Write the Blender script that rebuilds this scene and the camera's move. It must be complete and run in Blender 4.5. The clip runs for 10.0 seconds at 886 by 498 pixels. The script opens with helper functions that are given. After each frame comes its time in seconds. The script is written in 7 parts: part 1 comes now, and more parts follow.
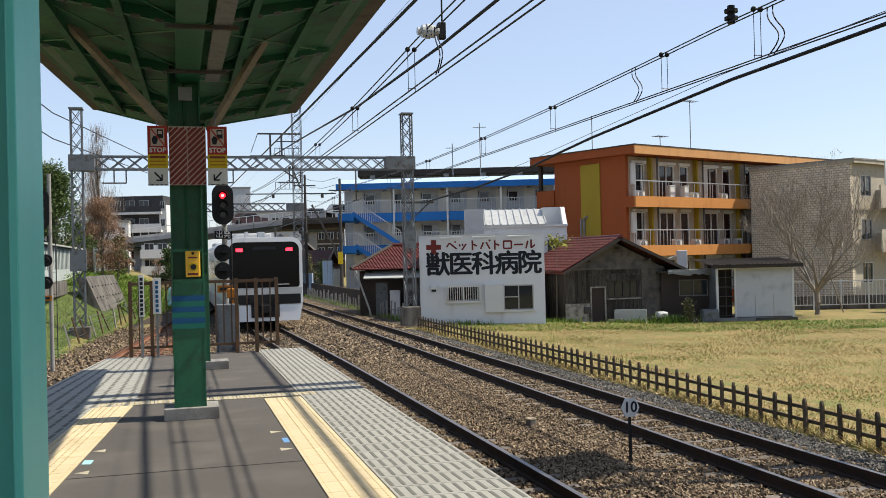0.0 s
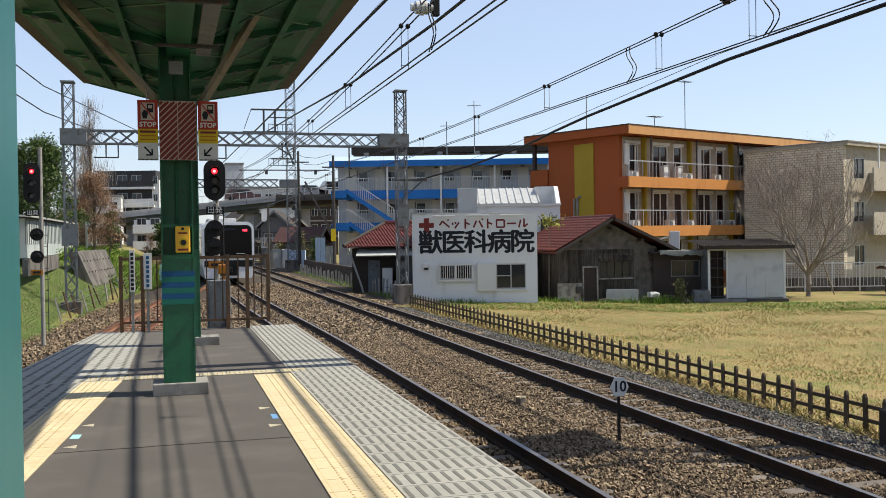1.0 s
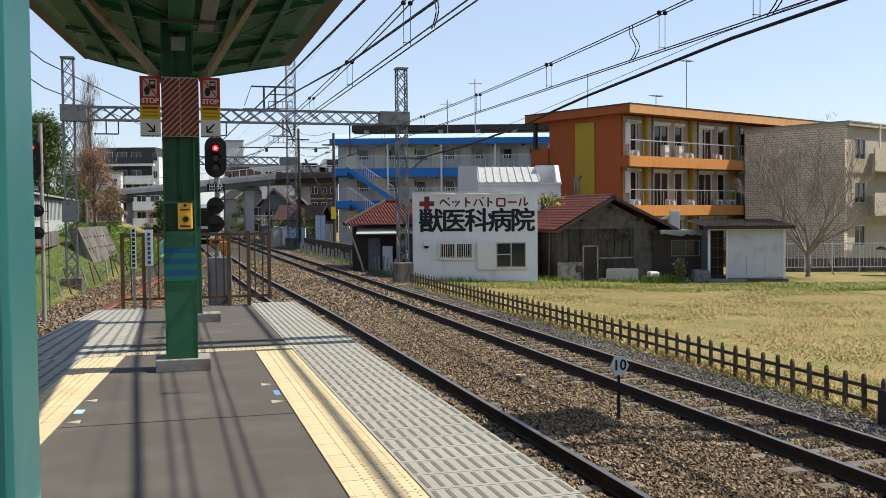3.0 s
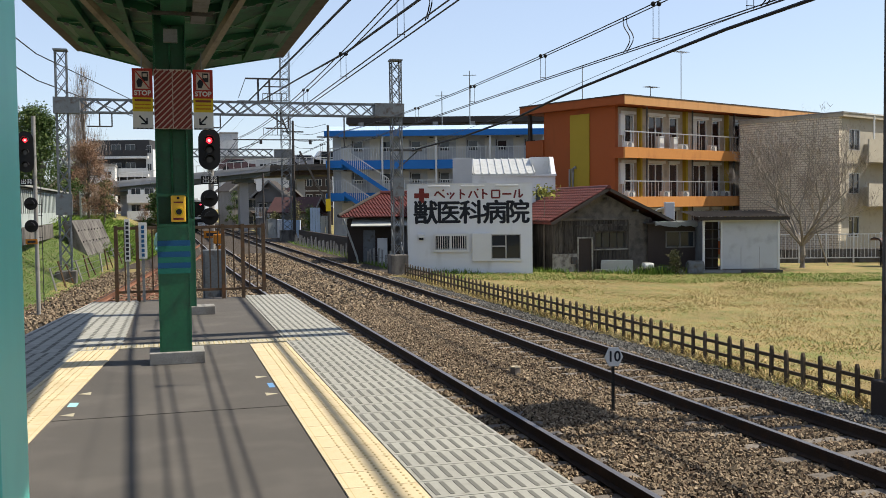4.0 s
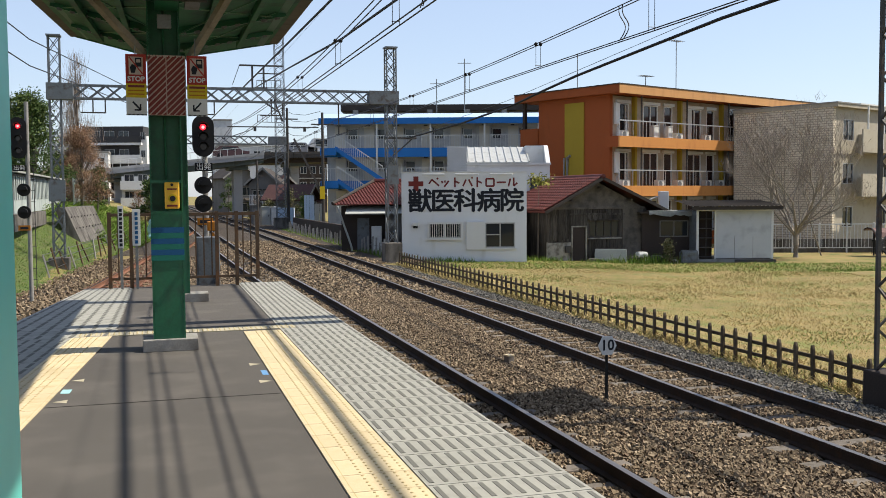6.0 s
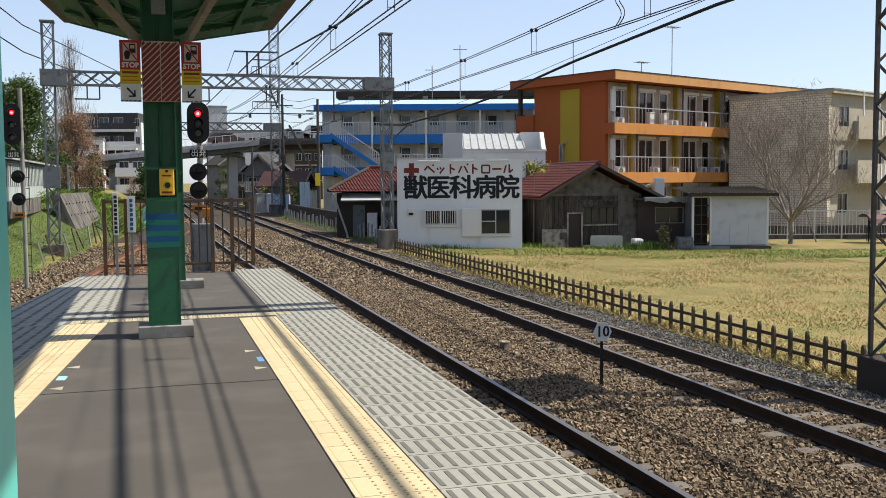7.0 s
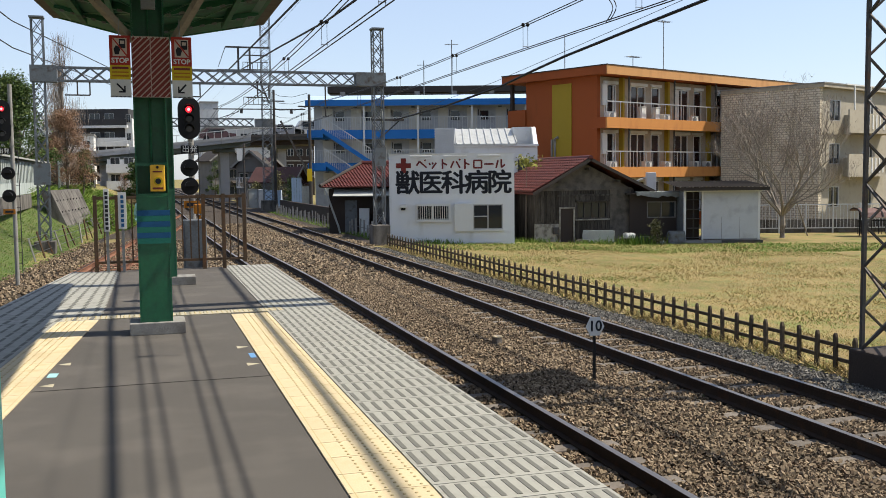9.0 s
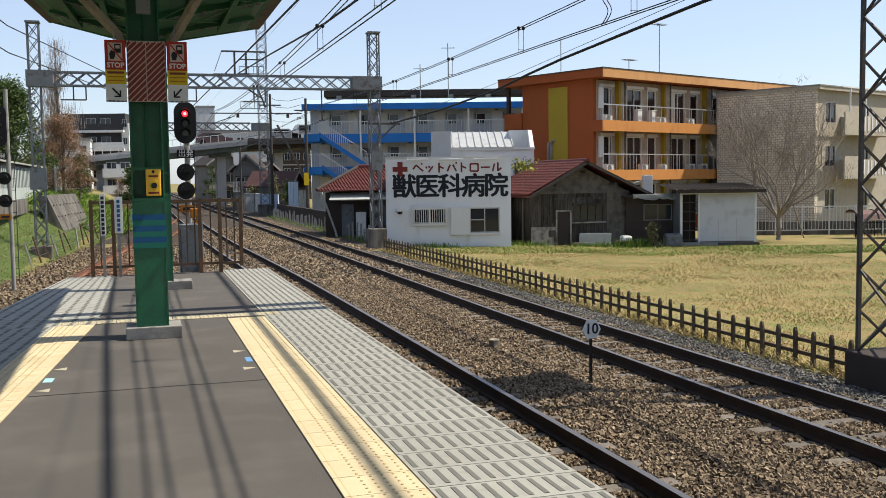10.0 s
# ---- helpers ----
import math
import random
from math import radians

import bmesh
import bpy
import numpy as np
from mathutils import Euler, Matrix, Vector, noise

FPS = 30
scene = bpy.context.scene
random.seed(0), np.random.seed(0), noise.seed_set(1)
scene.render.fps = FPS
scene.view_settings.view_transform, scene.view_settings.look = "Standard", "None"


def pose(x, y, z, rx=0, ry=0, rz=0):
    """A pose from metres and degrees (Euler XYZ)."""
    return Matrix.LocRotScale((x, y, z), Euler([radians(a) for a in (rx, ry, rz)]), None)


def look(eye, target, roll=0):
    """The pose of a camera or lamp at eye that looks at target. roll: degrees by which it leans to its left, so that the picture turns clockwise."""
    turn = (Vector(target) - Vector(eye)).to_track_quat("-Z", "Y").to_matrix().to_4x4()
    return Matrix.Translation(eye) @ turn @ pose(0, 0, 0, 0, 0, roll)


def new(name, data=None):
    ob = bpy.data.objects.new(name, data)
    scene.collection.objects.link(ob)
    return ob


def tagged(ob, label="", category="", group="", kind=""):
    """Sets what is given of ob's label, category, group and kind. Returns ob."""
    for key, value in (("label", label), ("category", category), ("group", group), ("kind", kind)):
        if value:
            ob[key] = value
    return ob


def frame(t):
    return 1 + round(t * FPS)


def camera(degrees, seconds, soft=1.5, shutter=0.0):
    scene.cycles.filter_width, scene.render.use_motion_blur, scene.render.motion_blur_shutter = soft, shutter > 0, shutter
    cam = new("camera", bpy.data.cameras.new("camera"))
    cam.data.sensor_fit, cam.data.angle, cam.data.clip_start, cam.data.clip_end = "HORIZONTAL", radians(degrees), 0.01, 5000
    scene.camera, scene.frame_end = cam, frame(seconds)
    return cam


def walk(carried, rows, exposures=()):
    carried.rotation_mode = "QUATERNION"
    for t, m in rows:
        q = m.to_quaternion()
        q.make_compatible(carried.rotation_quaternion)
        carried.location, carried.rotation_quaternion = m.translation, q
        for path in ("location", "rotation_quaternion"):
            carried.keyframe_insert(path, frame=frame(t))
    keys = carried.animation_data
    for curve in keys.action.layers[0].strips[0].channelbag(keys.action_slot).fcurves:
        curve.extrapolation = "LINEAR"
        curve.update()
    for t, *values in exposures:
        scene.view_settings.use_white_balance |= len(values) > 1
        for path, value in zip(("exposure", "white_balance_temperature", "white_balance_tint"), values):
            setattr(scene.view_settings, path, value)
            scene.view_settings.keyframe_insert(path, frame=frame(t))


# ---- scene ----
cam = camera(48.9, 10.0, soft=0.8)
PATH = [
    (0, (0.04, -0.005, 1.545), (0.57, 1.924, 1.562), -1.4),
    (0.5, (0.058, 0.009, 1.544), (0.585, 1.938, 1.546), -1.2),
    (1, (0.068, 0.002, 1.544), (0.61, 1.926, 1.516), -0.8),
    (1.5, (0.063, -0.009, 1.543), (0.619, 1.912, 1.5), -0.6),
    (2, (0.058, -0.012, 1.547), (0.607, 1.91, 1.497), -0.7),
    (2.5, (0.047, -0.007, 1.546), (0.588, 1.917, 1.488), -0.5),
    (3, (0.043, -0.003, 1.539), (0.585, 1.921, 1.467), -0.5),
    (4.5, (0.06, -0.002, 1.54), (0.616, 1.917, 1.444), -0.6),
    (5, (0.05, 0.02, 1.535), (0.611, 1.937, 1.43), -0.4),
    (6.5, (0.058, 0.004, 1.539), (0.623, 1.918, 1.417), -0.4),
    (7, (0.058, 0.006, 1.536), (0.628, 1.917, 1.396), -0.4),
    (7.5, (0.062, 0.023, 1.533), (0.635, 1.933, 1.381), -0.4),
    (8, (0.064, 0.022, 1.534), (0.638, 1.932, 1.383), -0.4),
    (8.5, (0.063, 0.018, 1.537), (0.644, 1.926, 1.385), -0.5),
    (9, (0.064, 0.02, 1.534), (0.649, 1.927, 1.384), -0.6),
    (9.5, (0.065, 0.025, 1.532), (0.653, 1.932, 1.386), -0.7),
    (10, (0.072, 0.01, 1.533), (0.663, 1.916, 1.39), -0.8),
]
walk(cam, [(t, look(eye, target, roll)) for t, eye, target, roll in PATH], exposures=[(0, 0.7), (10, 0.7)])

# ---------------------------------------------------------------- sky and sun
SUN_AZ, SUN_EL = -7.0, 53.3          # degrees from +x towards +y, and above the horizon
world = bpy.data.worlds.new("world")
scene.world = world
world.use_nodes = True
wn = world.node_tree
sky = wn.nodes.new("ShaderNodeTexSky")
sky.sky_type, sky.sun_disc = "NISHITA", False
sky.sun_elevation, sky.sun_rotation = radians(SUN_EL), radians(90 - SUN_AZ)
sky.air_density, sky.dust_density, sky.ozone_density = 1.0, 0.6, 2.0
haze = wn.nodes.new("ShaderNodeMix")        # thin spring haze over the blue
haze.data_type = "RGBA"
haze.inputs["Factor"].default_value = 0.5
haze.inputs[7].default_value = (3.3, 3.7, 4.75, 1)
wn.links.new(sky.outputs[0], haze.inputs[6])
wn.links.new(haze.outputs[2], wn.nodes["Background"].inputs[0])
wn.nodes["Background"].inputs[1].default_value = 0.115
sun = new("sun", bpy.data.lights.new("sun", "SUN"))
sun.data.energy, sun.data.angle, sun.data.color = 5.0, radians(0.53), (1.0, 0.92, 0.78)
sd = Vector((math.cos(radians(SUN_AZ)) * math.cos(radians(SUN_EL)), math.sin(radians(SUN_AZ)) * math.cos(radians(SUN_EL)), math.sin(radians(SUN_EL))))
sun.matrix_world = look(sd * 60, (0, 0, 0))


# ---------------------------------------------------------------- materials
def mat(name, col, rough=0.65, metal=0.0, var=0.2, scale=1.5, fine=40.0, bump=0.15, dirt=None, dirt_at=0.62, rand=0.0, coat=0.0, stretch=(1, 1, 1), dist=0.01):
    """Painted or natural surface: broad tone, fine grain, relief, and stains of a second colour."""
    m = bpy.data.materials.new(name)
    m.use_nodes = True
    nt = m.node_tree
    N, L = nt.nodes, nt.links
    b = N["Principled BSDF"]
    tc = N.new("ShaderNodeTexCoord")
    mp = N.new("ShaderNodeMapping")
    mp.inputs["Scale"].default_value = stretch
    L.new(tc.outputs["Object"], mp.inputs[0])
    n1, n2 = N.new("ShaderNodeTexNoise"), N.new("ShaderNodeTexNoise")
    n1.inputs["Scale"].default_value, n2.inputs["Scale"].default_value = scale, fine
    n1.inputs["Detail"].default_value, n2.inputs["Detail"].default_value = 5, 3
    L.new(mp.outputs[0], n1.inputs[0])
    L.new(mp.outputs[0], n2.inputs[0])
    add = N.new("ShaderNodeMath")
    add.operation = "ADD"
    L.new(n1.outputs[0], add.inputs[0])
    L.new(n2.outputs[0], add.inputs[1])
    val = N.new("ShaderNodeMapRange")
    val.inputs["From Min"].default_value, val.inputs["From Max"].default_value = 0.6, 1.4
    val.inputs["To Min"].default_value, val.inputs["To Max"].default_value = 1 - var, 1 + var
    L.new(add.outputs[0], val.inputs[0])
    last = val.outputs[0]
    if rand:
        oi = N.new("ShaderNodeObjectInfo")
        r = N.new("ShaderNodeMapRange")
        r.inputs["To Min"].default_value, r.inputs["To Max"].default_value = 1 - rand, 1 + rand
        L.new(oi.outputs["Random"], r.inputs[0])
        mul = N.new("ShaderNodeMath")
        mul.operation = "MULTIPLY"
        L.new(last, mul.inputs[0])
        L.new(r.outputs[0], mul.inputs[1])
        last = mul.outputs[0]
    base = N.new("ShaderNodeMix")
    base.data_type = "RGBA"
    base.inputs["Factor"].default_value = 0
    base.inputs[6].default_value = (*col, 1)
    if dirt:
        base.inputs[7].default_value = (*dirt, 1)
        n3 = N.new("ShaderNodeTexNoise")
        n3.inputs["Scale"].default_value, n3.inputs["Detail"].default_value = scale * 2.7, 6
        L.new(mp.outputs[0], n3.inputs[0])
        mr = N.new("ShaderNodeMapRange")
        mr.inputs["From Min"].default_value, mr.inputs["From Max"].default_value = dirt_at - 0.1, dirt_at + 0.12
        L.new(n3.outputs[0], mr.inputs[0])
        L.new(mr.outputs[0], base.inputs["Factor"])
    vm = N.new("ShaderNodeVectorMath")
    vm.operation = "SCALE"
    L.new(base.outputs[2], vm.inputs[0])
    L.new(last, vm.inputs["Scale"])
    L.new(vm.outputs[0], b.inputs["Base Color"])
    b.inputs["Roughness"].default_value, b.inputs["Metallic"].default_value = rough, metal
    b.inputs["Specular IOR Level"].default_value = 0.5 if rough < 0.5 else 0.22
    if coat:
        b.inputs["Coat Weight"].default_value = coat
    if bump:
        bp = N.new("ShaderNodeBump")
        bp.inputs["Strength"].default_value, bp.inputs["Distance"].default_value = bump, dist
        L.new(n2.outputs[0], bp.inputs["Height"])
        L.new(bp.outputs[0], b.inputs["Normal"])
    return m


def glow(name, col, strength):
    m = bpy.data.materials.new(name)
    m.use_nodes = True
    b = m.node_tree.nodes["Principled BSDF"]
    b.inputs["Base Color"].default_value = (*col, 1)
    b.inputs["Emission Color"].default_value = (*col, 1)
    b.inputs["Emission Strength"].default_value = strength
    b.inputs["Roughness"].default_value = 0.2
    return m


def brickwork(name, c1, c2, mortar, bw, bh, rough=0.7, gap=0.012):
    """Small facing tiles laid in courses, up the walls of a far building."""
    m = bpy.data.materials.new(name)
    m.use_nodes = True
    nt = m.node_tree
    N, L = nt.nodes, nt.links
    b = N["Principled BSDF"]
    tc = N.new("ShaderNodeTexCoord")
    sx = N.new("ShaderNodeSeparateXYZ")
    L.new(tc.outputs["Object"], sx.inputs[0])
    ad = N.new("ShaderNodeMath")
    L.new(sx.outputs[0], ad.inputs[0])
    L.new(sx.outputs[1], ad.inputs[1])
    cx = N.new("ShaderNodeCombineXYZ")
    L.new(ad.outputs[0], cx.inputs[0])
    L.new(sx.outputs[2], cx.inputs[1])
    br = N.new("ShaderNodeTexBrick")
    br.inputs["Scale"].default_value = 1
    br.inputs["Brick Width"].default_value, br.inputs["Row Height"].default_value = bw, bh
    br.inputs["Mortar Size"].default_value = gap
    br.inputs["Color1"].default_value, br.inputs["Color2"].default_value, br.inputs["Mortar"].default_value = (*c1, 1), (*c2, 1), (*mortar, 1)
    L.new(cx.outputs[0], br.inputs[0])
    ns = N.new("ShaderNodeTexNoise")
    ns.inputs["Scale"].default_value, ns.inputs["Detail"].default_value = 0.5, 5
    L.new(tc.outputs["Object"], ns.inputs[0])
    mr = N.new("ShaderNodeMapRange")
    mr.inputs["To Min"].default_value, mr.inputs["To Max"].default_value = 0.75, 1.2
    L.new(ns.outputs[0], mr.inputs[0])
    vm = N.new("ShaderNodeVectorMath")
    vm.operation = "SCALE"
    L.new(br.outputs[0], vm.inputs[0])
    L.new(mr.outputs[0], vm.inputs["Scale"])
    L.new(vm.outputs[0], b.inputs["Base Color"])
    b.inputs["Roughness"].default_value = rough
    b.inputs["Specular IOR Level"].default_value = 0.15
    bp = N.new("ShaderNodeBump")
    bp.inputs["Strength"].default_value, bp.inputs["Distance"].default_value = 0.5, 0.01
    L.new(br.outputs["Fac"], bp.inputs["Height"])
    bp.invert = True
    L.new(bp.outputs[0], b.inputs["Normal"])
    return m


def islands(name, cols, rough=0.9, bump=0.3, fine=60):
    """Loose small pieces: each takes its own tone."""
    m = bpy.data.materials.new(name)
    m.use_nodes = True
    nt = m.node_tree
    N, L = nt.nodes, nt.links
    b = N["Principled BSDF"]
    g = N.new("ShaderNodeNewGeometry")
    cr = N.new("ShaderNodeValToRGB")
    cr.color_ramp.elements[0].color = (*cols[0], 1)
    cr.color_ramp.elements[1].color = (*cols[-1], 1)
    for i, c in enumerate(cols[1:-1]):
        e = cr.color_ramp.elements.new((i + 1) / (len(cols) - 1))
        e.color = (*c, 1)
    L.new(g.outputs["Random Per Island"], cr.inputs[0])
    tc = N.new("ShaderNodeTexCoord")
    ns, nb = N.new("ShaderNodeTexNoise"), N.new("ShaderNodeTexNoise")
    ns.inputs["Scale"].default_value, ns.inputs["Detail"].default_value = fine, 3
    nb.inputs["Scale"].default_value, nb.inputs["Detail"].default_value = 0.45, 4
    L.new(tc.outputs["Object"], ns.inputs[0])
    L.new(tc.outputs["Object"], nb.inputs[0])
    mr = N.new("ShaderNodeMapRange")
    mr.inputs["To Min"].default_value, mr.inputs["To Max"].default_value = 0.7, 1.3
    L.new(nb.outputs[0], mr.inputs[0])
    vm = N.new("ShaderNodeVectorMath")
    vm.operation = "SCALE"
    L.new(cr.outputs[0], vm.inputs[0])
    L.new(mr.outputs[0], vm.inputs["Scale"])
    L.new(vm.outputs[0], b.inputs["Base Color"])
    b.inputs["Roughness"].default_value = rough
    b.inputs["Specular IOR Level"].default_value = 0.15
    bp = N.new("ShaderNodeBump")
    bp.inputs["Strength"].default_value, bp.inputs["Distance"].default_value = bump, 0.01
    L.new(ns.outputs[0], bp.inputs["Height"])
    L.new(bp.outputs[0], b.inputs["Normal"])
    return m


def glass(name, tint=(0.02, 0.025, 0.03), rough=0.05, ior=1.5):
    m = bpy.data.materials.new(name)
    m.use_nodes = True
    b = m.node_tree.nodes["Principled BSDF"]
    b.inputs["Base Color"].default_value = (*tint, 1)
    b.inputs["Roughness"].default_value = rough
    b.inputs["IOR"].default_value = ior
    return m


M = dict(
    asphalt=mat("platform_asphalt", (0.0736, 0.0672, 0.0607), 0.9, var=0.2, scale=0.6, fine=220, bump=0.5, dirt=(0.0966, 0.0874, 0.0782), dirt_at=0.58, dist=0.004),
    conc=mat("concrete", (0.225, 0.219, 0.206), 0.85, var=0.2, scale=1.3, fine=60, bump=0.3, dirt=(0.138, 0.125, 0.112)),
    conc_old=mat("stained_concrete", (0.128, 0.118, 0.107), 0.9, var=0.3, scale=1.0, fine=40, bump=0.4, dirt=(0.0532, 0.0478, 0.0425), dirt_at=0.52, stretch=(0.85, 0.85, 0.34)),
    tile_grey=mat("grey_slip_tile", (0.266, 0.263, 0.233), 0.7, var=0.1, scale=3, fine=90, bump=0.12, dirt=(0.191, 0.184, 0.163), rand=0.06),
    slot=mat("slip_bar", (0.118, 0.116, 0.104), 0.85, var=0.15, scale=6, fine=90, bump=0.2),
    tile_yellow=mat("yellow_tactile_tile", (0.497, 0.405, 0.258), 0.7, var=0.1, scale=2, fine=90, bump=0.1, dirt=(0.423, 0.34, 0.193), rand=0.05),
    dot=mat("tactile_dot", (0.388, 0.313, 0.163), 0.7, var=0.15, scale=8, fine=90, bump=0.05),
    tile_pale=mat("pale_dotted_tile", (0.368, 0.331, 0.239), 0.75, var=0.1, scale=3, fine=90, bump=0.1, dirt=(0.276, 0.248, 0.184)),
    gutter=mat("brown_grey_gutter_paint", (0.11, 0.0966, 0.0782), 0.7, var=0.2, scale=1.5, fine=30, bump=0.1, dirt=(0.0644, 0.0552, 0.046)),
    strut=mat("buff_painted_strut", (0.202, 0.175, 0.129), 0.65, var=0.2, scale=2, fine=30, bump=0.1, dirt=(0.11, 0.092, 0.0736)),
    balcony_wall=mat("pale_balcony_wall", (0.331, 0.276, 0.216), 0.8, var=0.15, scale=0.8, fine=50, bump=0.1, dirt=(0.239, 0.202, 0.156)),
    mark_blue=mat("blue_floor_mark", (0.11, 0.248, 0.46), 0.6, var=0.1),
    joint=mat("dark_joint", (0.0184, 0.0166, 0.0147), 0.95, var=0.2),
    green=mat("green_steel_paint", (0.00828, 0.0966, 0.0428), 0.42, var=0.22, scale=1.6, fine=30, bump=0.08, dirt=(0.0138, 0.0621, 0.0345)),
    green_dull=mat("dull_green_canopy_paint", (0.0185, 0.113, 0.0504), 0.55, var=0.3, scale=1.2, fine=30, bump=0.12, dirt=(0.0168, 0.0504, 0.0294), dirt_at=0.56),
    # column green with the grazing sky reflection and sun mixed into its colour
    teal=mat("green_paint_sky_sheen", (0.092, 0.46, 0.405), 0.4, var=0.1, scale=1.2, fine=8, bump=0.04, stretch=(1, 1, 0.35)),
    blue_band=mat("blue_marking_tape", (0.011, 0.0718, 0.177), 0.5, var=0.1),
    teal_band=mat("teal_marking_tape", (0.0152, 0.132, 0.101), 0.5, var=0.1),
    steel=mat("galvanised_steel", (0.188, 0.194, 0.194), 0.55, 0.5, var=0.2, scale=3, fine=40, bump=0.1, dirt=(0.125, 0.112, 0.1)),
    steel_grey=mat("grey_painted_lattice", (0.125, 0.138, 0.15), 0.6, 0.2, var=0.25, scale=2, fine=40, bump=0.1, dirt=(0.0751, 0.0626, 0.0563)),
    steel_dark=mat("dark_weathered_steel", (0.0644, 0.0626, 0.0607), 0.7, 0.3, var=0.3, scale=3, fine=40, bump=0.15, dirt=(0.092, 0.0552, 0.0368)),
    rust=mat("brown_painted_gate", (0.0773, 0.0497, 0.0304), 0.75, var=0.3, scale=3, fine=60, bump=0.2, dirt=(0.11, 0.0497, 0.0221)),
    rail_side=mat("rusty_rail_web", (0.029, 0.0193, 0.0142), 0.85, 0.1, var=0.35, scale=3, fine=60, bump=0.2, dirt=(0.0515, 0.0258, 0.0129)),
    rail_top=mat("polished_rail_head", (0.138, 0.129, 0.124), 0.4, 0.6, var=0.08, scale=2, fine=60, bump=0.02),
    sleeper=mat("weathered_sleeper", (0.12, 0.104, 0.0888), 0.9, var=0.3, scale=3, fine=50, bump=0.3, dirt=(0.0596, 0.0477, 0.0358), rand=0.2),
    sleeper_rusty=mat("rusty_sleeper", (0.147, 0.069, 0.0414), 0.9, var=0.3, scale=3, fine=50, bump=0.3, rand=0.2),
    wood_dark=mat("dark_fence_wood", (0.0782, 0.0598, 0.0414), 0.9, var=0.35, scale=4, fine=50, bump=0.3, rand=0.3, stretch=(1, 1, 0.3)),
    black=mat("matt_black_paint", (0.00828, 0.00828, 0.00883), 0.6, var=0.2, scale=3, fine=30, bump=0.05),
    cable=mat("black_cable_rubber", (0.011, 0.011, 0.0129), 0.6, var=0.1, bump=0),
    wire=mat("tarnished_copper_wire", (0.046, 0.046, 0.0506), 0.5, 0.5, var=0.1, bump=0),
    porcelain=mat("white_porcelain", (0.46, 0.46, 0.442), 0.25, var=0.08),
    white=mat("white_sign_paint", (0.517, 0.517, 0.503), 0.5, var=0.06, scale=3, bump=0.04),
    red=mat("red_sign_paint", (0.299, 0.0269, 0.0179), 0.5, var=0.1),
    dred=mat("dark_red_stripe", (0.156, 0.0258, 0.0202), 0.6, var=0.12),
    stripe_pale=mat("pale_stripe", (0.428, 0.345, 0.29), 0.6, var=0.1),
    yellow=mat("yellow_sign_paint", (0.483, 0.354, 0.0129), 0.5, var=0.08),
    yellow_box=mat("yellow_box_paint", (0.718, 0.414, 0.0276), 0.45, var=0.1),
    orange_box=mat("orange_box_paint", (0.331, 0.121, 0.011), 0.5, var=0.15),
    ink=mat("black_ink", (0.011, 0.0129, 0.0184), 0.6, var=0.05, bump=0),
    maroon=mat("maroon_letter_paint", (0.147, 0.0276, 0.0276), 0.6, var=0.1),
    vet_white=mat("white_rendered_wall", (0.607, 0.616, 0.626), 0.75, var=0.05, scale=0.7, fine=50, bump=0.12, dirt=(0.497, 0.497, 0.488), dirt_at=0.66, stretch=(1, 1, 0.3)),
    white_wall=mat("white_wall", (0.57, 0.57, 0.561), 0.75, var=0.08, scale=0.8, fine=50, bump=0.12, dirt=(0.46, 0.451, 0.423), dirt_at=0.66),
    grey_siding=mat("grey_ribbed_siding", (0.368, 0.377, 0.386), 0.6, var=0.1),
    metal_roof=mat("pale_metal_roof", (0.428, 0.428, 0.4), 0.4, 0.3, var=0.12, scale=1, fine=20, bump=0.08, dirt=(0.311, 0.304, 0.276)),
    red_tile=mat("red_glazed_roof_tile", (0.0901, 0.0203, 0.0156), 0.55, var=0.35, scale=2.0, fine=12, bump=0.15, dirt=(0.0547, 0.0195, 0.0195)),
    old_wood=mat("weathered_board_wall", (0.0447, 0.0386, 0.0333), 0.9, var=0.4, scale=1.2, fine=30, bump=0.3, dirt=(0.0892, 0.0813, 0.0694), dirt_at=0.56, stretch=(3.12, 3.12, 0.416)),
    old_plaster=mat("grey_brown_plaster", (0.118, 0.103, 0.0856), 0.9, var=0.3, scale=0.9, fine=30, bump=0.25, dirt=(0.0589, 0.053, 0.0471), dirt_at=0.55),
    tarp=mat("pale_plastic_sheet", (0.345, 0.359, 0.345), 0.5, var=0.15),
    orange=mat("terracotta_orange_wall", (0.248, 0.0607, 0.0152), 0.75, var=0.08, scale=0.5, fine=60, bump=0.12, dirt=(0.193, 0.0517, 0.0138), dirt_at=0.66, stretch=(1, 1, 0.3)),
    # lighter copies of the wall orange: sunlight on the front put into colour
    orange_lit=mat("sunlit_orange_panel", (0.46, 0.198, 0.0552), 0.7, var=0.08, scale=0.7, fine=50, bump=0.12, dirt=(0.368, 0.147, 0.046), dirt_at=0.64, stretch=(1.15, 1.15, 0.345)),
    fascia=mat("sunlit_orange_fascia", (0.46, 0.239, 0.092), 0.7, var=0.1, scale=0.7, fine=50, bump=0.1, dirt=(0.368, 0.184, 0.0736), stretch=(1, 1, 0.3)),
    mustard=mat("mustard_wall_panel", (0.29, 0.207, 0.0207), 0.75, var=0.08, scale=0.7, fine=50, bump=0.1),
    beige_wall=mat("cream_wall", (0.345, 0.311, 0.248), 0.8, var=0.1, scale=0.8, fine=50, bump=0.1, dirt=(0.276, 0.241, 0.193)),
    beige_tile=brickwork("beige_facing_tile", (0.66, 0.58, 0.455), (0.56, 0.485, 0.375), (0.33, 0.28, 0.22), 0.3, 0.15, gap=0.022),
    frame_white=mat("white_window_frame", (0.547, 0.547, 0.532), 0.4, var=0.06),
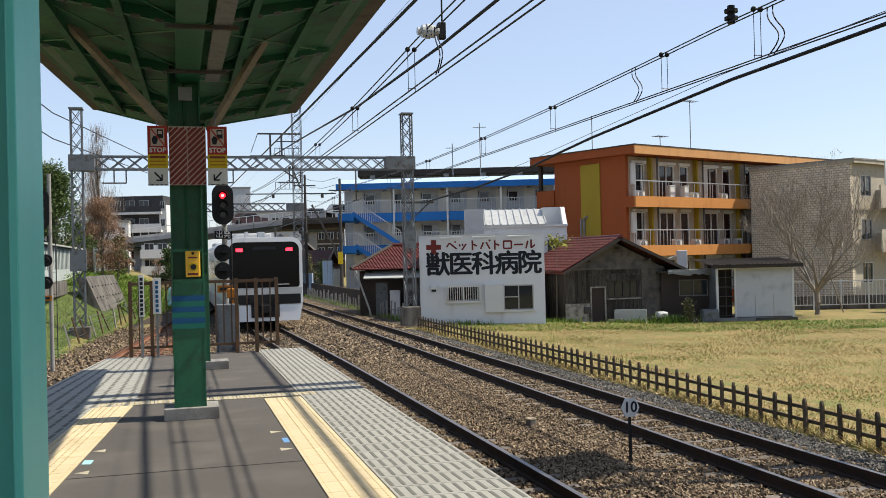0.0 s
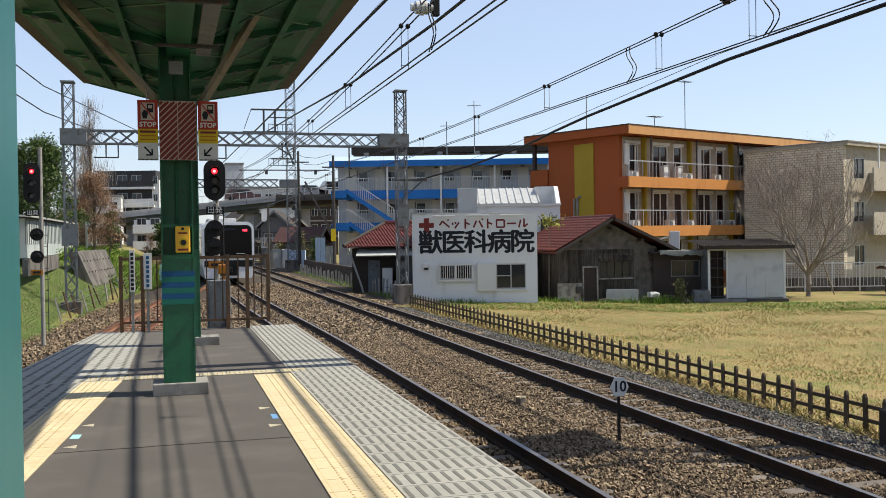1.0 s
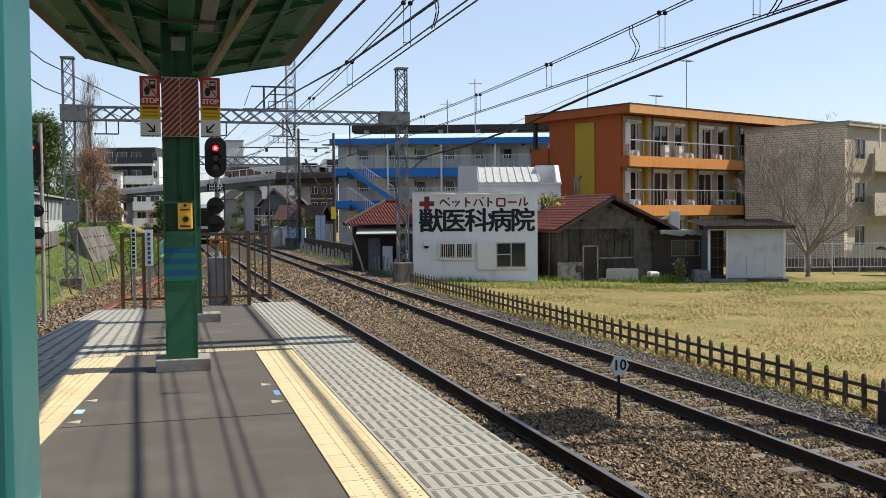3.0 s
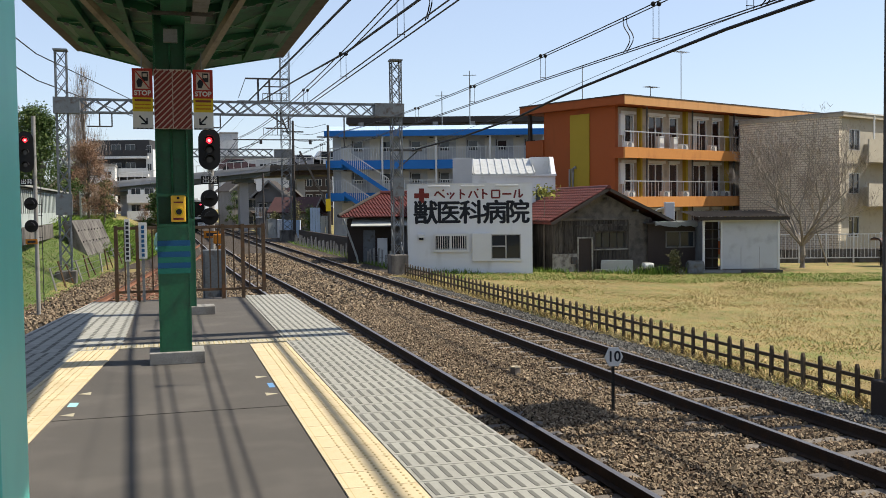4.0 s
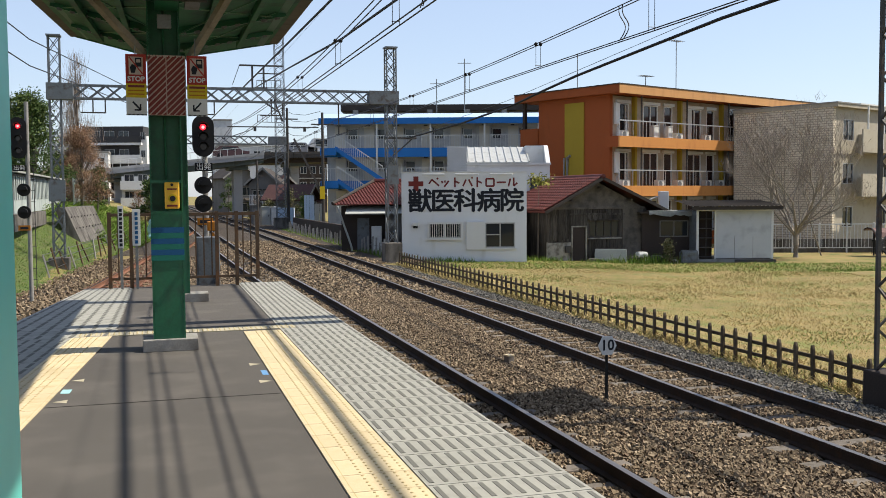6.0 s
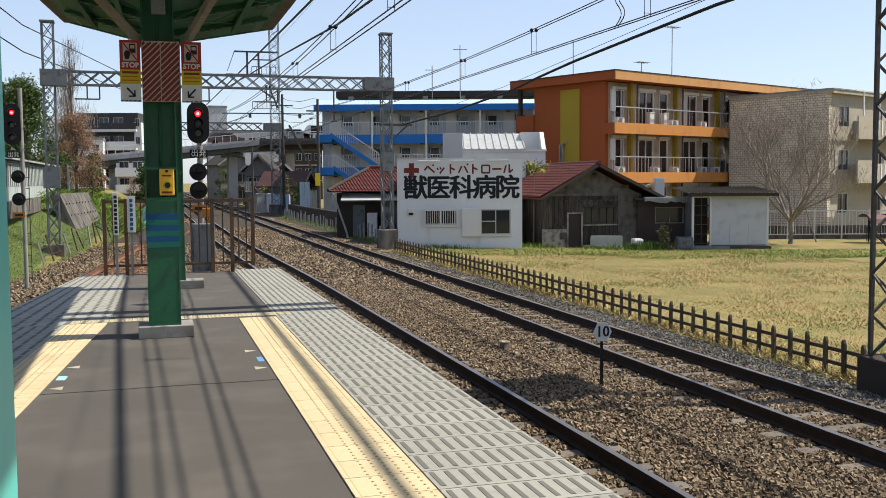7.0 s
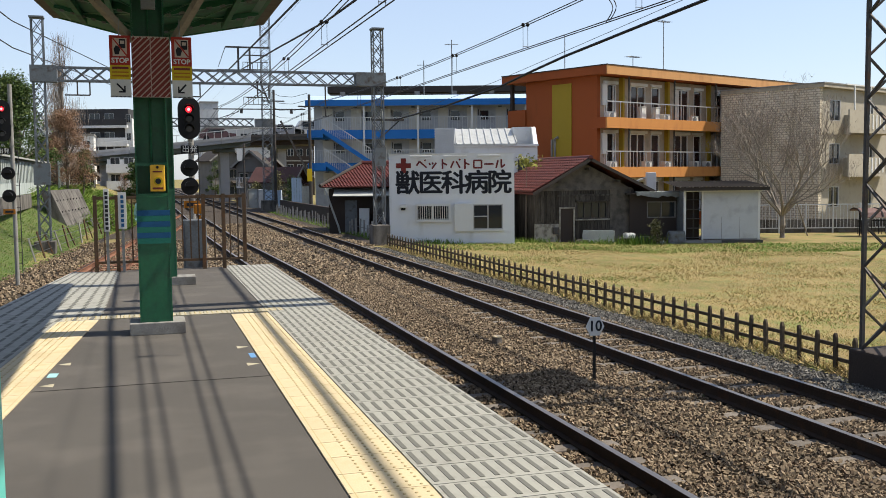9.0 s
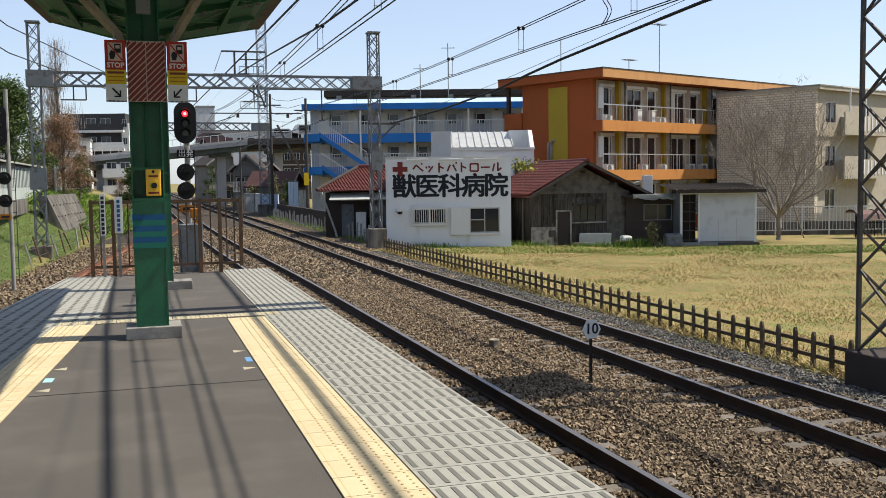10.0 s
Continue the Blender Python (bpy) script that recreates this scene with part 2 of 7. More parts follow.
    frame_grey=mat("aluminium_frame", (0.368, 0.368, 0.368), 0.4, 0.5, var=0.08),
    curtain=mat("pale_curtain", (0.506, 0.497, 0.46), 0.85, var=0.15, scale=3, stretch=(6, 6, 0.3)),
    glass=glass("dark_window_glass"),
    train_glass=glass("black_train_glass", (0.003, 0.003, 0.004), 0.15, 1.25),
    glass_brown=glass("brown_window_glass", (0.03, 0.014, 0.012), 0.08),
    blue=mat("bright_blue_paint", (0.0138, 0.138, 0.428), 0.5, var=0.08, scale=0.8),
    blue_pale=mat("pale_blue_sheet_roof", (0.368, 0.478, 0.626), 0.5, 0.1, var=0.1, scale=0.8),
    apt_wall=mat("grey_white_apartment_wall", (0.423, 0.432, 0.442), 0.8, var=0.12, scale=0.6, dirt=(0.313, 0.313, 0.322)),
    apt_door=mat("cream_door", (0.552, 0.524, 0.46), 0.6, var=0.1),
    dark_roof=mat("dark_brown_roof_edge", (0.0414, 0.0345, 0.0299), 0.8, var=0.25, scale=0.8),
    apt_dark=mat("charcoal_wall", (0.0414, 0.0414, 0.0437), 0.8, var=0.15, scale=0.5),
    highway=mat("pale_concrete_viaduct", (0.304, 0.304, 0.304), 0.85, var=0.12, scale=0.3, fine=20, dirt=(0.207, 0.207, 0.207)),
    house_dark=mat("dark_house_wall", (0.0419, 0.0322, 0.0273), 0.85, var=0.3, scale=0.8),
    shed_wall=mat("pale_shed_paint", (0.331, 0.368, 0.354), 0.75, var=0.14, scale=0.8, fine=50, bump=0.12, dirt=(0.184, 0.202, 0.184), dirt_at=0.6, stretch=(1, 1, 0.3)),
    house_grey=mat("grey_house_wall", (0.147, 0.143, 0.138), 0.85, var=0.2, scale=0.8),
    house_roof=mat("dark_red_brown_roof", (0.0552, 0.0258, 0.0239), 0.7, var=0.3, scale=1.5, fine=12),
    bark=mat("grey_bark", (0.138, 0.118, 0.0966), 0.95, var=0.35, scale=5, fine=50, bump=0.5),
    leaf=islands("evergreen_leaf", [(0.0239, 0.0506, 0.0129), (0.0534, 0.0874, 0.0221), (0.101, 0.129, 0.0386)], 0.6),
    leaf_olive=islands("olive_bush_leaf", [(0.046, 0.0506, 0.0184), (0.11, 0.11, 0.046), (0.202, 0.175, 0.092), (0.0736, 0.0828, 0.0276)], 0.75),
    girder=mat("green_grey_girder", (0.092, 0.11, 0.106), 0.7, var=0.2, scale=0.5),
    plank=mat("grey_weathered_plank", (0.0626, 0.0545, 0.0456), 0.92, var=0.45, scale=2.5, fine=30, bump=0.4, dirt=(0.0258, 0.0221, 0.0191), dirt_at=0.55, rand=0.4, stretch=(3, 3, 0.35)),
    pale_panel=mat("pale_stained_board", (0.276, 0.258, 0.221), 0.85, var=0.25, scale=1.5, fine=30, bump=0.2, dirt=(0.12, 0.106, 0.0874), dirt_at=0.54),
    leaf_brown=islands("brown_budding_twig", [(0.161, 0.0975, 0.0608), (0.248, 0.149, 0.0948), (0.306, 0.21, 0.134)], 0.9),
    twig_grey=islands("grey_tan_twig", [(0.147, 0.12, 0.101), (0.221, 0.184, 0.156), (0.276, 0.23, 0.193)], 0.95),
    bark_pale=mat("pale_grey_bark", (0.235, 0.207, 0.17), 0.95, var=0.3, scale=5, fine=50, bump=0.4),
    leaf_yellow=islands("yellow_green_leaf", [(0.129, 0.142, 0.0258), (0.225, 0.213, 0.0386)], 0.7),
    stone=islands("ballast_stone", [(0.0322, 0.0248, 0.0175), (0.147, 0.112, 0.0727), (0.23, 0.175, 0.115), (0.0782, 0.0515, 0.0331), (0.294, 0.23, 0.156)], 0.9, 0.5, 40),
    stone_grey=islands("grey_ballast_stone", [(0.0322, 0.0304, 0.0276), (0.11, 0.105, 0.0938), (0.069, 0.0644, 0.0589), (0.193, 0.184, 0.164)], 0.9, 0.5, 40),
    grass_dry=islands("dry_lawn_blade", [(0.138, 0.103, 0.0386), (0.331, 0.247, 0.0966), (0.515, 0.396, 0.198), (0.202, 0.17, 0.0534)], 0.9, 0.05),
    grass_green=islands("green_grass_blade", [(0.0518, 0.111, 0.0148), (0.104, 0.178, 0.0259), (0.163, 0.207, 0.0444)], 0.8, 0.05),
    train_white=mat("white_car_body", (0.69, 0.699, 0.708), 0.3, 0.1, var=0.04, coat=0.3),
    train_grey=mat("grey_car_roof", (0.368, 0.377, 0.386), 0.6, var=0.1),
    sil=mat("stainless_band", (0.46, 0.46, 0.46), 0.35, 0.7, var=0.08),
    tail=glow("red_tail_lamp", (1.0, 0.03, 0.06), 2.0),
    red_led=glow("red_signal_light", (1.0, 0.015, 0.03), 1.6),
    led_core=glow("bright_signal_core", (1.0, 0.3, 0.3), 1.6),
    lens_dark=glass("dark_signal_lens", (0.02, 0.012, 0.012), 0.15),
    cyan=mat("pale_cyan_sheet", (0.276, 0.506, 0.534), 0.6, var=0.1),
    car_grey=mat("grey_car_paint", (0.276, 0.276, 0.294), 0.3, 0.4, var=0.05, coat=0.4),
    car_red=mat("maroon_car_paint", (0.07, 0.028, 0.03), 0.3, 0.2, var=0.05, coat=0.4),
    terracotta=mat("brown_cycle_roof", (0.12, 0.0644, 0.0552), 0.6, var=0.15),
)


# ---------------------------------------------------------------- building blocks
def quad_box(bm, x0, x1, y0, y1, z0, z1):
    v = [bm.verts.new(p) for p in ((x0, y0, z0), (x1, y0, z0), (x1, y1, z0), (x0, y1, z0), (x0, y0, z1), (x1, y0, z1), (x1, y1, z1), (x0, y1, z1))]
    for f in ((3, 2, 1, 0), (4, 5, 6, 7), (0, 1, 5, 4), (1, 2, 6, 5), (2, 3, 7, 6), (3, 0, 4, 7)):
        bm.faces.new([v[i] for i in f])
    return bm


def bx(x0, x1, y0, y1, z0, z1, bev=0.0):
    bm = quad_box(bmesh.new(), x0, x1, y0, y1, z0, z1)
    if bev:
        bmesh.ops.bevel(bm, geom=bm.edges[:], offset=bev, segments=2, affect="EDGES", profile=0.6)
    return bm


def boxes(rows):
    bm = bmesh.new()
    for r in rows:
        quad_box(bm, *r)
    return bm


def bar(bm, p, q, w, h=None, up=(0, 0, 1)):
    """A square bar from p to q."""
    p, q = Vector(p), Vector(q)
    d = (q - p).normalized()
    s = d.cross(Vector(up))
    if s.length < 1e-4:
        s = d.cross(Vector((1, 0, 0)))
    s.normalize()
    n = s.cross(d).normalized()
    h = h or w
    v = [bm.verts.new(c + s * a * w / 2 + n * b * h / 2) for c in (p, q) for a, b in ((-1, -1), (1, -1), (1, 1), (-1, 1))]
    for f in ((0, 1, 2, 3), (7, 6, 5, 4), (1, 0, 4, 5), (2, 1, 5, 6), (3, 2, 6, 7), (0, 3, 7, 4)):
        bm.faces.new([v[i] for i in f])
    return bm


def tube(bm, pts, r, seg=8, r2=None, cap=True):
    """A round rod through points, tapering from r to r2."""
    pts = [Vector(p) for p in pts]
    r2 = r if r2 is None else r2
    rings = []
    for i, p in enumerate(pts):
        d = (pts[min(i + 1, len(pts) - 1)] - pts[max(i - 1, 0)]).normalized()
        s = d.cross(Vector((0, 0, 1)))
        if s.length < 1e-3:
            s = Vector((1, 0, 0))
        s.normalize()
        n = s.cross(d)
        k = r + (r2 - r) * i / max(1, len(pts) - 1)
        rings.append([bm.verts.new(p + (s * math.cos(2 * math.pi * j / seg) + n * math.sin(2 * math.pi * j / seg)) * k) for j in range(seg)])
    for a, b in zip(rings, rings[1:]):
        for j in range(seg):
            bm.faces.new((a[j], a[(j + 1) % seg], b[(j + 1) % seg], b[j]))
    if cap:
        bm.faces.new(rings[0][::-1])
        bm.faces.new(rings[-1])
    return bm


def disc(bm, c, axis, r, depth, seg=20):
    c, axis = Vector(c), Vector(axis).normalized()
    return tube(bm, [c, c + axis * depth], r, seg)


def prism(pts, a0, a1, axis="y"):
    """A flat outline carried from a0 to a1 along an axis."""
    bm = bmesh.new()
    mk = {"y": lambda p, a: (p[0], a, p[1]), "x": lambda p, a: (a, p[0], p[1]), "z": lambda p, a: (p[0], p[1], a)}[axis]
    A, B = [bm.verts.new(mk(p, a0)) for p in pts], [bm.verts.new(mk(p, a1)) for p in pts]
    bm.faces.new(A)
    bm.faces.new(B[::-1])
    n = len(pts)
    for i in range(n):
        bm.faces.new((A[i], B[i], B[(i + 1) % n], A[(i + 1) % n]))
    bmesh.ops.recalc_face_normals(bm, faces=bm.faces[:])
    return bm


def smooth(ob):
    for p in ob.data.polygons:
        p.use_smooth = True
    return ob


def mesh_ob(name, bm, material):
    me = bpy.data.meshes.new(name)
    bm.to_mesh(me)
    bm.free()
    for m in (material if isinstance(material, (list, tuple)) else [material]):
        me.materials.append(m)
    return new(name, me)


def part(name, bm, material, parent, label=""):
    ob = mesh_ob(name, bm, material)
    ob.parent = parent
    return tagged(ob, label)


def share(name, me, parent, m=None):
    ob = new(name, me)
    ob.parent = parent
    if m is not None:
        ob.matrix_basis = m
    return ob


def thing(name, label, category, m=None, group="", kind=""):
    ob = new(name)
    ob.empty_display_size = 0.2
    if m is not None:
        ob.matrix_basis = m
    return tagged(ob, label, category, group, kind)


def raw(name, verts, faces, material):
    me = bpy.data.meshes.new(name)
    me.from_pydata(verts.tolist() if hasattr(verts, "tolist") else verts, [], faces.tolist() if hasattr(faces, "tolist") else faces)
    me.materials.append(material)
    return new(name, me)


YARD = radians(16.7)                 # the houses stand turned from the line


def yard(u, v, z=0.0, turn=0.0):
    c, s = math.cos(YARD), math.sin(YARD)
    return pose(0.062 + u * c + v * s, 0.023 - u * s + v * c, z, 0, 0, -16.7 + turn)


def clip_band(x0, x1, z0, z1, c, w):
    """The part of the slanted band c < x + z < c + w that lies in a rectangle."""
    poly = [(x0, z0), (x1, z0), (x1, z1), (x0, z1)]
    for sign, lim in ((1, c), (-1, -(c + w))):
        out = []
        for i, p in enumerate(poly):
            q = poly[(i + 1) % len(poly)]
            dp, dq = sign * (p[0] - p[1]) - lim, sign * (q[0] - q[1]) - lim
            if dp >= 0:
                out.append(p)
            if dp * dq < 0:
                k = dp / (dp - dq)
                out.append((p[0] + (q[0] - p[0]) * k, p[1] + (q[1] - p[1]) * k))
        poly = out
        if len(poly) < 3:
            return []
    return poly


def text(body, size, material, parent, m, label="", bold=0.0, name="lettering"):
    cu = bpy.data.curves.new(name, "FONT")
    cu.body, cu.size, cu.align_x, cu.align_y, cu.extrude, cu.offset = body, size, "CENTER", "CENTER", 0.002, bold
    cu.resolution_u = 3
    cu.materials.append(material)
    ob = new(name, cu)
    ob.parent = parent
    ob.matrix_basis = m
    return tagged(ob, label)


# ---------------------------------------------------------------- ground
def sstep(a, b, x):
    k = min(1.0, max(0.0, (x - a) / (b - a)))
    return k * k * (3 - 2 * k)


def bank_foot(y):
    return -2.9 + 0.09 * (y - 40)


def ground_z(x, y):
    z = -1.34
    if x > 9:
        z -= 0.2 * sstep(9.2, 13, x) + 0.24 * sstep(14, 22, x) + 0.1 * sstep(24, 40, x)
    f = bank_foot(min(y, 80))
    if x < f:
        z += 1.85 * sstep(0.0, 4.4, f - x) + 0.35 * sstep(4.3, 4.9, f - x)
    return z


def build_ground():
    near = [i * 1.0 for i in range(-30, 61)]
    far = [75, 95, 130, 200, 350, 700, 1500, 3000]
    xs = [-k for k in reversed(far)] + [-60, -50, -40] + near + far
    ys = [-k for k in reversed(far)] + [-60, -45, -30, -20, -12] + [i * 1.0 for i in range(-8, 101)] + [115, 140] + far[3:]
    xs, ys = sorted(set(xs)), sorted(set(ys))
    verts = [(x, y, ground_z(x, y) + (0.04 * noise.noise(Vector((x * 0.4, y * 0.4, 0))) if x > 10 or x < -5 else 0)) for y in ys for x in xs]
    n = len(xs)
    faces = [(j * n + i, j * n + i + 1, (j + 1) * n + i + 1, (j + 1) * n + i) for j in range(len(ys) - 1) for i in range(n - 1)]
    soil = mat("dry_lawn_soil", (0.2, 0.15, 0.062), 0.95, var=0.34, scale=0.5, fine=25, bump=0.5, dirt=(0.115, 0.13, 0.035), dirt_at=0.54, dist=0.03)
    g = raw("ground", verts, faces, soil)
    smooth(g)
    tagged(g, "dry straw-coloured lawn and earth reaching the horizon", "ground", kind="structure")


def build_bank_turf():
    """Sheet of turf lying on the bank."""
    ys = [20 + i for i in range(43)]
    verts = [(bank_foot(y) - 4.2 + 4.2 * k / 12, y, ground_z(bank_foot(y) - 4.2 + 4.2 * k / 12, y) + 0.035) for y in ys for k in range(13)]
    faces = [(j * 13 + k, j * 13 + k + 1, (j + 1) * 13 + k + 1, (j + 1) * 13 + k) for j in range(42) for k in range(12)]
    t = raw("bank_turf", verts, faces, mat("green_turf", (0.06, 0.085, 0.022), 0.95, var=0.4, scale=0.9, fine=30, bump=0.6, dirt=(0.1, 0.095, 0.038), dirt_at=0.58, dist=0.03))
    smooth(t)
    tagged(t, "green turf covering the railway bank", "turf", kind="structure")


TRACK_BEND = (22.0, 48.0, -0.36)


def track_x(k, y):
    """Centre line of track 1, 2 or 3 (the one beyond the platform's other edge)."""
    if k == 1:
        return 3.71 + TRACK_BEND[2] * sstep(*TRACK_BEND[:2], y)
    if k == 2:
        return 7.345
    return -2.16 + 0.1 * (y - 21)


def build_ballast_bed():
    verts, faces = [], []
    ys = [-25 + i for i in range(0, 126)] + [120, 160, 220, 300]
    prof = [(-1.6, -1.36), (0.2, -1.3), (2.4, -1.285), (4.9, -1.285), (5.5, -1.25), (6.1, -1.285), (8.6, -1.285), (9.4, -1.4)]
    for y in ys:
        f = bank_foot(min(y, 60))
        row = [(f - 0.2, -1.38), (f + 0.3, -1.3)] + [(p[0] + (1.7 if y > 41 and p[0] > 8.5 else 0), p[1]) for p in prof if p[0] > f + 0.4]
        row = row + [row[-1]] * (10 - len(row))
        verts += [(x, y, z) for x, z in row]
    for j in range(len(ys) - 1):
        for i in range(9):
            faces.append((j * 10 + i, j * 10 + i + 1, (j + 1) * 10 + i + 1, (j + 1) * 10 + i))
    # brown kept darker than the stones: shade of their gaps in the colour
    bed = mat("brown_ballast_bed_gap_shade", (0.05, 0.038, 0.027), 0.95, var=0.5, scale=6, fine=16, bump=1.0, dirt=(0.04, 0.032, 0.026), dirt_at=0.5, dist=0.05)
    b = raw("ballast_bed", verts, faces, bed)
    smooth(b)
    tagged(b, "bed of brown crushed stone under the tracks", "ballast", kind="structure")


def rail_mesh(k, side, y0, y1):
    prof = [(-0.065, 0), (0.065, 0), (0.065, 0.012), (0.012, 0.03), (0.012, 0.108), (0.034, 0.118), (0.034, 0.15), (-0.034, 0.15), (-0.034, 0.118), (-0.012, 0.108), (-0.012, 0.03), (-0.065, 0.012)]
    bm = bmesh.new()
    n = int((y1 - y0) / 2) + 1
    rings = []
    for i in range(n + 1):
        y = y0 + (y1 - y0) * i / n
        x = track_x(k, y) + side * 0.566
        rings.append([bm.verts.new((x + a, y, -1.25 + b)) for a, b in prof])
    m = len(prof)
    for a, b in zip(rings, rings[1:]):
        for j in range(m):
            f = bm.faces.new((a[j], a[(j + 1) % m], b[(j + 1) % m], b[j]))
            if j == 6:
                f.material_index = 1
    return bm


def build_tracks():
    bm = bx(-1.0, 1.0, -0.11, 0.11, -0.14, 0.0, 0.012)
    sl = bpy.data.meshes.new("sleeper")
    bm.to_mesh(sl)
    sl.materials.append(M["sleeper"])
    sl3 = sl.copy()
    sl3.materials.clear()
    sl3.materials.append(M["sleeper_rusty"])
    fm = bpy.data.meshes.new("rail_clip")
    b2 = boxes([(s * 0.566 + a * 0.075 - 0.03, s * 0.566 + a * 0.075 + 0.03, -0.06, 0.06, 0, 0.03) for s in (-1, 1) for a in (-1, 1)])
    b2.to_mesh(fm)
    fm.materials.append(M["rail_side"])
    for k, y0, y1, lab, lim in ((1, -20, 260, "ballasted narrow-gauge railway track with polished rails", 78), (2, -20, 260, "ballasted narrow-gauge railway track beside a picket fence", 78), (3, -20, 75, "rusty-brown railway track along a grass bank", 48)):
        t = thing("railway_track", lab, "railway track", kind="structure")
        for s in (-1, 1):
            part("rail", rail_mesh(k, s, y0, y1), [M["rail_side"] if k < 3 else M["sleeper_rusty"], M["rail_top"] if k < 3 else M["rail_side"]], t, "dark rail with polished head" if k < 3 else "rusty rail")
        y = 2.0 if k < 3 else 14.0
        while y < lim:
            share("sleeper", sl if k < 3 else sl3, t, pose(track_x(k, y), y, -1.262 + random.uniform(-0.006, 0.006), 0, 0, random.uniform(-1, 1)))
            y += 0.64


# ---------------------------------------------------------------- platform
EDGE_R = 2.195
PLAT_END = 17.2


def edge_l(y):
    return -1.09 - 0.124 * (PLAT_END - y)


def inner_l(y):
    return -0.44 - 0.09 * (11.2 - y) if y < 11.2 else -0.44 + 0.012 * (y - 11.2)


def build_platform():
    y0 = -25.0
    p = thing("platform", "grey asphalt station platform with tiled edges", "platform", kind="structure")
    top = prism([(edge_l(y0) + 0.02, y0), (EDGE_R - 0.02, y0), (EDGE_R - 0.02, PLAT_END), (edge_l(PLAT_END) + 0.02, PLAT_END)], -0.2, 0.0, "z")
    part("asphalt_deck", top, M["asphalt"], p)
    wall = prism([(edge_l(y0) + 0.25, y0), (EDGE_R - 0.25, y0), (EDGE_R - 0.25, PLAT_END - 0.1), (edge_l(PLAT_END) + 0.25, PLAT_END - 0.1)], -1.4, -0.2, "z")
    part("platform_wall", wall, M["conc_old"], p, "stained concrete platform wall")
    # seam lines across the asphalt
    part("seam", boxes([(-0.76, -0.1, 7.556, 7.572, 0.0, 0.0018), (-0.1, 0.45, 7.562, 7.58, 0.0, 0.0018), (0.45, 0.962, 7.553, 7.57, 0.0, 0.0018)]), M["joint"], p)
    part("seam", boxes([(-1.1, 0.96, 3.6, 3.612, 0.0, 0.0015)]), M["joint"], p)

    def slab(w, l, rows, cols):
        """Grey tile with rows of dark slip bars."""
        bm = boxes([(0.004, w - 0.004, 0.004, l - 0.004, 0, 0.008)])
        n0 = len(bm.faces)
        for r in range(rows):
            for c in range(cols):
                x = (c + 0.5) * w / cols
                ya = (r + 0.14) * l / rows
                yb = (r + 0.9) * l / rows
                sh = 0.0
                quad_box(bm, x - 0.0135 + sh, x + 0.0135 + sh, ya, yb, 0.006, 0.0105)
        bm.faces.ensure_lookup_table()
        for f in bm.faces[n0:]:
            f.material_index = 1
        me = bpy.data.meshes.new("grey_tile")
        bm.to_mesh(me)
        me.materials.append(M["tile_grey"])
        me.materials.append(M["slot"])
        return me

    L = 0.312
    sr = slab(EDGE_R - 1.384, L, 1, 10)
    y = 2.059
    while y < PLAT_END - 0.01:
        share("grey_tile", sr, p, pose(1.384, y, 0))
        y += L
    part("edge_band", boxes([(1.384, EDGE_R + 0.01, y0, 2.059, 0.0, 0.008)]), M["tile_grey"], p)
    sl = slab(0.8, L, 1, 8)
    y = 4.0
    while y < PLAT_END - 0.2:
        a, b = edge_l(y), edge_l(y + L)
        ob = share("grey_tile", sl, p)
        k = (inner_l(y) - (0.42 if y < 11.0 else 0.0)) - a
        sh = Matrix(((k / 0.8, (b - a) / L, 0, a), (0, 1, 0, y), (0, 0, 1, 0), (0, 0, 0, 1)))
        me = sl.copy()
        me.transform(sh)
        ob.data = me
        y += L

    def tactile(w, l, border):
        bm = boxes([(0.003, w - 0.003, 0.003, l - 0.003, 0, 0.009)])
        n0 = len(bm.faces)
        if border:
            quad_box(bm, 0.03, 0.035, 0.0, l, 0.008, 0.0095)
        n = 6
        for i in range(5):
            for j in range(n - 1):
                cx = 0.135 + (w - 0.175) * i / 4 if border else 0.04 + (w - 0.08) * i / 4
                cy = l * (j + 0.5) / (n - 1)
                tube(bm, [(cx, cy, 0.008), (cx, cy, 0.0135)], 0.0105, 6, 0.007)
        bm.faces.ensure_lookup_table()
        for f in bm.faces[n0:]:
            f.material_index = 1
        me = bpy.data.meshes.new("tactile_tile")
        bm.to_mesh(me)
        me.materials.append(M["tile_yellow"])
        me.materials.append(M["dot"])
        return me

    ty = tactile(0.416, L, True)
    y = 2.059
    while y < 11.1:
        share("tactile_tile", ty, p, pose(0.964, y, 0))
        y += L
    part("tactile_band", boxes([(0.964, 1.38, y0, 2.059, 0.0, 0.009)]), M["tile_yellow"], p)
    y = 3.7
    while y < 11.1:
        a, b = inner_l(y), inner_l(y + L)
        me = ty.copy()
        me.transform(Matrix(((-1.0, (b - a) / L, 0, a), (0, 1, 0, y), (0, 0, 1, 0), (0, 0, 0, 1))))
        me.flip_normals()
        share("tactile_tile", me, p)
        y += L
    # dotted row across the platform before its end
    tx = tactile(0.3, 0.3, False)
    tx.materials[0] = M["tile_pale"]
    x = -0.82
    while x < 1.3:
        share("tactile_tile", tx, p, pose(x, 11.22, 0.001))
        x += 0.3
    # small corner marks stuck on the asphalt
    for x, yy, side in ((0.94, 8.09, -1), (0.935, 8.94, -1), (-0.72, 7.75, 1), (-0.657, 8.61, 1)):
        part("mark", prism([(x, yy), (x + side * 0.1, yy + 0.065), (x + side * 0.1, yy - 0.065)], 0.0, 0.0015, "z"), M["tile_pale"], p, "pale triangular floor mark")
    part("mark", prism([(0.9, 8.38), (0.95, 8.38), (0.95, 8.6), (0.9, 8.6)], 0.0, 0.0015, "z"), M["mark_blue"], p, "small blue floor mark")
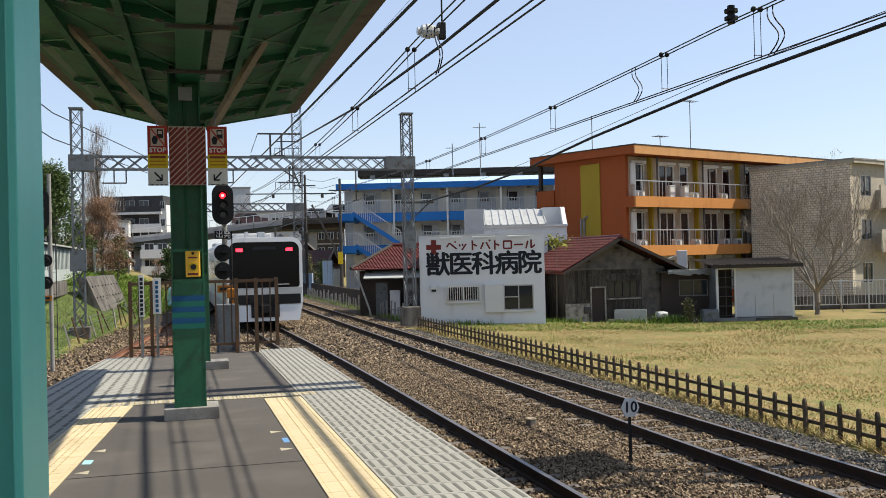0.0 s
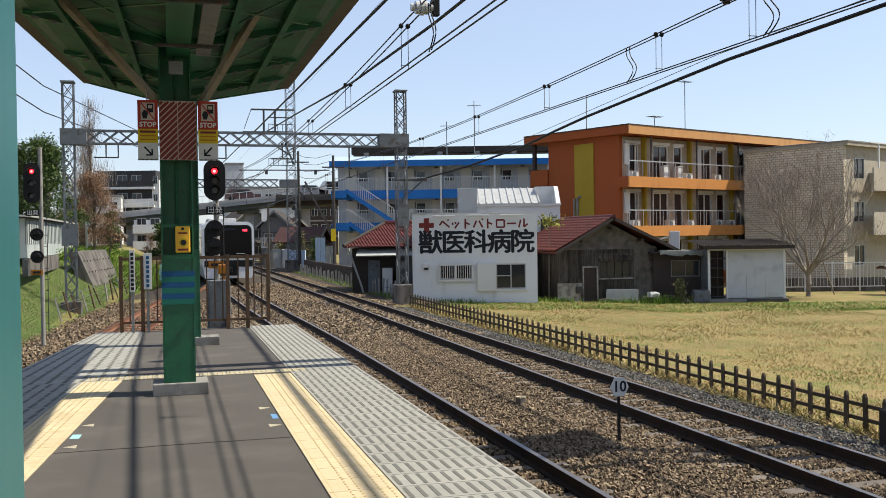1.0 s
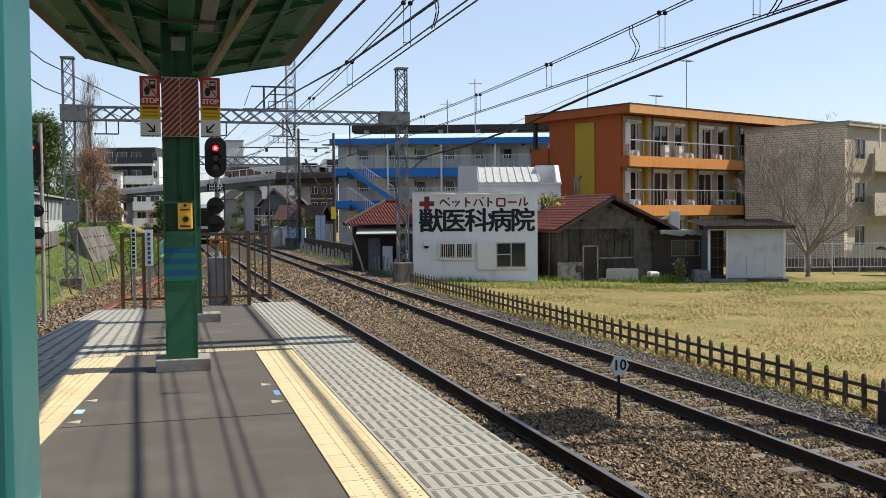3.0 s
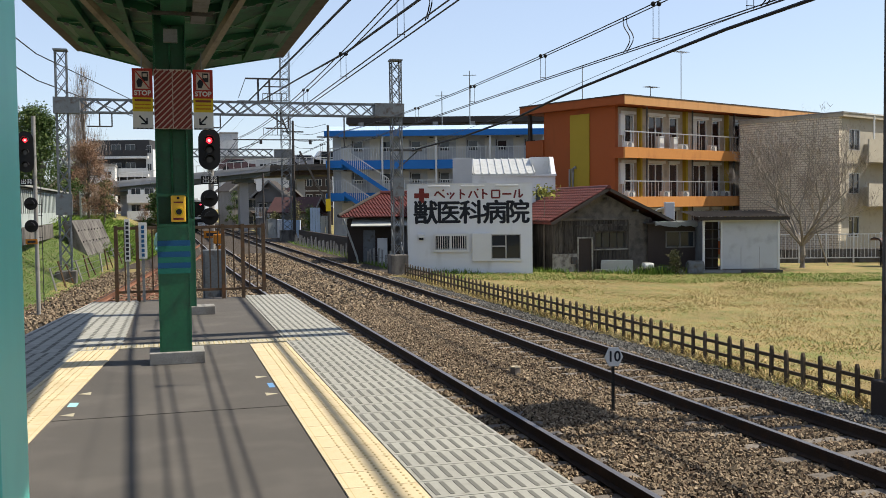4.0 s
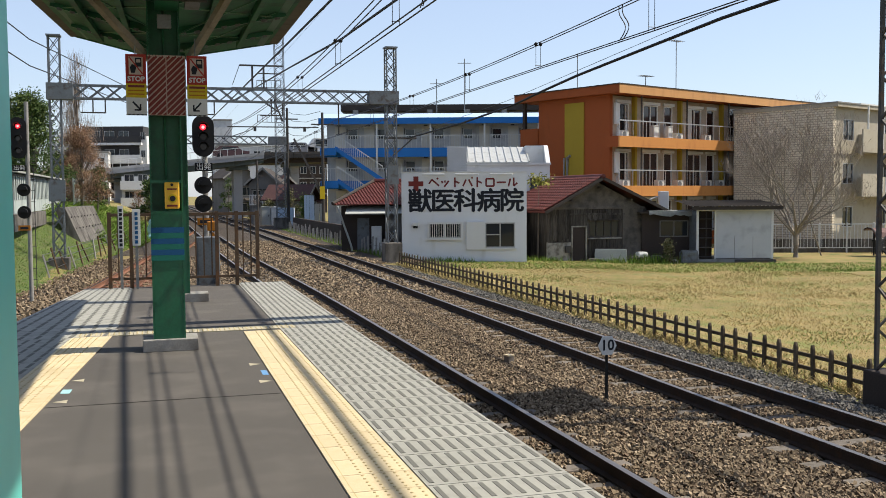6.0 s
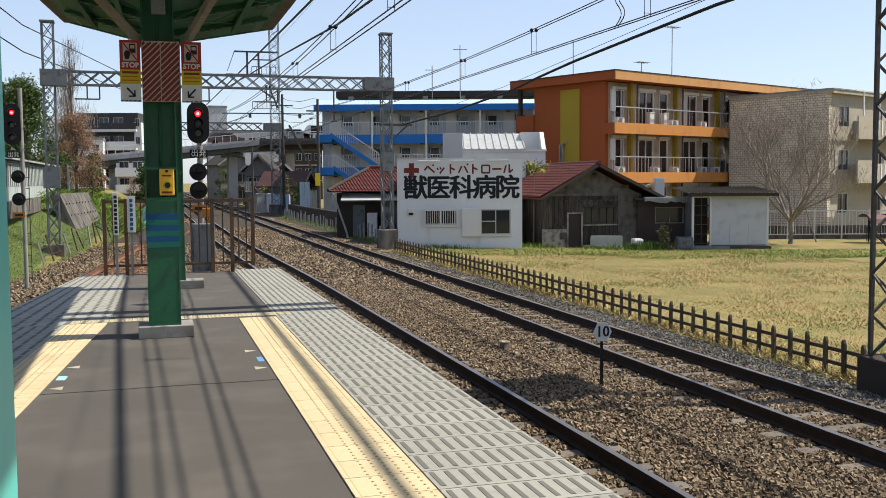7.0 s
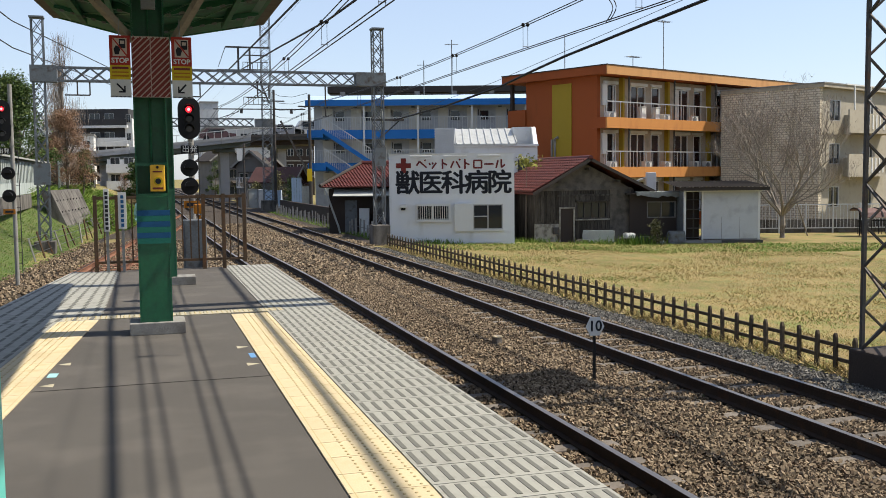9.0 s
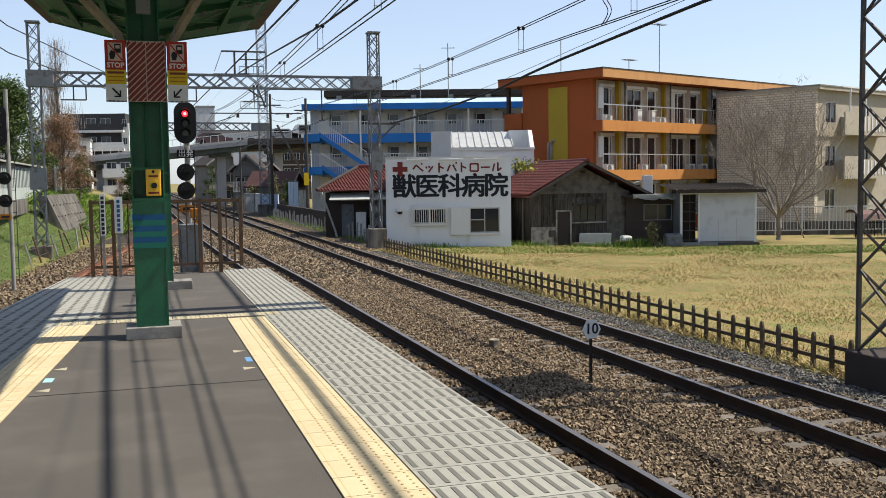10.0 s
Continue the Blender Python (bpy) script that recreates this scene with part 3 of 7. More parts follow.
    part("mark", prism([(-0.7, 8.08), (-0.63, 8.06), (-0.62, 8.22), (-0.69, 8.24)], 0.0, 0.0015, "z"), M["cyan"], p, "pale blue floor mark")


# ---------------------------------------------------------------- canopy and columns
def h_column(m, label, height, w=0.31, d=0.3, foot=0.12):
    c = thing("platform_column", label, "column", m, "green columns carrying the canopy")
    t = 0.014
    part("flange", bx(0, t, 0, d, 0.12, height), M["green"], c)
    part("flange", bx(w - t, w, 0, d, 0.12, height), M["green"], c)
    part("web", bx(t, w - t, d / 2 - t / 2, d / 2 + t / 2, 0.12, height), M["green"], c)
    part("cover_plate", bx(t, w - t, 0.004, 0.02, 0.12, 1.36, 0.003), M["green"], c)
    part("conduit", tube(bmesh.new(), [(w * 0.5, d / 2 - 0.03, 1.36), (w * 0.5, d / 2 - 0.03, height)], 0.012, 8), M["green_dull"], c)
    part("footing", bx(-0.1, w + foot, -0.06, d + 0.06, 0.0, 0.12, 0.008), M["conc"], c, "pale concrete footing")
    for z in (1.36, 1.66):
        part("tie_plate", bx(0.005, w - 0.005, -0.012, 0.0, z, z + 0.03), M["green"], c)
    return c


def build_columns():
    main = h_column(pose(0.0, 10.0, 0), "dark green steel column with blue bands and yellow alarm box", 3.6)
    for i in range(6):
        z = 1.172 - i * 0.055
        part("marking_band", bx(-0.003, 0.313, -0.006, 0.31, z, z + 0.054), M["blue_band"] if i % 2 == 0 else M["teal_band"], main, "blue marking band" if i % 2 == 0 else "teal marking band")
    h_column(pose(0.28, 14.55, 0), "dark green steel column near the platform end", 3.6, 0.22, 0.25, 0.26)
    # same green column as the others; its pale teal is painted-in sheen
    near = thing("platform_column", "green steel column close by, coloured teal for sun and sky sheen", "column", pose(-0.54, 1.6, 0), "green columns carrying the canopy")
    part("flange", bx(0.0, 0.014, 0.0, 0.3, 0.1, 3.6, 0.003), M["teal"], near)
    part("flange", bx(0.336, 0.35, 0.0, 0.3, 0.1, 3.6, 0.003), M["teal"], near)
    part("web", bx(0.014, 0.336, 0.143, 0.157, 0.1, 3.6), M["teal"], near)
    part("footing", bx(-0.12, 0.47, -0.1, 0.42, 0.0, 0.12, 0.01), M["conc"], near)

    # alarm box
    a = thing("emergency_alarm_box", "yellow emergency stop button box mounted on column", "alarm box", pose(0.205, 9.985, 1.41))
    part("case", bx(-0.07, 0.07, -0.07, 0.0, 0, 0.26, 0.012), M["yellow_box"], a)
    part("button_ring", disc(bmesh.new(), (0.005, -0.07, 0.1), (0, -1, 0), 0.042, 0.012), M["yellow"], a)
    part("button", disc(bmesh.new(), (0.005, -0.08, 0.1), (0, -1, 0), 0.028, 0.012), M["ink"], a)
    part("caption_bar", bx(-0.045, 0.045, -0.074, -0.07, 0.185, 0.2), M["maroon"], a)
    part("caption_bar", bx(-0.05, 0.05, -0.074, -0.07, 0.02, 0.04), M["maroon"], a)
    part("lamp", disc(bmesh.new(), (0, -0.07, 0.235), (0, -1, 0), 0.014, 0.012, 10), M["ink"], a)

    # striped warning wrap with two sign plates
    s = thing("warning_sign", "red striped warning boards with two stop plates", "sign", pose(0.0, 9.95, 2.32))
    part("backing", bx(0.0, 0.355, -0.012, 0.0, 0.0, 0.58), M["stripe_pale"], s)
    bm = bmesh.new()
    k = -0.62
    while k < 0.4:
        pts = clip_band(0.005, 0.35, 0.005, 0.575, k, 0.04)
        if len(pts) > 2:
            b2 = prism(pts, -0.017, -0.012)
            me = bpy.data.meshes.new("tmp")
            b2.to_mesh(me)
            bm.from_mesh(me)
            bpy.data.meshes.remove(me)
            b2.free()
        k += 0.058
    part("stripes", bm, M["dred"], s, "dark red slanted stripes")
    part("seam", bx(0.172, 0.18, -0.019, -0.0175, 0.0, 0.58), M["stripe_pale"], s)
    for k in range(12):
        part("edge_dash", bx(0.0 + k * 0.03, 0.016 + k * 0.03, -0.02, -0.0175, 0.565, 0.58), M["stripe_pale"], s)
    for x0, arrow in ((-0.2, 1), (0.37, -1)):
        pl = part("plate", bx(x0, x0 + 0.19, -0.03, -0.016, -0.005, 0.58, 0.002), M["white"], s, "stop plate with red top, yellow middle and arrow")
        part("red_field", bx(x0, x0 + 0.19, -0.034, -0.03, 0.3, 0.58), M["red"], pl)
        part("picture_field", bx(x0 + 0.03, x0 + 0.16, -0.037, -0.034, 0.385, 0.555), M["stripe_pale"], pl)
        part("bus_shape", bx(x0 + 0.09, x0 + 0.148, -0.04, -0.037, 0.46, 0.545, 0.001), M["ink"], pl)
        part("bus_window", bx(x0 + 0.1, x0 + 0.138, -0.042, -0.04, 0.5, 0.53), M["stripe_pale"], pl)
        part("palm_shape", prism([(x0 + 0.05, 0.4), (x0 + 0.085, 0.4), (x0 + 0.1, 0.45), (x0 + 0.085, 0.475), (x0 + 0.06, 0.485), (x0 + 0.04, 0.45)], -0.04, -0.037), M["ink"], pl)
        part("slash", bar(bmesh.new(), (x0 + 0.035, -0.041, 0.55), (x0 + 0.158, -0.041, 0.39), 0.004, 0.012), M["red"], pl)
        part("yellow_field", bx(x0, x0 + 0.19, -0.034, -0.03, 0.165, 0.3), M["yellow"], pl)
        for j in range(3):
            part("caption_bar", bx(x0 + 0.02, x0 + 0.17, -0.0365, -0.034, 0.262 - j * 0.035, 0.274 - j * 0.035 + (0.01 if j == 0 else 0)), M["maroon"] if j == 0 else M["orange_box"], pl)
        text("STOP", 0.066, M["white"], pl, pose(x0 + 0.095, -0.036, 0.342, 90, 0, 0), bold=0.002)
        c = x0 + 0.095
        ar = bmesh.new()
        e = arrow
        bar(ar, (c - e * 0.035, -0.032, 0.125), (c + e * 0.03, -0.032, 0.055), 0.004, 0.016)
        bar(ar, (c + e * 0.04, -0.032, 0.047), (c - e * 0.02, -0.032, 0.047), 0.004, 0.014)
        bar(ar, (c + e * 0.036, -0.032, 0.045), (c + e * 0.036, -0.032, 0.105), 0.004, 0.014)
        part("arrow", ar, M["ink"], pl)
        part("hatched_edge", boxes([(x0 + 0.012 * q, x0 + 0.012 * q + 0.006, -0.035, -0.03, -0.005, 0.008) for q in range(16)]), M["ink"], pl)
    part("hanger_rod", tube(bmesh.new(), [(-0.11, -0.02, 0.58), (-0.11, -0.02, 0.75)], 0.006, 6), M["steel"], s)
    part("hanger_rod", tube(bmesh.new(), [(0.45, -0.02, 0.58), (0.45, -0.02, 0.75)], 0.006, 6), M["steel"], s)


def build_canopy():
    y0, y1 = -12.0, 14.9
    xr = 1.83

    def xl(y):
        return -1.03 - 0.085 * (14.9 - y)
    zc, ze = 3.52, 3.82
    c = thing("platform_canopy", "green steel butterfly canopy over the platform", "canopy", kind="structure")
    bm = bmesh.new()
    n = 27
    rows = []
    for i in range(n + 1):
        y = y0 + (y1 - y0) * i / n
        rows.append([bm.verts.new((x, y, z)) for x, z in ((xl(y), ze), (0.2, zc), (xr, ze), (xr, ze + 0.06), (0.2, zc + 0.07), (xl(y), ze + 0.06))])
    for a, b in zip(rows, rows[1:]):
        for j in range(6):
            bm.faces.new((a[j], a[(j + 1) % 6], b[(j + 1) % 6], b[j]))
    bm.faces.new(rows[0])
    bm.faces.new(rows[-1][::-1])
    bmesh.ops.recalc_face_normals(bm, faces=bm.faces[:])
    part("roof_deck", bm, M["green_dull"], c, "dull green folded roof deck")
    # edge beams
    part("edge_beam", bar(bmesh.new(), (xr - 0.07, y0, ze + 0.04), (xr - 0.07, y1, ze + 0.04), 0.2, 0.12), M["gutter"], c)
    part("edge_beam", bar(bmesh.new(), (xr - 0.24, y0, ze - 0.03), (xr - 0.24, y1, ze - 0.03), 0.1, 0.05), M["green"], c)
    part("edge_beam", bar(bmesh.new(), (xl(y0) + 0.07, y0, ze + 0.04), (xl(y1) + 0.07, y1, ze + 0.04), 0.2, 0.12), M["gutter"], c)
    part("edge_beam", bar(bmesh.new(), (xl(y0) + 0.24, y0, ze - 0.03), (xl(y1) + 0.24, y1, ze - 0.03), 0.1, 0.05), M["green"], c)
    part("end_beam", bar(bmesh.new(), (xl(y1), y1, ze + 0.05), (0.2, y1, zc + 0.05), 0.08, 0.12), M["green_dull"], c)
    part("end_beam", bar(bmesh.new(), (xr, y1, ze + 0.05), (0.2, y1, zc + 0.05), 0.08, 0.12), M["green_dull"], c)
    # purlins and perforated ties
    for k in (0.3, 0.62):
        part("purlin", bar(bmesh.new(), (0.2 + (xr - 0.2) * k, y0, zc + (ze - zc) * k - 0.05), (0.2 + (xr - 0.2) * k, y1 - 0.8, zc + (ze - zc) * k - 0.05), 0.06, 0.1), M["green_dull"], c)
        part("purlin", bar(bmesh.new(), (0.2 + (xl(y0) - 0.2) * k, y0, zc + (ze - zc) * k - 0.05), (0.2 + (xl(y1 - 0.8) - 0.2) * k, y1 - 0.8, zc + (ze - zc) * k - 0.05), 0.06, 0.1), M["green_dull"], c)
    for y in (2.0, 4.0, 6.0, 8.0, 10.15, 12.2, 13.6):
        for xe in (xr - 0.2, xl(y) + 0.2):
            bm = bmesh.new()
            bar(bm, (0.2, y, zc - 0.04), (xe, y, ze - 0.03), 0.05, 0.12)
            part("rafter", bm, M["green"], c)
            bm = bmesh.new()
            for q in range(9):
                a, b = (q + 0.15) / 9, (q + 0.55) / 9
                bar(bm, (0.2 + (xe - 0.2) * a, y - 0.03, zc - 0.1 + (ze - zc) * a), (0.2 + (xe - 0.2) * b, y - 0.03, zc - 0.1 + (ze - zc) * b), 0.006, 0.03)
            part("rafter_holes", bm, M["steel"], c, "row of pale slots in rafter")
    for y in (3.0, 5.0, 7.0, 9.0, 11.2, 12.9):
        for xe in (xr - 0.35, xl(y) + 0.4):
            bm = bmesh.new()
            tube(bm, [(0.25, y - 1, zc - 0.1), (xe, y + 1, ze - 0.1)], 0.009, 6)
            tube(bm, [(0.25, y + 1, zc - 0.1), (xe, y - 1, ze - 0.1)], 0.009, 6)
            part("sway_rod", bm, M["green"], c)
    # slanting struts and the cable tray
    for yb in (10.1, 4.0, 1.7):
        part("strut", bar(bmesh.new(), (0.01, yb, 2.88), (-0.85, yb - 0.9, 3.72), 0.07, 0.06), M["green_dull"] if yb < 9 else M["strut"], c, "slanting steel strut")
        part("strut", bar(bmesh.new(), (0.4, yb, 2.88), (0.95, yb - 0.9, 3.72), 0.07, 0.06), M["green_dull"] if yb < 9 else M["strut"], c, "slanting steel strut")
    part("cable_tray", bx(0.36, 0.5, y0, 10.0, 3.36, 3.41), M["steel"], c, "perforated grey cable tray")
    part("longitudinal_beam", bx(0.08, 0.3, y0, 13.4, 3.36, 3.5), M["green"], c)
    for y in (1, 3.2, 5.4, 7.6, 9.4):
        part("tray_strap", bx(0.0, 0.55, y, y + 0.04, 3.33, 3.36), M["steel_dark"], c)
    jb = thing("junction_box", "grey-green electrical box under the canopy", "junction box", pose(0.16, 9.8, 3.14))
    part("case", bx(-0.06, 0.07, 0, 0.06, 0, 0.13, 0.006), M["steel"], jb)


# ---------------------------------------------------------------- lattice masts, gantries, wires
def lattice(bm, x, y, z0, z1, w, step=0.55, chord=0.05, lace=0.028):
    c = [(x - w / 2, y - w / 2), (x + w / 2, y - w / 2), (x + w / 2, y + w / 2), (x - w / 2, y + w / 2)]
    for a, b in c:
        bar(bm, (a, b, z0), (a, b, z1), chord)
    n = max(2, round((z1 - z0) / step))
    for i in range(n):
        za, zb = z0 + (z1 - z0) * i / n, z0 + (z1 - z0) * (i + 1) / n
        for k in range(4):
            p, q = c[k], c[(k + 1) % 4]
            if i % 2:
                p, q = q, p
            bar(bm, (*p, za), (*q, zb), lace)
            if k in (0, 2):
                bar(bm, (*q, za), (*p, zb), lace)
    return bm


def truss(bm, xa, xb, y, z0, z1, w=0.4, step=0.62, chord=0.06, lace=0.04):
    for yy in (y - w / 2, y + w / 2):
        for z in (z0, z1):
            bar(bm, (xa, yy, z), (xb, yy, z), chord)
        n = max(2, round((xb - xa) / step))
        for i in range(n):
            a, b = xa + (xb - xa) * i / n, xa + (xb - xa) * (i + 1) / n
            bar(bm, (a, yy, z0), (b, yy, z1), lace)
            bar(bm, (a, yy, z1), (b, yy, z0), lace)
    return bm


def mast(m_name, label, x, y, zb, zt, w, material, ped=0.5, pedw=0.75):
    t = thing("catenary_mast", label, "mast", pose(x, y, zb), "lattice masts")
    part("lattice_shaft", lattice(bmesh.new(), 0, 0, ped, zt - zb, w), material, t)
    part("cap", bx(-w / 2 - 0.06, w / 2 + 0.06, -w / 2 - 0.06, w / 2 + 0.06, zt - zb, zt - zb + 0.06), material, t)
    part("pedestal", bx(-pedw / 2, pedw / 2, -pedw / 2, pedw / 2, -0.1, ped, 0.03), M["conc_old"] if material != M["steel_dark"] else M["house_dark"], t, "weathered concrete pedestal")
    return t


def build_gantries():
    ml = mast("mast", "grey lattice mast at the foot of a grass bank", -3.55, 40.0, -1.25, 7.6, 0.4, M["steel_grey"], 0.45)
    part("cabinet", bx(-0.3, 0.3, -0.32, -0.22, 2.6, 3.4), M["steel_grey"], ml, "grey cabinet plate")
    mr = mast("mast", "grey lattice mast beside the picket fence", 9.55, 40.0, -1.25, 7.6, 0.4, M["steel_grey"], 0.75)
    part("cross_arm", bx(-0.25, 1.1, -0.06, 0.06, 5.1, 5.18), M["steel_dark"], mr)
    part("arm_brace", bar(bmesh.new(), (0.1, 0, 4.4), (0.9, 0, 5.1), 0.05), M["steel_dark"], mr)
    part("plate", bx(-0.22, 0.25, -0.3, -0.24, 3.2, 4.0), M["steel_grey"], mr)
    b = thing("gantry_beam", "grey lattice gantry beam spanning three tracks", "gantry", pose(0, 40, 0))
    part("truss", truss(bmesh.new(), -2.95, 8.65, 0, 5.28, 5.78), M["steel_grey"], b)
    part("gusset_plate", bx(-3.85, -2.9, -0.26, 0.26, 5.22, 5.84), M["steel_grey"], b)
    part("gusset_plate", bx(8.6, 9.85, -0.26, 0.26, 5.27, 5.82), M["steel_grey"], b)
    hang = bmesh.new()
    for xh in (-2.2, 1.9, 4.6):
        bar(hang, (xh, 0, 5.25), (xh, 0, 4.75), 0.05)
        bar(hang, (xh - 0.45, 0, 4.75), (xh + 0.45, 0, 4.75), 0.05)
        bar(hang, (xh + 0.45, 0, 4.75), (xh + 0.45, 0, 5.25), 0.05)
    part("hanger", hang, M["steel_dark"], b, "dark steel wire hangers")
    part("registration_arm", boxes([(7.32, 7.37, -0.025, 0.025, 3.99, 5.29), (7.22, 7.47, -0.02, 0.02, 3.99, 4.02)]), M["steel_dark"], b)
    # tall central mast with arms, and beams farther along
    mc = mast("mast", "tall grey lattice mast with insulator arms", 10.3, 84.0, -1.3, 15.4, 0.75, M["steel_grey"], 0.9, 1.2)
    arms = bmesh.new()
    bar(arms, (-3.3, 0, 13.75), (0.3, 0, 13.75), 0.13)
    bar(arms, (-1.85, 0, 13.1), (0.2, 0, 13.1), 0.09)
    for xa in (-2.25, -1.3):
        bar(arms, (xa, 0, 13.75), (xa, 0, 11.8), 0.15)
    bar(arms, (-4.0, 0, 11.85), (-1.0, 0, 11.85), 0.1)
    for za, zb in ((11.9, 12.5), (9.0, 9.6)):
        bar(arms, (-1.9, -0.2, za), (0.2, -0.2, za), 0.05)
        bar(arms, (-1.9, -0.2, zb), (0.2, -0.2, zb), 0.05)
        for k in range(6):
            bar(arms, (-1.9 + k * 0.4, -0.2, za), (-1.9 + k * 0.4, -0.2, zb), 0.04)
    bar(arms, (-1.3, 0, 10.7), (-0.1, 0, 9.9), 0.12)
    bar(arms, (-0.4, 0, 10.7), (0.25, 0, 9.1), 0.12)
    bar(arms, (-4.4, 0, 8.6), (3.3, 0, 8.62), 0.09)
    for xa in (-2.1, 2.1):
        bar(arms, (xa, 0, 8.6), (xa, 0, 8.25), 0.22)
    bar(arms, (-3.3, 0, 13.75), (-3.9, 0, 12.1), 0.05)
    bar(arms, (-2.3, 0, 8.4), (-4.3, 0, 7.7), 0.06)
    part("arm_frame", arms, M["steel_dark"], mc, "dark steel cross arms")
    b2 = thing("gantry_beam", "grey lattice gantry beam farther along the line", "gantry", pose(0, 84, 0))
    part("truss", truss(bmesh.new(), 1.5, 9.2, 0, 5.85, 6.48, 0.5, 0.75, 0.09, 0.055), M["steel_grey"], b2)
    part("gusset_plate", bx(9.3, 10.8, -0.3, 0.3, 5.8, 6.5), M["steel"], b2)
    for q in range(4):
        line("overhead_wire", "thin sagging wire between the tall mast and a pole", [(10.4, 84, 8.9 - q * 0.62), (11.3, 83, 8.35 - q * 0.6), (12.2, 82, 8.2 - q * 0.58), (13.2, 80.5, 8.4 - q * 0.55)], 0.018, M["wire"])
    # mast close by, at the end of the fence
    mn = mast("mast", "dark riveted lattice mast with a grey box beside the lawn", 9.58, 10.45, -1.3, 8.6, 0.66, M["steel_dark"], 0.45, 0.9)
    # box and arm added out of view, only to throw a blob shadow on the ballast
    part("top_box", bx(0.70, 1.80, 0.05, 1.45, 7.7, 8.2, 0.05), M["steel_grey"], mn, "unseen grey box added to cast a shadow on the ballast")
    part("top_arm", bx(-0.2, 1.85, 0.1, 0.25, 7.6, 7.7), M["steel_dark"], mn)
    part("equipment_box", bx(-0.1, 0.6, -0.5, -0.34, 2.75, 3.6, 0.02), M["steel_grey"], mn, "grey equipment box")
    riv = bmesh.new()
    for i in range(75):
        quad_box(riv, -0.325, -0.29, -0.345, -0.33, 0.7 + i * 0.1, 0.735 + i * 0.1)
    rv = part("rivet_row", riv, M["black"], mn, "row of small rivet heads")
    tagged(rv, "row of small rivet heads", kind="stuff")
    part("stay", bar(bmesh.new(), (0, 0, 4.3), (1.2, 0, 3.9), 0.06), M["steel_dark"], mn)
    b3 = thing("gantry_beam", "dark lattice gantry beam above the canopy", "gantry", pose(0, 11.25, 0))
    part("truss", truss(bmesh.new(), -6.2, 9.9, 0, 6.3, 6.85, 0.5, 0.5, 0.2, 0.12), M["steel_dark"], b3)
    part("seat_bracket", bx(9.3, 9.9, -0.75, 0.3, 6.2, 6.3), M["steel_dark"], b3)
    mast("mast", "dark lattice mast beyond the far track", -6.2, 11.25, -1.3, 8.0, 0.5, M["steel_dark"], 0.42, 0.95)


def line(name, label, pts, r, material, group="overhead wires"):
    t = mesh_ob(name, tube(bmesh.new(), pts, r, 6), material)
    return tagged(t, label, "wire", group)


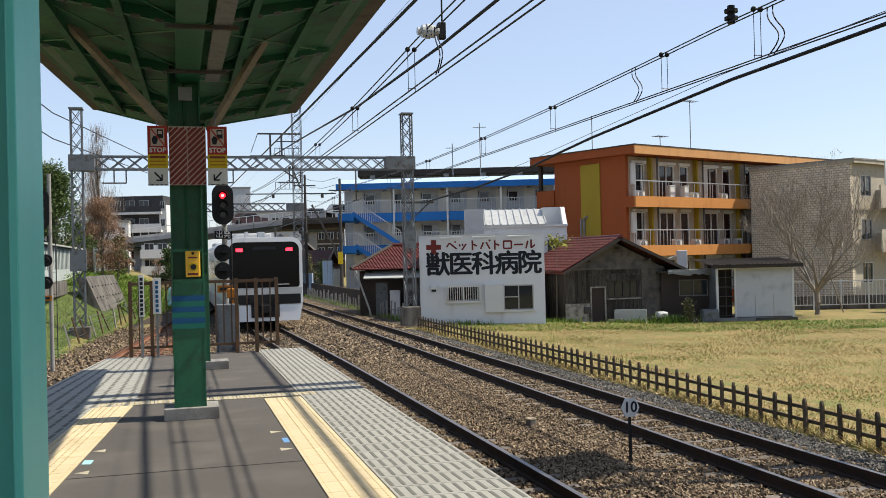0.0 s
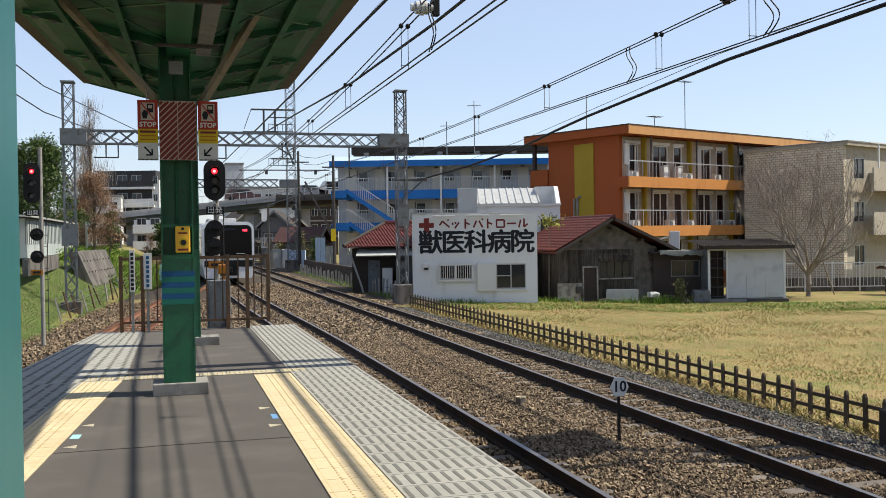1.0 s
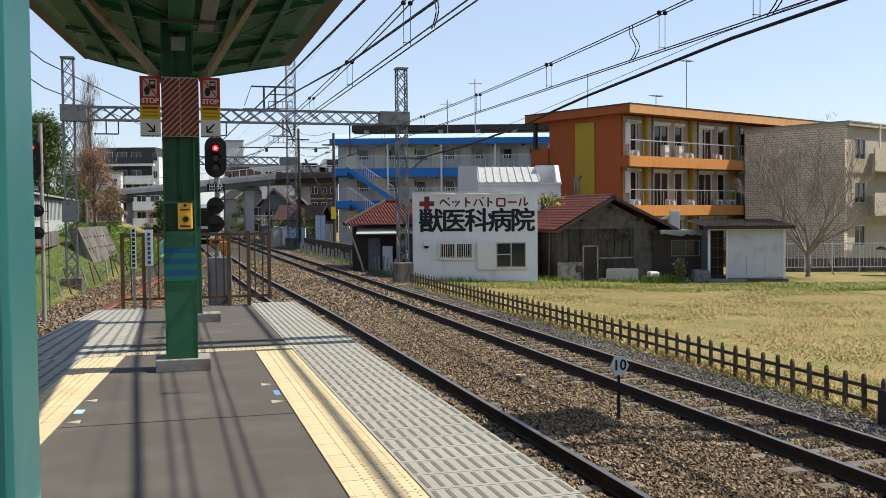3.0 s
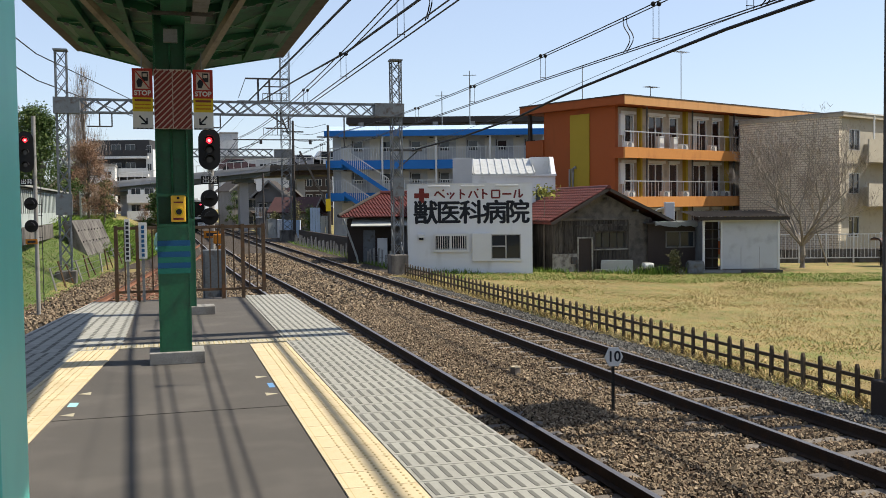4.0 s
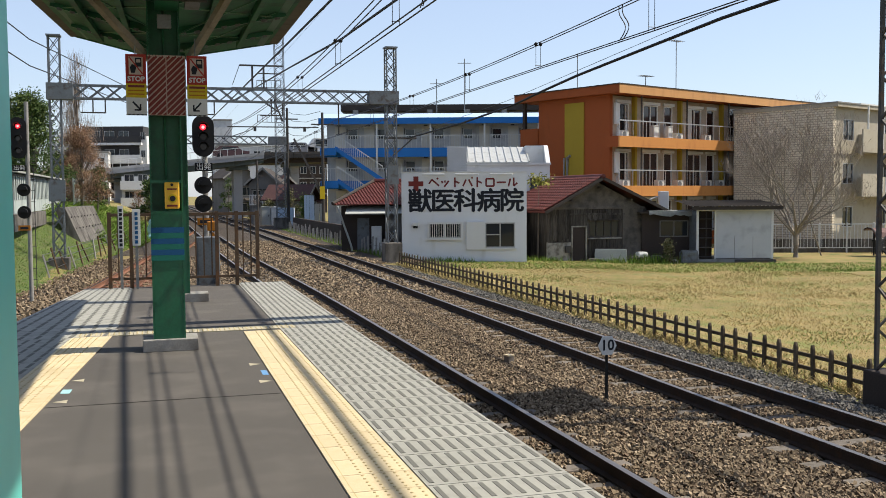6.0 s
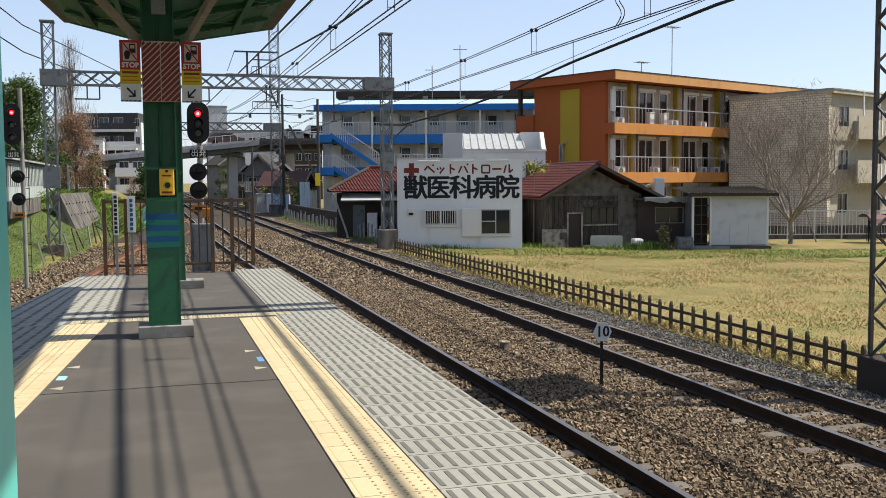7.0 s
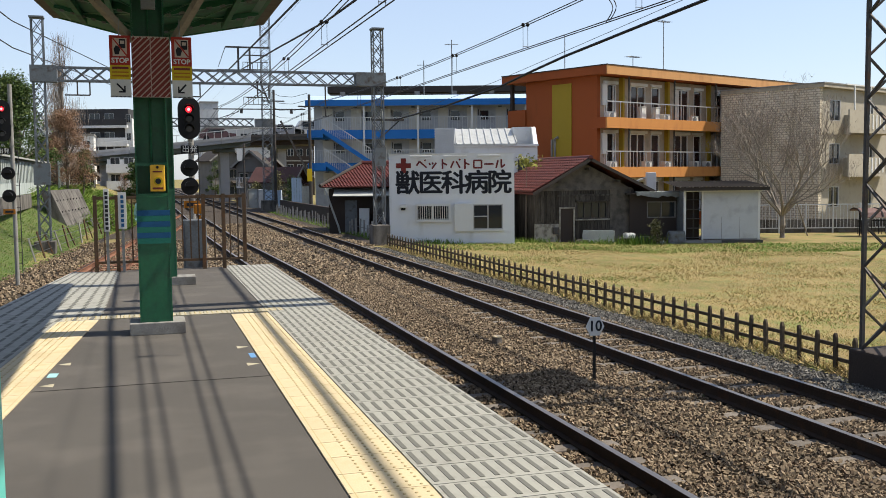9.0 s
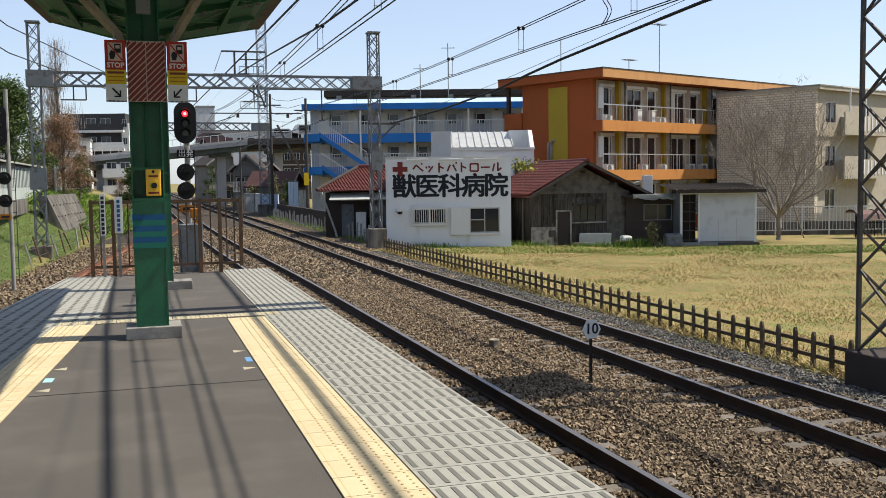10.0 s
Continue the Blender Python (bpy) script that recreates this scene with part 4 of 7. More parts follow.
def build_wires():
    def run(x, z, r=0.012, y0=-6, y1=82, sag=0.0, pts=None, lab="thin dark overhead contact wire"):
        P = []
        for i in range(45):
            y = y0 + (y1 - y0) * i / 44
            k = ((y - 10.55) % 29.45) / 29.45
            P.append((x(y) if callable(x) else x, y, z - sag * 4 * k * (1 - k)))
        line("overhead_wire", lab, P, r, M["wire"])
    def hang(y):
        k = ((y - 11.44) % 31.92) / 31.92
        return k * (1 - k)
    run(lambda y: track_x(2, y) - 0.05, 4.0, 0.009)
    run(lambda y: track_x(2, y) + 0.05, 4.0, 0.009)
    run(7.29, 4.66, 0.009, sag=0.25, lab="paired messenger wire above the far track")
    run(7.39, 4.66, 0.009, sag=0.25, lab="paired messenger wire above the far track")
    def near_run(x, z, sag=0.0, r=0.0105, lab="thin dark overhead contact wire"):
        P = []
        for i in range(45):
            y = -6.5 + 95.5 * i / 44
            P.append((x, y, z - sag * 4 * hang(y)))
        line("overhead_wire", lab, P, r, M["wire"])
    for x in (3.305, 3.415):
        near_run(x, 3.925)
        near_run(x, 4.62, 0.347, lab="messenger wire above the platform track")
    line("feeder_cable", "thick dark feeder high above the platform track", [(3.885, -8, 4.9), (3.885, 5.4, 5.46), (3.885, 10.2, 5.67), (3.885, 15.4, 5.73), (3.885, 28.7, 6.0), (3.885, 53.9, 6.54), (3.885, 110, 7.8)], 0.03, M["cable"])
    run(3.9, 5.85, 0.003, lab="fine wire high above the track")
    line("feeder_cable", "thick black feeder cable sloping up along the line", [(6.03, -12, 6.83), (6.03, 6.8, 6.475), (6.03, 17.5, 6.4), (6.03, 21.7, 6.415), (6.03, 32.0, 6.655), (6.03, 45.0, 7.34), (6.03, 79.6, 9.02)], 0.036, M["cable"])
    line("feeder_cable", "thick black cable slung between masts beside the track", [(9.6, -4, 4.9), (9.7, 6, 4.75), (9.8, 15.5, 4.63), (9.8, 18.2, 4.51), (9.8, 21.65, 4.35), (9.8, 23.6, 4.22), (9.8, 25.9, 4.04), (9.8, 31, 3.86), (10.2, 39.9, 3.87)], 0.032, M["cable"])
    line("overhead_wire", "thin line above the slung cable", [(9.75, -4, 5.2), (9.8, 15.9, 4.78), (9.8, 26.5, 4.2), (10.2, 39.9, 3.95)], 0.006, M["wire"])
    for x, z0, z1 in ((-2.5, 4.2, 4.75), (-2.5, 4.75, 5.3)):
        line("overhead_wire", "thin wire above the track by the bank", [(-3.3, 5, z0 + 0.1), (-2.9, 14, z0), (-2.4, 22, z0 + 0.05), (-0.3, 40, z0 + 0.7), (3, 82, z0 + 1.0)], 0.012, M["wire"])
    # droppers with twin beads
    for x, ys, zt in ((7.34, (11.0, 13.48, 18.07, 22.62, 28.0, 33.5, 46, 54), 4.62), (3.36, (8.35, 13.55, 18.1, 23.1, 28.6, 50), 4.72)):
        for y in ys:
            k = ((y - 10.55) % 29.45) / 29.45
            top = (4.66 - 0.25 * 4 * k * (1 - k)) if x > 5 else (4.62 - 0.347 * 4 * hang(y))
            low = 4.0 if x > 5 else 3.925
            d = thing("wire_dropper", "pair of thin droppers with black bead clamps", "dropper", pose(x, y, low), "droppers between overhead wires")
            h = top - low
            for s in (-0.05, 0.05):
                part("rod", tube(bmesh.new(), [(s, 0, 0), (s, 0, h)], 0.005, 5), M["wire"], d)
                b = bmesh.new()
                bmesh.ops.create_uvsphere(b, u_segments=8, v_segments=6, radius=0.038)
                bmesh.ops.translate(b, verts=b.verts, vec=(s, 0, h))
                part("bead", b, M["black"], d)
            part("tie", tube(bmesh.new(), [(-0.06, 0, 0.05), (0.06, 0, 0.05)], 0.006, 5), M["wire"], d)
    # curved jumpers
    for x, y, z0, z1 in ((7.34, 14.45, 4.0, 4.57), (7.34, 10.65, 4.0, 4.62), (3.36, 12.1, 3.925, 4.55)):
        for s in (0, 0.12):
            line("jumper_wire", "curved black jumper between overhead wires", [(x, y + s - 0.16 * math.sin(math.pi * k / 12) + 0.1 * math.sin(2 * math.pi * k / 12), z1 + (z0 - z1) * k / 12) for k in range(13)], 0.009, M["cable"], "jumpers")
    ins = thing("insulator", "grey porcelain insulator hung among overhead wires", "insulator", pose(3.31, 12.4, 4.53))
    for i, r in enumerate((0.05, 0.085, 0.1, 0.085, 0.06)):
        part("insulator_disc", tube(bmesh.new(), [(-0.14 + i * 0.06, 0, 0), (-0.09 + i * 0.06, 0, 0)], r, 16), M["porcelain"], ins)
    part("clamp", bx(0.14, 0.24, -0.05, 0.05, -0.1, 0.12, 0.01), M["black"], ins)
    part("hook", tube(bmesh.new(), [(0.2, 0, 0.1), (0.2, 0, 0.5)], 0.012, 6), M["black"], ins)
    ins2 = thing("insulator", "black ribbed insulator on an overhead wire", "insulator", pose(7.34, 11.6, 4.6))
    for i, r in enumerate((0.05, 0.09, 0.05, 0.09, 0.05)):
        part("insulator_disc", tube(bmesh.new(), [(0, 0, i * 0.05), (0, 0, i * 0.05 + 0.045)], r, 12), M["black"], ins2)


# ---------------------------------------------------------------- houses
def holed(x0, x1, z0, z1, holes, y0, y1):
    """A wall in the x-z plane with rectangular openings (x0, x1, z0, z1) cut through it."""
    xs = sorted({x0, x1, *[h[0] for h in holes], *[h[1] for h in holes]})
    zs = sorted({z0, z1, *[h[2] for h in holes], *[h[3] for h in holes]})
    bm = bmesh.new()
    for za, zb in zip(zs, zs[1:]):
        for xa, xb in zip(xs, xs[1:]):
            if not any(h[0] <= (xa + xb) / 2 <= h[1] and h[2] <= (za + zb) / 2 <= h[3] for h in holes):
                quad_box(bm, xa, xb, y0, y1, za, zb)
    bmesh.ops.remove_doubles(bm, verts=bm.verts[:], dist=0.0005)
    return bm


def window(parent, x0, x1, z0, z1, y, frame="frame_grey", pane="glass", depth=0.08, split=1, fr=0.05, curtain=0.0):
    w = part("window", boxes([(x0, x1, y - 0.02, y + depth, z0, z0 + fr), (x0, x1, y - 0.02, y + depth, z1 - fr, z1), (x0, x0 + fr, y - 0.02, y + depth, z0 + fr, z1 - fr), (x1 - fr, x1, y - 0.02, y + depth, z0 + fr, z1 - fr)] + [(x0 + (x1 - x0) * i / split - fr / 2, x0 + (x1 - x0) * i / split + fr / 2, y - 0.01, y + depth, z0 + fr, z1 - fr) for i in range(1, split)]), M[frame], parent)
    part("pane", bx(x0 + fr / 2, x1 - fr / 2, y + depth * 0.6, y + depth * 0.6 + 0.012, z0 + fr / 2, z1 - fr / 2), M[pane], w)
    if curtain:
        part("curtain", bx(x0 + fr, x0 + (x1 - x0) * curtain, y + depth * 0.3, y + depth * 0.3 + 0.01, z0 + fr, z1 - fr), M["curtain"], w)
    return w


def roof_tiles(parent, origin, along, down, nx, nz, tw, th, material, name="roof_tiles"):
    """Overlapping curved tiles on a slope, row by row."""
    o, a, d = Vector(origin), Vector(along).normalized(), Vector(down).normalized()
    nrm = a.cross(d).normalized()
    if nrm.z < 0:
        nrm = -nrm
    bm = bmesh.new()
    for j in range(nz):
        for i in range(nx):
            c = o + a * (i * tw) + d * (j * th)
            lift = random.uniform(0, 0.008)
            P = []
            for s, hgt in ((0.04, 0.0), (0.25, 0.2 * tw), (0.55, 0.2 * tw), (0.8, 0.012), (0.96, 0.0)):
                P.append((s, hgt))
            up = [bm.verts.new(c + a * (s * tw) + nrm * (h + 0.01 + lift)) for s, h in P]
            lo = [bm.verts.new(c + a * (s * tw) + d * (th * 1.06) + nrm * (h + 0.2 * th + lift)) for s, h in P]
            bt = [bm.verts.new(c + a * (s * tw) + d * (th * 1.06) + nrm * (0.0)) for s, h in P]
            for k in range(4):
                bm.faces.new((up[k], up[k + 1], lo[k + 1], lo[k]))
                bm.faces.new((lo[k], lo[k + 1], bt[k + 1], bt[k]))
    ob = part(name, bm, material, parent, "rows of glazed red roof tiles")
    ob["kind"] = "stuff"
    return ob


def build_vet():
    v = thing("clinic", "low white animal clinic with painted sign wall", "building", yard(0.7, 44.0, -1.62))
    W = 2.82
    win = [(-1.58, -0.15, 1.17, 1.84), (0.95, 2.3, 0.71, 1.85)]
    part("front_wall", holed(-W, W, 0.0, 4.12, win, 0.0, 0.2), M["vet_white"], v, "white rendered front wall")
    part("side_wall", bx(-W, -W + 0.2, 0.2, 6, 0, 3.6), M["vet_white"], v)
    part("side_wall", bx(W - 0.2, W, 0.2, 6, 0, 3.6), M["vet_white"], v)
    part("back_wall", bx(-W, W, 6, 6.2, 0, 3.6), M["vet_white"], v)
    part("roof", bx(-W + 0.2, W - 0.2, 0.2, 6, 3.3, 3.45), M["metal_roof"], v)
    part("floor_slab", bx(-W - 0.03, W + 0.03, -0.05, 6.2, -0.2, 0.04), M["conc"], v)
    # added dark sheet standing for the unlit room behind the windows
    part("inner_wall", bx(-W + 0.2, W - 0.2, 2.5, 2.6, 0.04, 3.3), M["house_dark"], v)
    w1 = window(v, -1.58, -0.15, 1.17, 1.84, 0.03, split=2)
    gr = part("grille", bx(-1.66, -0.07, -0.16, -0.12, 1.8, 1.9), M["frame_white"], v, "white barred window grille")
    part("grille_frame", boxes([(-1.66, -0.07, -0.16, -0.1, 1.08, 1.16), (-1.66, -1.6, -0.16, -0.1, 1.16, 1.8), (-0.13, -0.07, -0.16, -0.1, 1.16, 1.8), (-0.9, -0.85, -0.16, -0.1, 1.16, 1.8), (-1.66, -1.6, -0.1, 0.0, 1.1, 1.85), (-0.13, -0.07, -0.1, 0.0, 1.1, 1.85)]), M["frame_white"], gr)
    for i in range(15):
        part("grille_bar", bx(-1.55 + i * 0.1, -1.525 + i * 0.1, -0.15, -0.12, 1.16, 1.8), M["frame_white"], gr)
    window(v, 0.95, 2.3, 0.71, 1.85, 0.03, split=2)
    part("window_rail", bx(1.0, 1.62, 0.0, 0.03, 1.28, 1.33), M["frame_grey"], v)
    part("sill", bx(0.9, 2.36, -0.08, 0.0, 0.63, 0.71), M["frame_white"], v)
    part("shutter_box", bx(0.1, 0.95, -0.14, 0.0, 0.63, 1.9, 0.015), M["frame_white"], v, "white shutter box")
    part("vent_hood", bx(-2.34, -2.06, -0.2, 0.0, 1.72, 1.9, 0.03), M["frame_white"], v, "small vent hood")
    part("vent_grille", bx(-2.3, -2.1, -0.12, -0.01, 1.62, 1.72), M["ink"], v)
    part("parapet_cap", bx(-W - 0.03, W + 0.03, -0.03, 0.23, 4.12, 4.16), M["frame_white"], v)
    for x0, x1 in ((-1.87, -0.88), (-0.4, 0.65), (1.15, 2.17)):
        l = part("sign_lamp", bx(x0, x1, -0.34, -0.24, 3.98, 4.07, 0.02), M["frame_white"], v, "white strip lamp above sign")
        part("lamp_arm", bx((x0 + x1) / 2 - 0.02, (x0 + x1) / 2 + 0.02, -0.24, 0.0, 4.02, 4.06), M["frame_grey"], l)
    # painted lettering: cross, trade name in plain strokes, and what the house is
    part("red_cross", boxes([(-2.28, -2.05 + 0.0, -0.012, 0, 3.29, 3.95), (-2.5, -2.28, -0.012, 0, 3.51, 3.73), (-2.05, -1.83, -0.012, 0, 3.51, 3.73)]), M["dred"], v, "red cross")
    strokes = [(((0.0, 0.35), (0.3, 0.75)), ((0.3, 0.75), (1.0, 0.15)), ((0.78, 0.8), (0.92, 0.9))),
               (((0.15, 0.6), (0.25, 0.4)), ((0.45, 0.65), (0.52, 0.45)), ((0.85, 0.62), (0.4, 0.05))),
               (((0.35, 0.95), (0.35, 0.0)), ((0.35, 0.6), (0.8, 0.4))),
               (((0.35, 0.75), (0.05, 0.1)), ((0.6, 0.75), (0.95, 0.1)), ((0.88, 0.85), (1.0, 0.95))),
               (((0.35, 0.95), (0.35, 0.0)), ((0.35, 0.6), (0.8, 0.4))),
               (((0.1, 0.8), (0.9, 0.8)), ((0.1, 0.1), (0.9, 0.1)), ((0.12, 0.8), (0.12, 0.1)), ((0.88, 0.8), (0.88, 0.1))),
               (((0.05, 0.45), (0.95, 0.45)),),
               (((0.3, 0.8), (0.1, 0.05)), ((0.62, 0.9), (0.62, 0.1)), ((0.62, 0.1), (0.98, 0.4)))]
    for i, ch in enumerate(strokes):
        for a, b in ch:
            bm = bmesh.new()
            x = -1.58 + i * 0.505
            bar(bm, (x + a[0] * 0.46, -0.006, 3.45 + a[1] * 0.47), (x + b[0] * 0.46, -0.006, 3.45 + b[1] * 0.47), 0.012, 0.075)
            part("name_stroke", bm, M["maroon"], v, "maroon painted stroke")
    for i, ch in enumerate("獣医科病院"):
        for k, (dx, dz) in enumerate(((-0.036, 0), (0.0, 0.026), (0, 0), (0, -0.026), (0.036, 0))):
            text(ch, 1.12, M["ink"], v, pose(-1.99 + i * 1.035 + dx, -0.004 - 0.003 * k, 2.78 + dz, 90, 0, 0), "black painted character")
    weeds(yard(-0.2, 43.8, -1.6), 30, 0.35)
    # taller white block behind
    b = thing("building", "white block with a pale ribbed metal roof", "building", yard(2.7, 52.0, -1.7))
    part("wall", bx(-1.75, 2.7, 0, 7, 0, 4.85), M["white_wall"], b)
    part("siding_block", bx(-2.75, -1.72, -0.1, 5, 0, 5.75), M["grey_siding"], b, "grey ribbed side block")
    for i in range(20):
        part("siding_rib", bx(-2.76, -1.72, -0.13, -0.1, 3.2 + i * 0.13, 3.26 + i * 0.13), M["grey_siding"], b)
    rf = part("metal_roof", prism([(-0.15, 4.82), (3.2, 5.8), (3.2, 5.85), (-0.15, 4.9)], -1.7, 1.6, "x"), M["metal_roof"], b)
    for i in range(9):
        part("roof_rib", bar(bmesh.new(), (-1.6 + i * 0.4, -0.15, 4.93), (-1.6 + i * 0.4, 3.2, 5.88), 0.05, 0.05), M["metal_roof"], rf)
    part("parapet", bx(1.55, 2.72, 1.6, 7, 4.85, 5.85), M["white_wall"], b)
    part("parapet", prism([(-0.05, 4.85), (1.6, 4.85), (1.6, 5.85), (1.2, 5.8)], 2.5, 2.72, "x"), M["white_wall"], b)
    part("eave", bx(-1.75, 2.75, -0.12, 0.02, 4.75, 4.86), M["white_wall"], b)
    window(b, 1.6, 2.3, 3.3, 4.1, -0.06)


def weeds(m, n, h):
    bm = bmesh.new()
    for i in range(n * 8):
        x, y = random.gauss(0, 0.6), random.gauss(0, 0.2)
        a = random.uniform(0, 6.28)
        hh = h * random.uniform(0.4, 1.1)
        w = 0.03
        p = [bm.verts.new((x + math.cos(a) * w, y + math.sin(a) * w, 0)), bm.verts.new((x - math.cos(a) * w, y - math.sin(a) * w, 0)), bm.verts.new((x + random.gauss(0, 0.1), y + random.gauss(0, 0.1), hh))]
        bm.faces.new(p)
    o = mesh_ob("weed", bm, M["grass_green"])
    o.matrix_basis = m
    tagged(o, "tuft of green weeds at a wall's foot", "weed", "weeds", "stuff")


def gable_house():
    # ridge runs along the line, gable end faces the platform
    h = thing("house", "old brown wooden house with red tiled gable roof", "house", yard(7.2, 47.0, -1.8, 16.7))
    apex, ev, hw = 4.0, 2.5, 2.8
    part("gable_wall", holed(-2.6, 2.45, 0, 2.62, [(-0.45, 1.15, 1.2, 2.0), (-1.33, -0.66, 0, 1.7)], 0.0, 0.15), M["old_wood"], h, "weathered board wall")
    part("gable_panel", prism([(-2.6, 2.62), (2.45, 2.62), (0.0, 3.85)], 0.02, 0.15), M["old_plaster"], h, "grey-brown plaster gable")
    part("side_wall", bx(-2.6, -2.45, 0.15, 8, 0, 2.5), M["old_wood"], h)
    part("side_wall", bx(2.3, 2.45, 0.15, 8, 0, 2.5), M["old_wood"], h)
    part("back_wall", bx(-2.6, 2.45, 8, 8.15, 0, 2.5), M["old_wood"], h)
    # black sheet added behind the openings in place of indoor shade
    part("inner_wall", bx(-2.4, 2.3, 1.6, 1.7, 0, 2.5), M["black"], h)
    part("base_panel", bx(-2.62, -1.42, -0.04, 0.0, 0.05, 0.98), M["pale_panel"], h, "pale stained base panel")
    part("base_post", bx(-2.68, -2.6, -0.06, 0.0, 0.0, 1.0), M["pale_panel"], h)
    d = part("door", bx(-1.33, -0.66, 0.03, 0.08, 0.02, 1.7), M["house_dark"], h, "dull brown door")
    part("door_frame", boxes([(-1.4, -1.33, -0.05, 0.1, 0, 1.77), (-0.66, -0.59, -0.05, 0.1, 0, 1.77), (-1.33, -0.66, -0.05, 0.1, 1.7, 1.77)]), M["pale_panel"], d, "pale door frame")
    window(h, -0.45, 1.15, 1.2, 2.0, 0.03, "old_wood", split=4)
    for z, mt in ((1.12, "pale_panel"), (2.02, "old_wood")):
        part("sill", bx(-0.55, 1.25, -0.1, 0.0, z, z + 0.06), M[mt], h)
    part("tie_beam", bx(-2.6, 2.45, -0.08, 0.0, 2.56, 2.68), M["old_plaster"], h)
    part("lintel_beam", bx(-1.5, 1.4, -0.06, 0.0, 2.28, 2.36), M["old_wood"], h)
    for k in range(9):
        part("vent_slat", bx(-0.3 + k * 0.09, -0.25 + k * 0.09, -0.05, 0.0, 2.38, 2.55), M["plank"], h)
    part("meter_box", bx(-1.75, -1.48, -0.18, -0.04, 0.5, 0.82), M["steel_dark"], h)
    part("meter_pipe", tube(bmesh.new(), [(-1.5, -0.1, 0.7), (-1.46, -0.1, 0.0)], 0.03, 6), M["steel_dark"], h)
    part("corner_post", bx(2.4, 2.56, -0.05, 0.1, 0, 2.6), M["house_dark"], h)
    for k in range(11):
        x = -2.58 + k * 0.107
        part("plank", bx(x, x + 0.096, -0.03 - 0.012 * (k % 3), 0.0, 1.0 + 0.05 * ((k * 7) % 4), 2.55), M["plank"], h)
    for k in range(9):
        x = -0.55 + k * 0.2
        part("plank", bx(x, x + 0.185, -0.025 - 0.01 * (k % 2), 0.0, 0.05, 1.1), M["plank"], h)
    for k in range(7):
        x = -0.55 + k * 0.26
        part("plank", bx(x, x + 0.25, -0.022 - 0.01 * (k % 2), 0.0, 2.09, 2.27), M["plank"], h)
    part("plaster_panel", bx(1.3, 2.4, -0.03, 0.0, 0.1, 2.55), M["old_plaster"], h, "brown plaster panel")
    for x, z in ((-0.06, 3.55), (1.5, 2.95), (-1.6, 2.95)):
        part("eave_bracket", bx(x, x + 0.1, -0.5, 0.0, z, z + 0.1), M["old_wood"], h)
    for s in (-1, 1):
        hw = 2.8 if s < 0 else 3.35
        sl = prism([(s * (hw + 0.15), ev - 0.1), (0, apex + 0.02), (0, apex + 0.1), (s * (hw + 0.2), ev - 0.02)], -0.55, 8.4)
        part("roof_slope", sl, M["red_tile"], h)
        part("barge_board", bar(bmesh.new(), (s * (hw + 0.15), -0.57, ev - 0.08), (0, -0.57, apex + 0.04), 0.06, 0.14), M["dark_roof"], h)
    hw = 2.8
    k = math.hypot(hw + 0.2, apex - ev)
    roof_tiles(h, (-0.02, -0.55, apex + 0.1), (0, 1, 0), (-(hw + 0.2), 0, -(apex - ev + 0.08)), 34, 12, 0.262, k / 12, M["red_tile"])
    part("ridge_cap", tube(bmesh.new(), [(0, -0.6, apex + 0.12), (0, 8.4, apex + 0.12)], 0.12, 8), M["red_tile"], h)
    # lean-to and annex under a plastic sheet
    a = thing("lean_to", "dark lean-to shed with torn pale plastic sheet", "shed", yard(10.6, 47.4, -1.82))
    part("wall", holed(-1.2, 1.25, 0, 2.35, [(-0.35, 1.05, 1.2, 2.0)], 0.0, 0.1), M["house_dark"], a)
    part("side_wall", bx(1.15, 1.25, 0.1, 3, 0, 2.3), M["house_dark"], a)
    part("roof", bx(-1.4, 1.35, -0.35, 3.1, 2.35, 2.43), M["dark_roof"], a)
    window(a, -0.35, 1.05, 1.2, 2.0, 0.0, "house_grey", split=2)
    bm = bmesh.new()
    pts = []
    for i in range(12):
        x = -0.95 + i * 0.21
        pts.append((x, random.uniform(0.2, 0.42)))
    for (xa, da), (xb, db) in zip(pts, pts[1:]):
        v = [bm.verts.new(p) for p in ((xa, -0.45, 2.48), (xb, -0.45, 2.47), (xb, -0.5, 2.48 - db * 0.8), (xa, -0.48, 2.48 - da * 0.8), (xa, 0.6, 2.5), (xb, 0.6, 2.5))]
        bm.faces.new((v[0], v[1], v[2], v[3]))
        bm.faces.new((v[4], v[5], v[1], v[0]))
    bmesh.ops.solidify(bm, geom=bm.faces[:], thickness=0.01)
    part("plastic_sheet", bm, M["tarp"], a, "torn pale plastic sheet")
    part("downpipe", tube(bmesh.new(), [(1.2, -0.1, 0), (1.2, -0.1, 2.3)], 0.05, 8), M["tarp"], a)
    # storage shed
    s = thing("shed", "white-panelled storage shed with corrugated roof", "shed", yard(13.5, 46.0, -1.85))
    part("plinth", bx(-1.85, 1.85, 0.0, 3, 0, 0.22), M["conc"], s)
    part("frame", boxes([(-1.8, -1.7, 0, 0.12, 0.22, 2.6), (1.72, 1.82, 0, 0.12, 0.22, 2.6), (-1.8, 1.82, 0, 0.12, 2.5, 2.62), (-0.95, -0.88, 0, 0.1, 0.22, 2.5)]), M["frame_white"], s)
    part("white_panel", bx(-0.88, 1.72, 0.02, 0.08, 0.26, 2.5), M["apt_wall"], s, "stained white sheet panel")
    for x in (0.0, 0.86):
        part("panel_seam", bx(x - 0.008, x + 0.008, 0.012, 0.02, 0.26, 1.3), M["conc"], s)
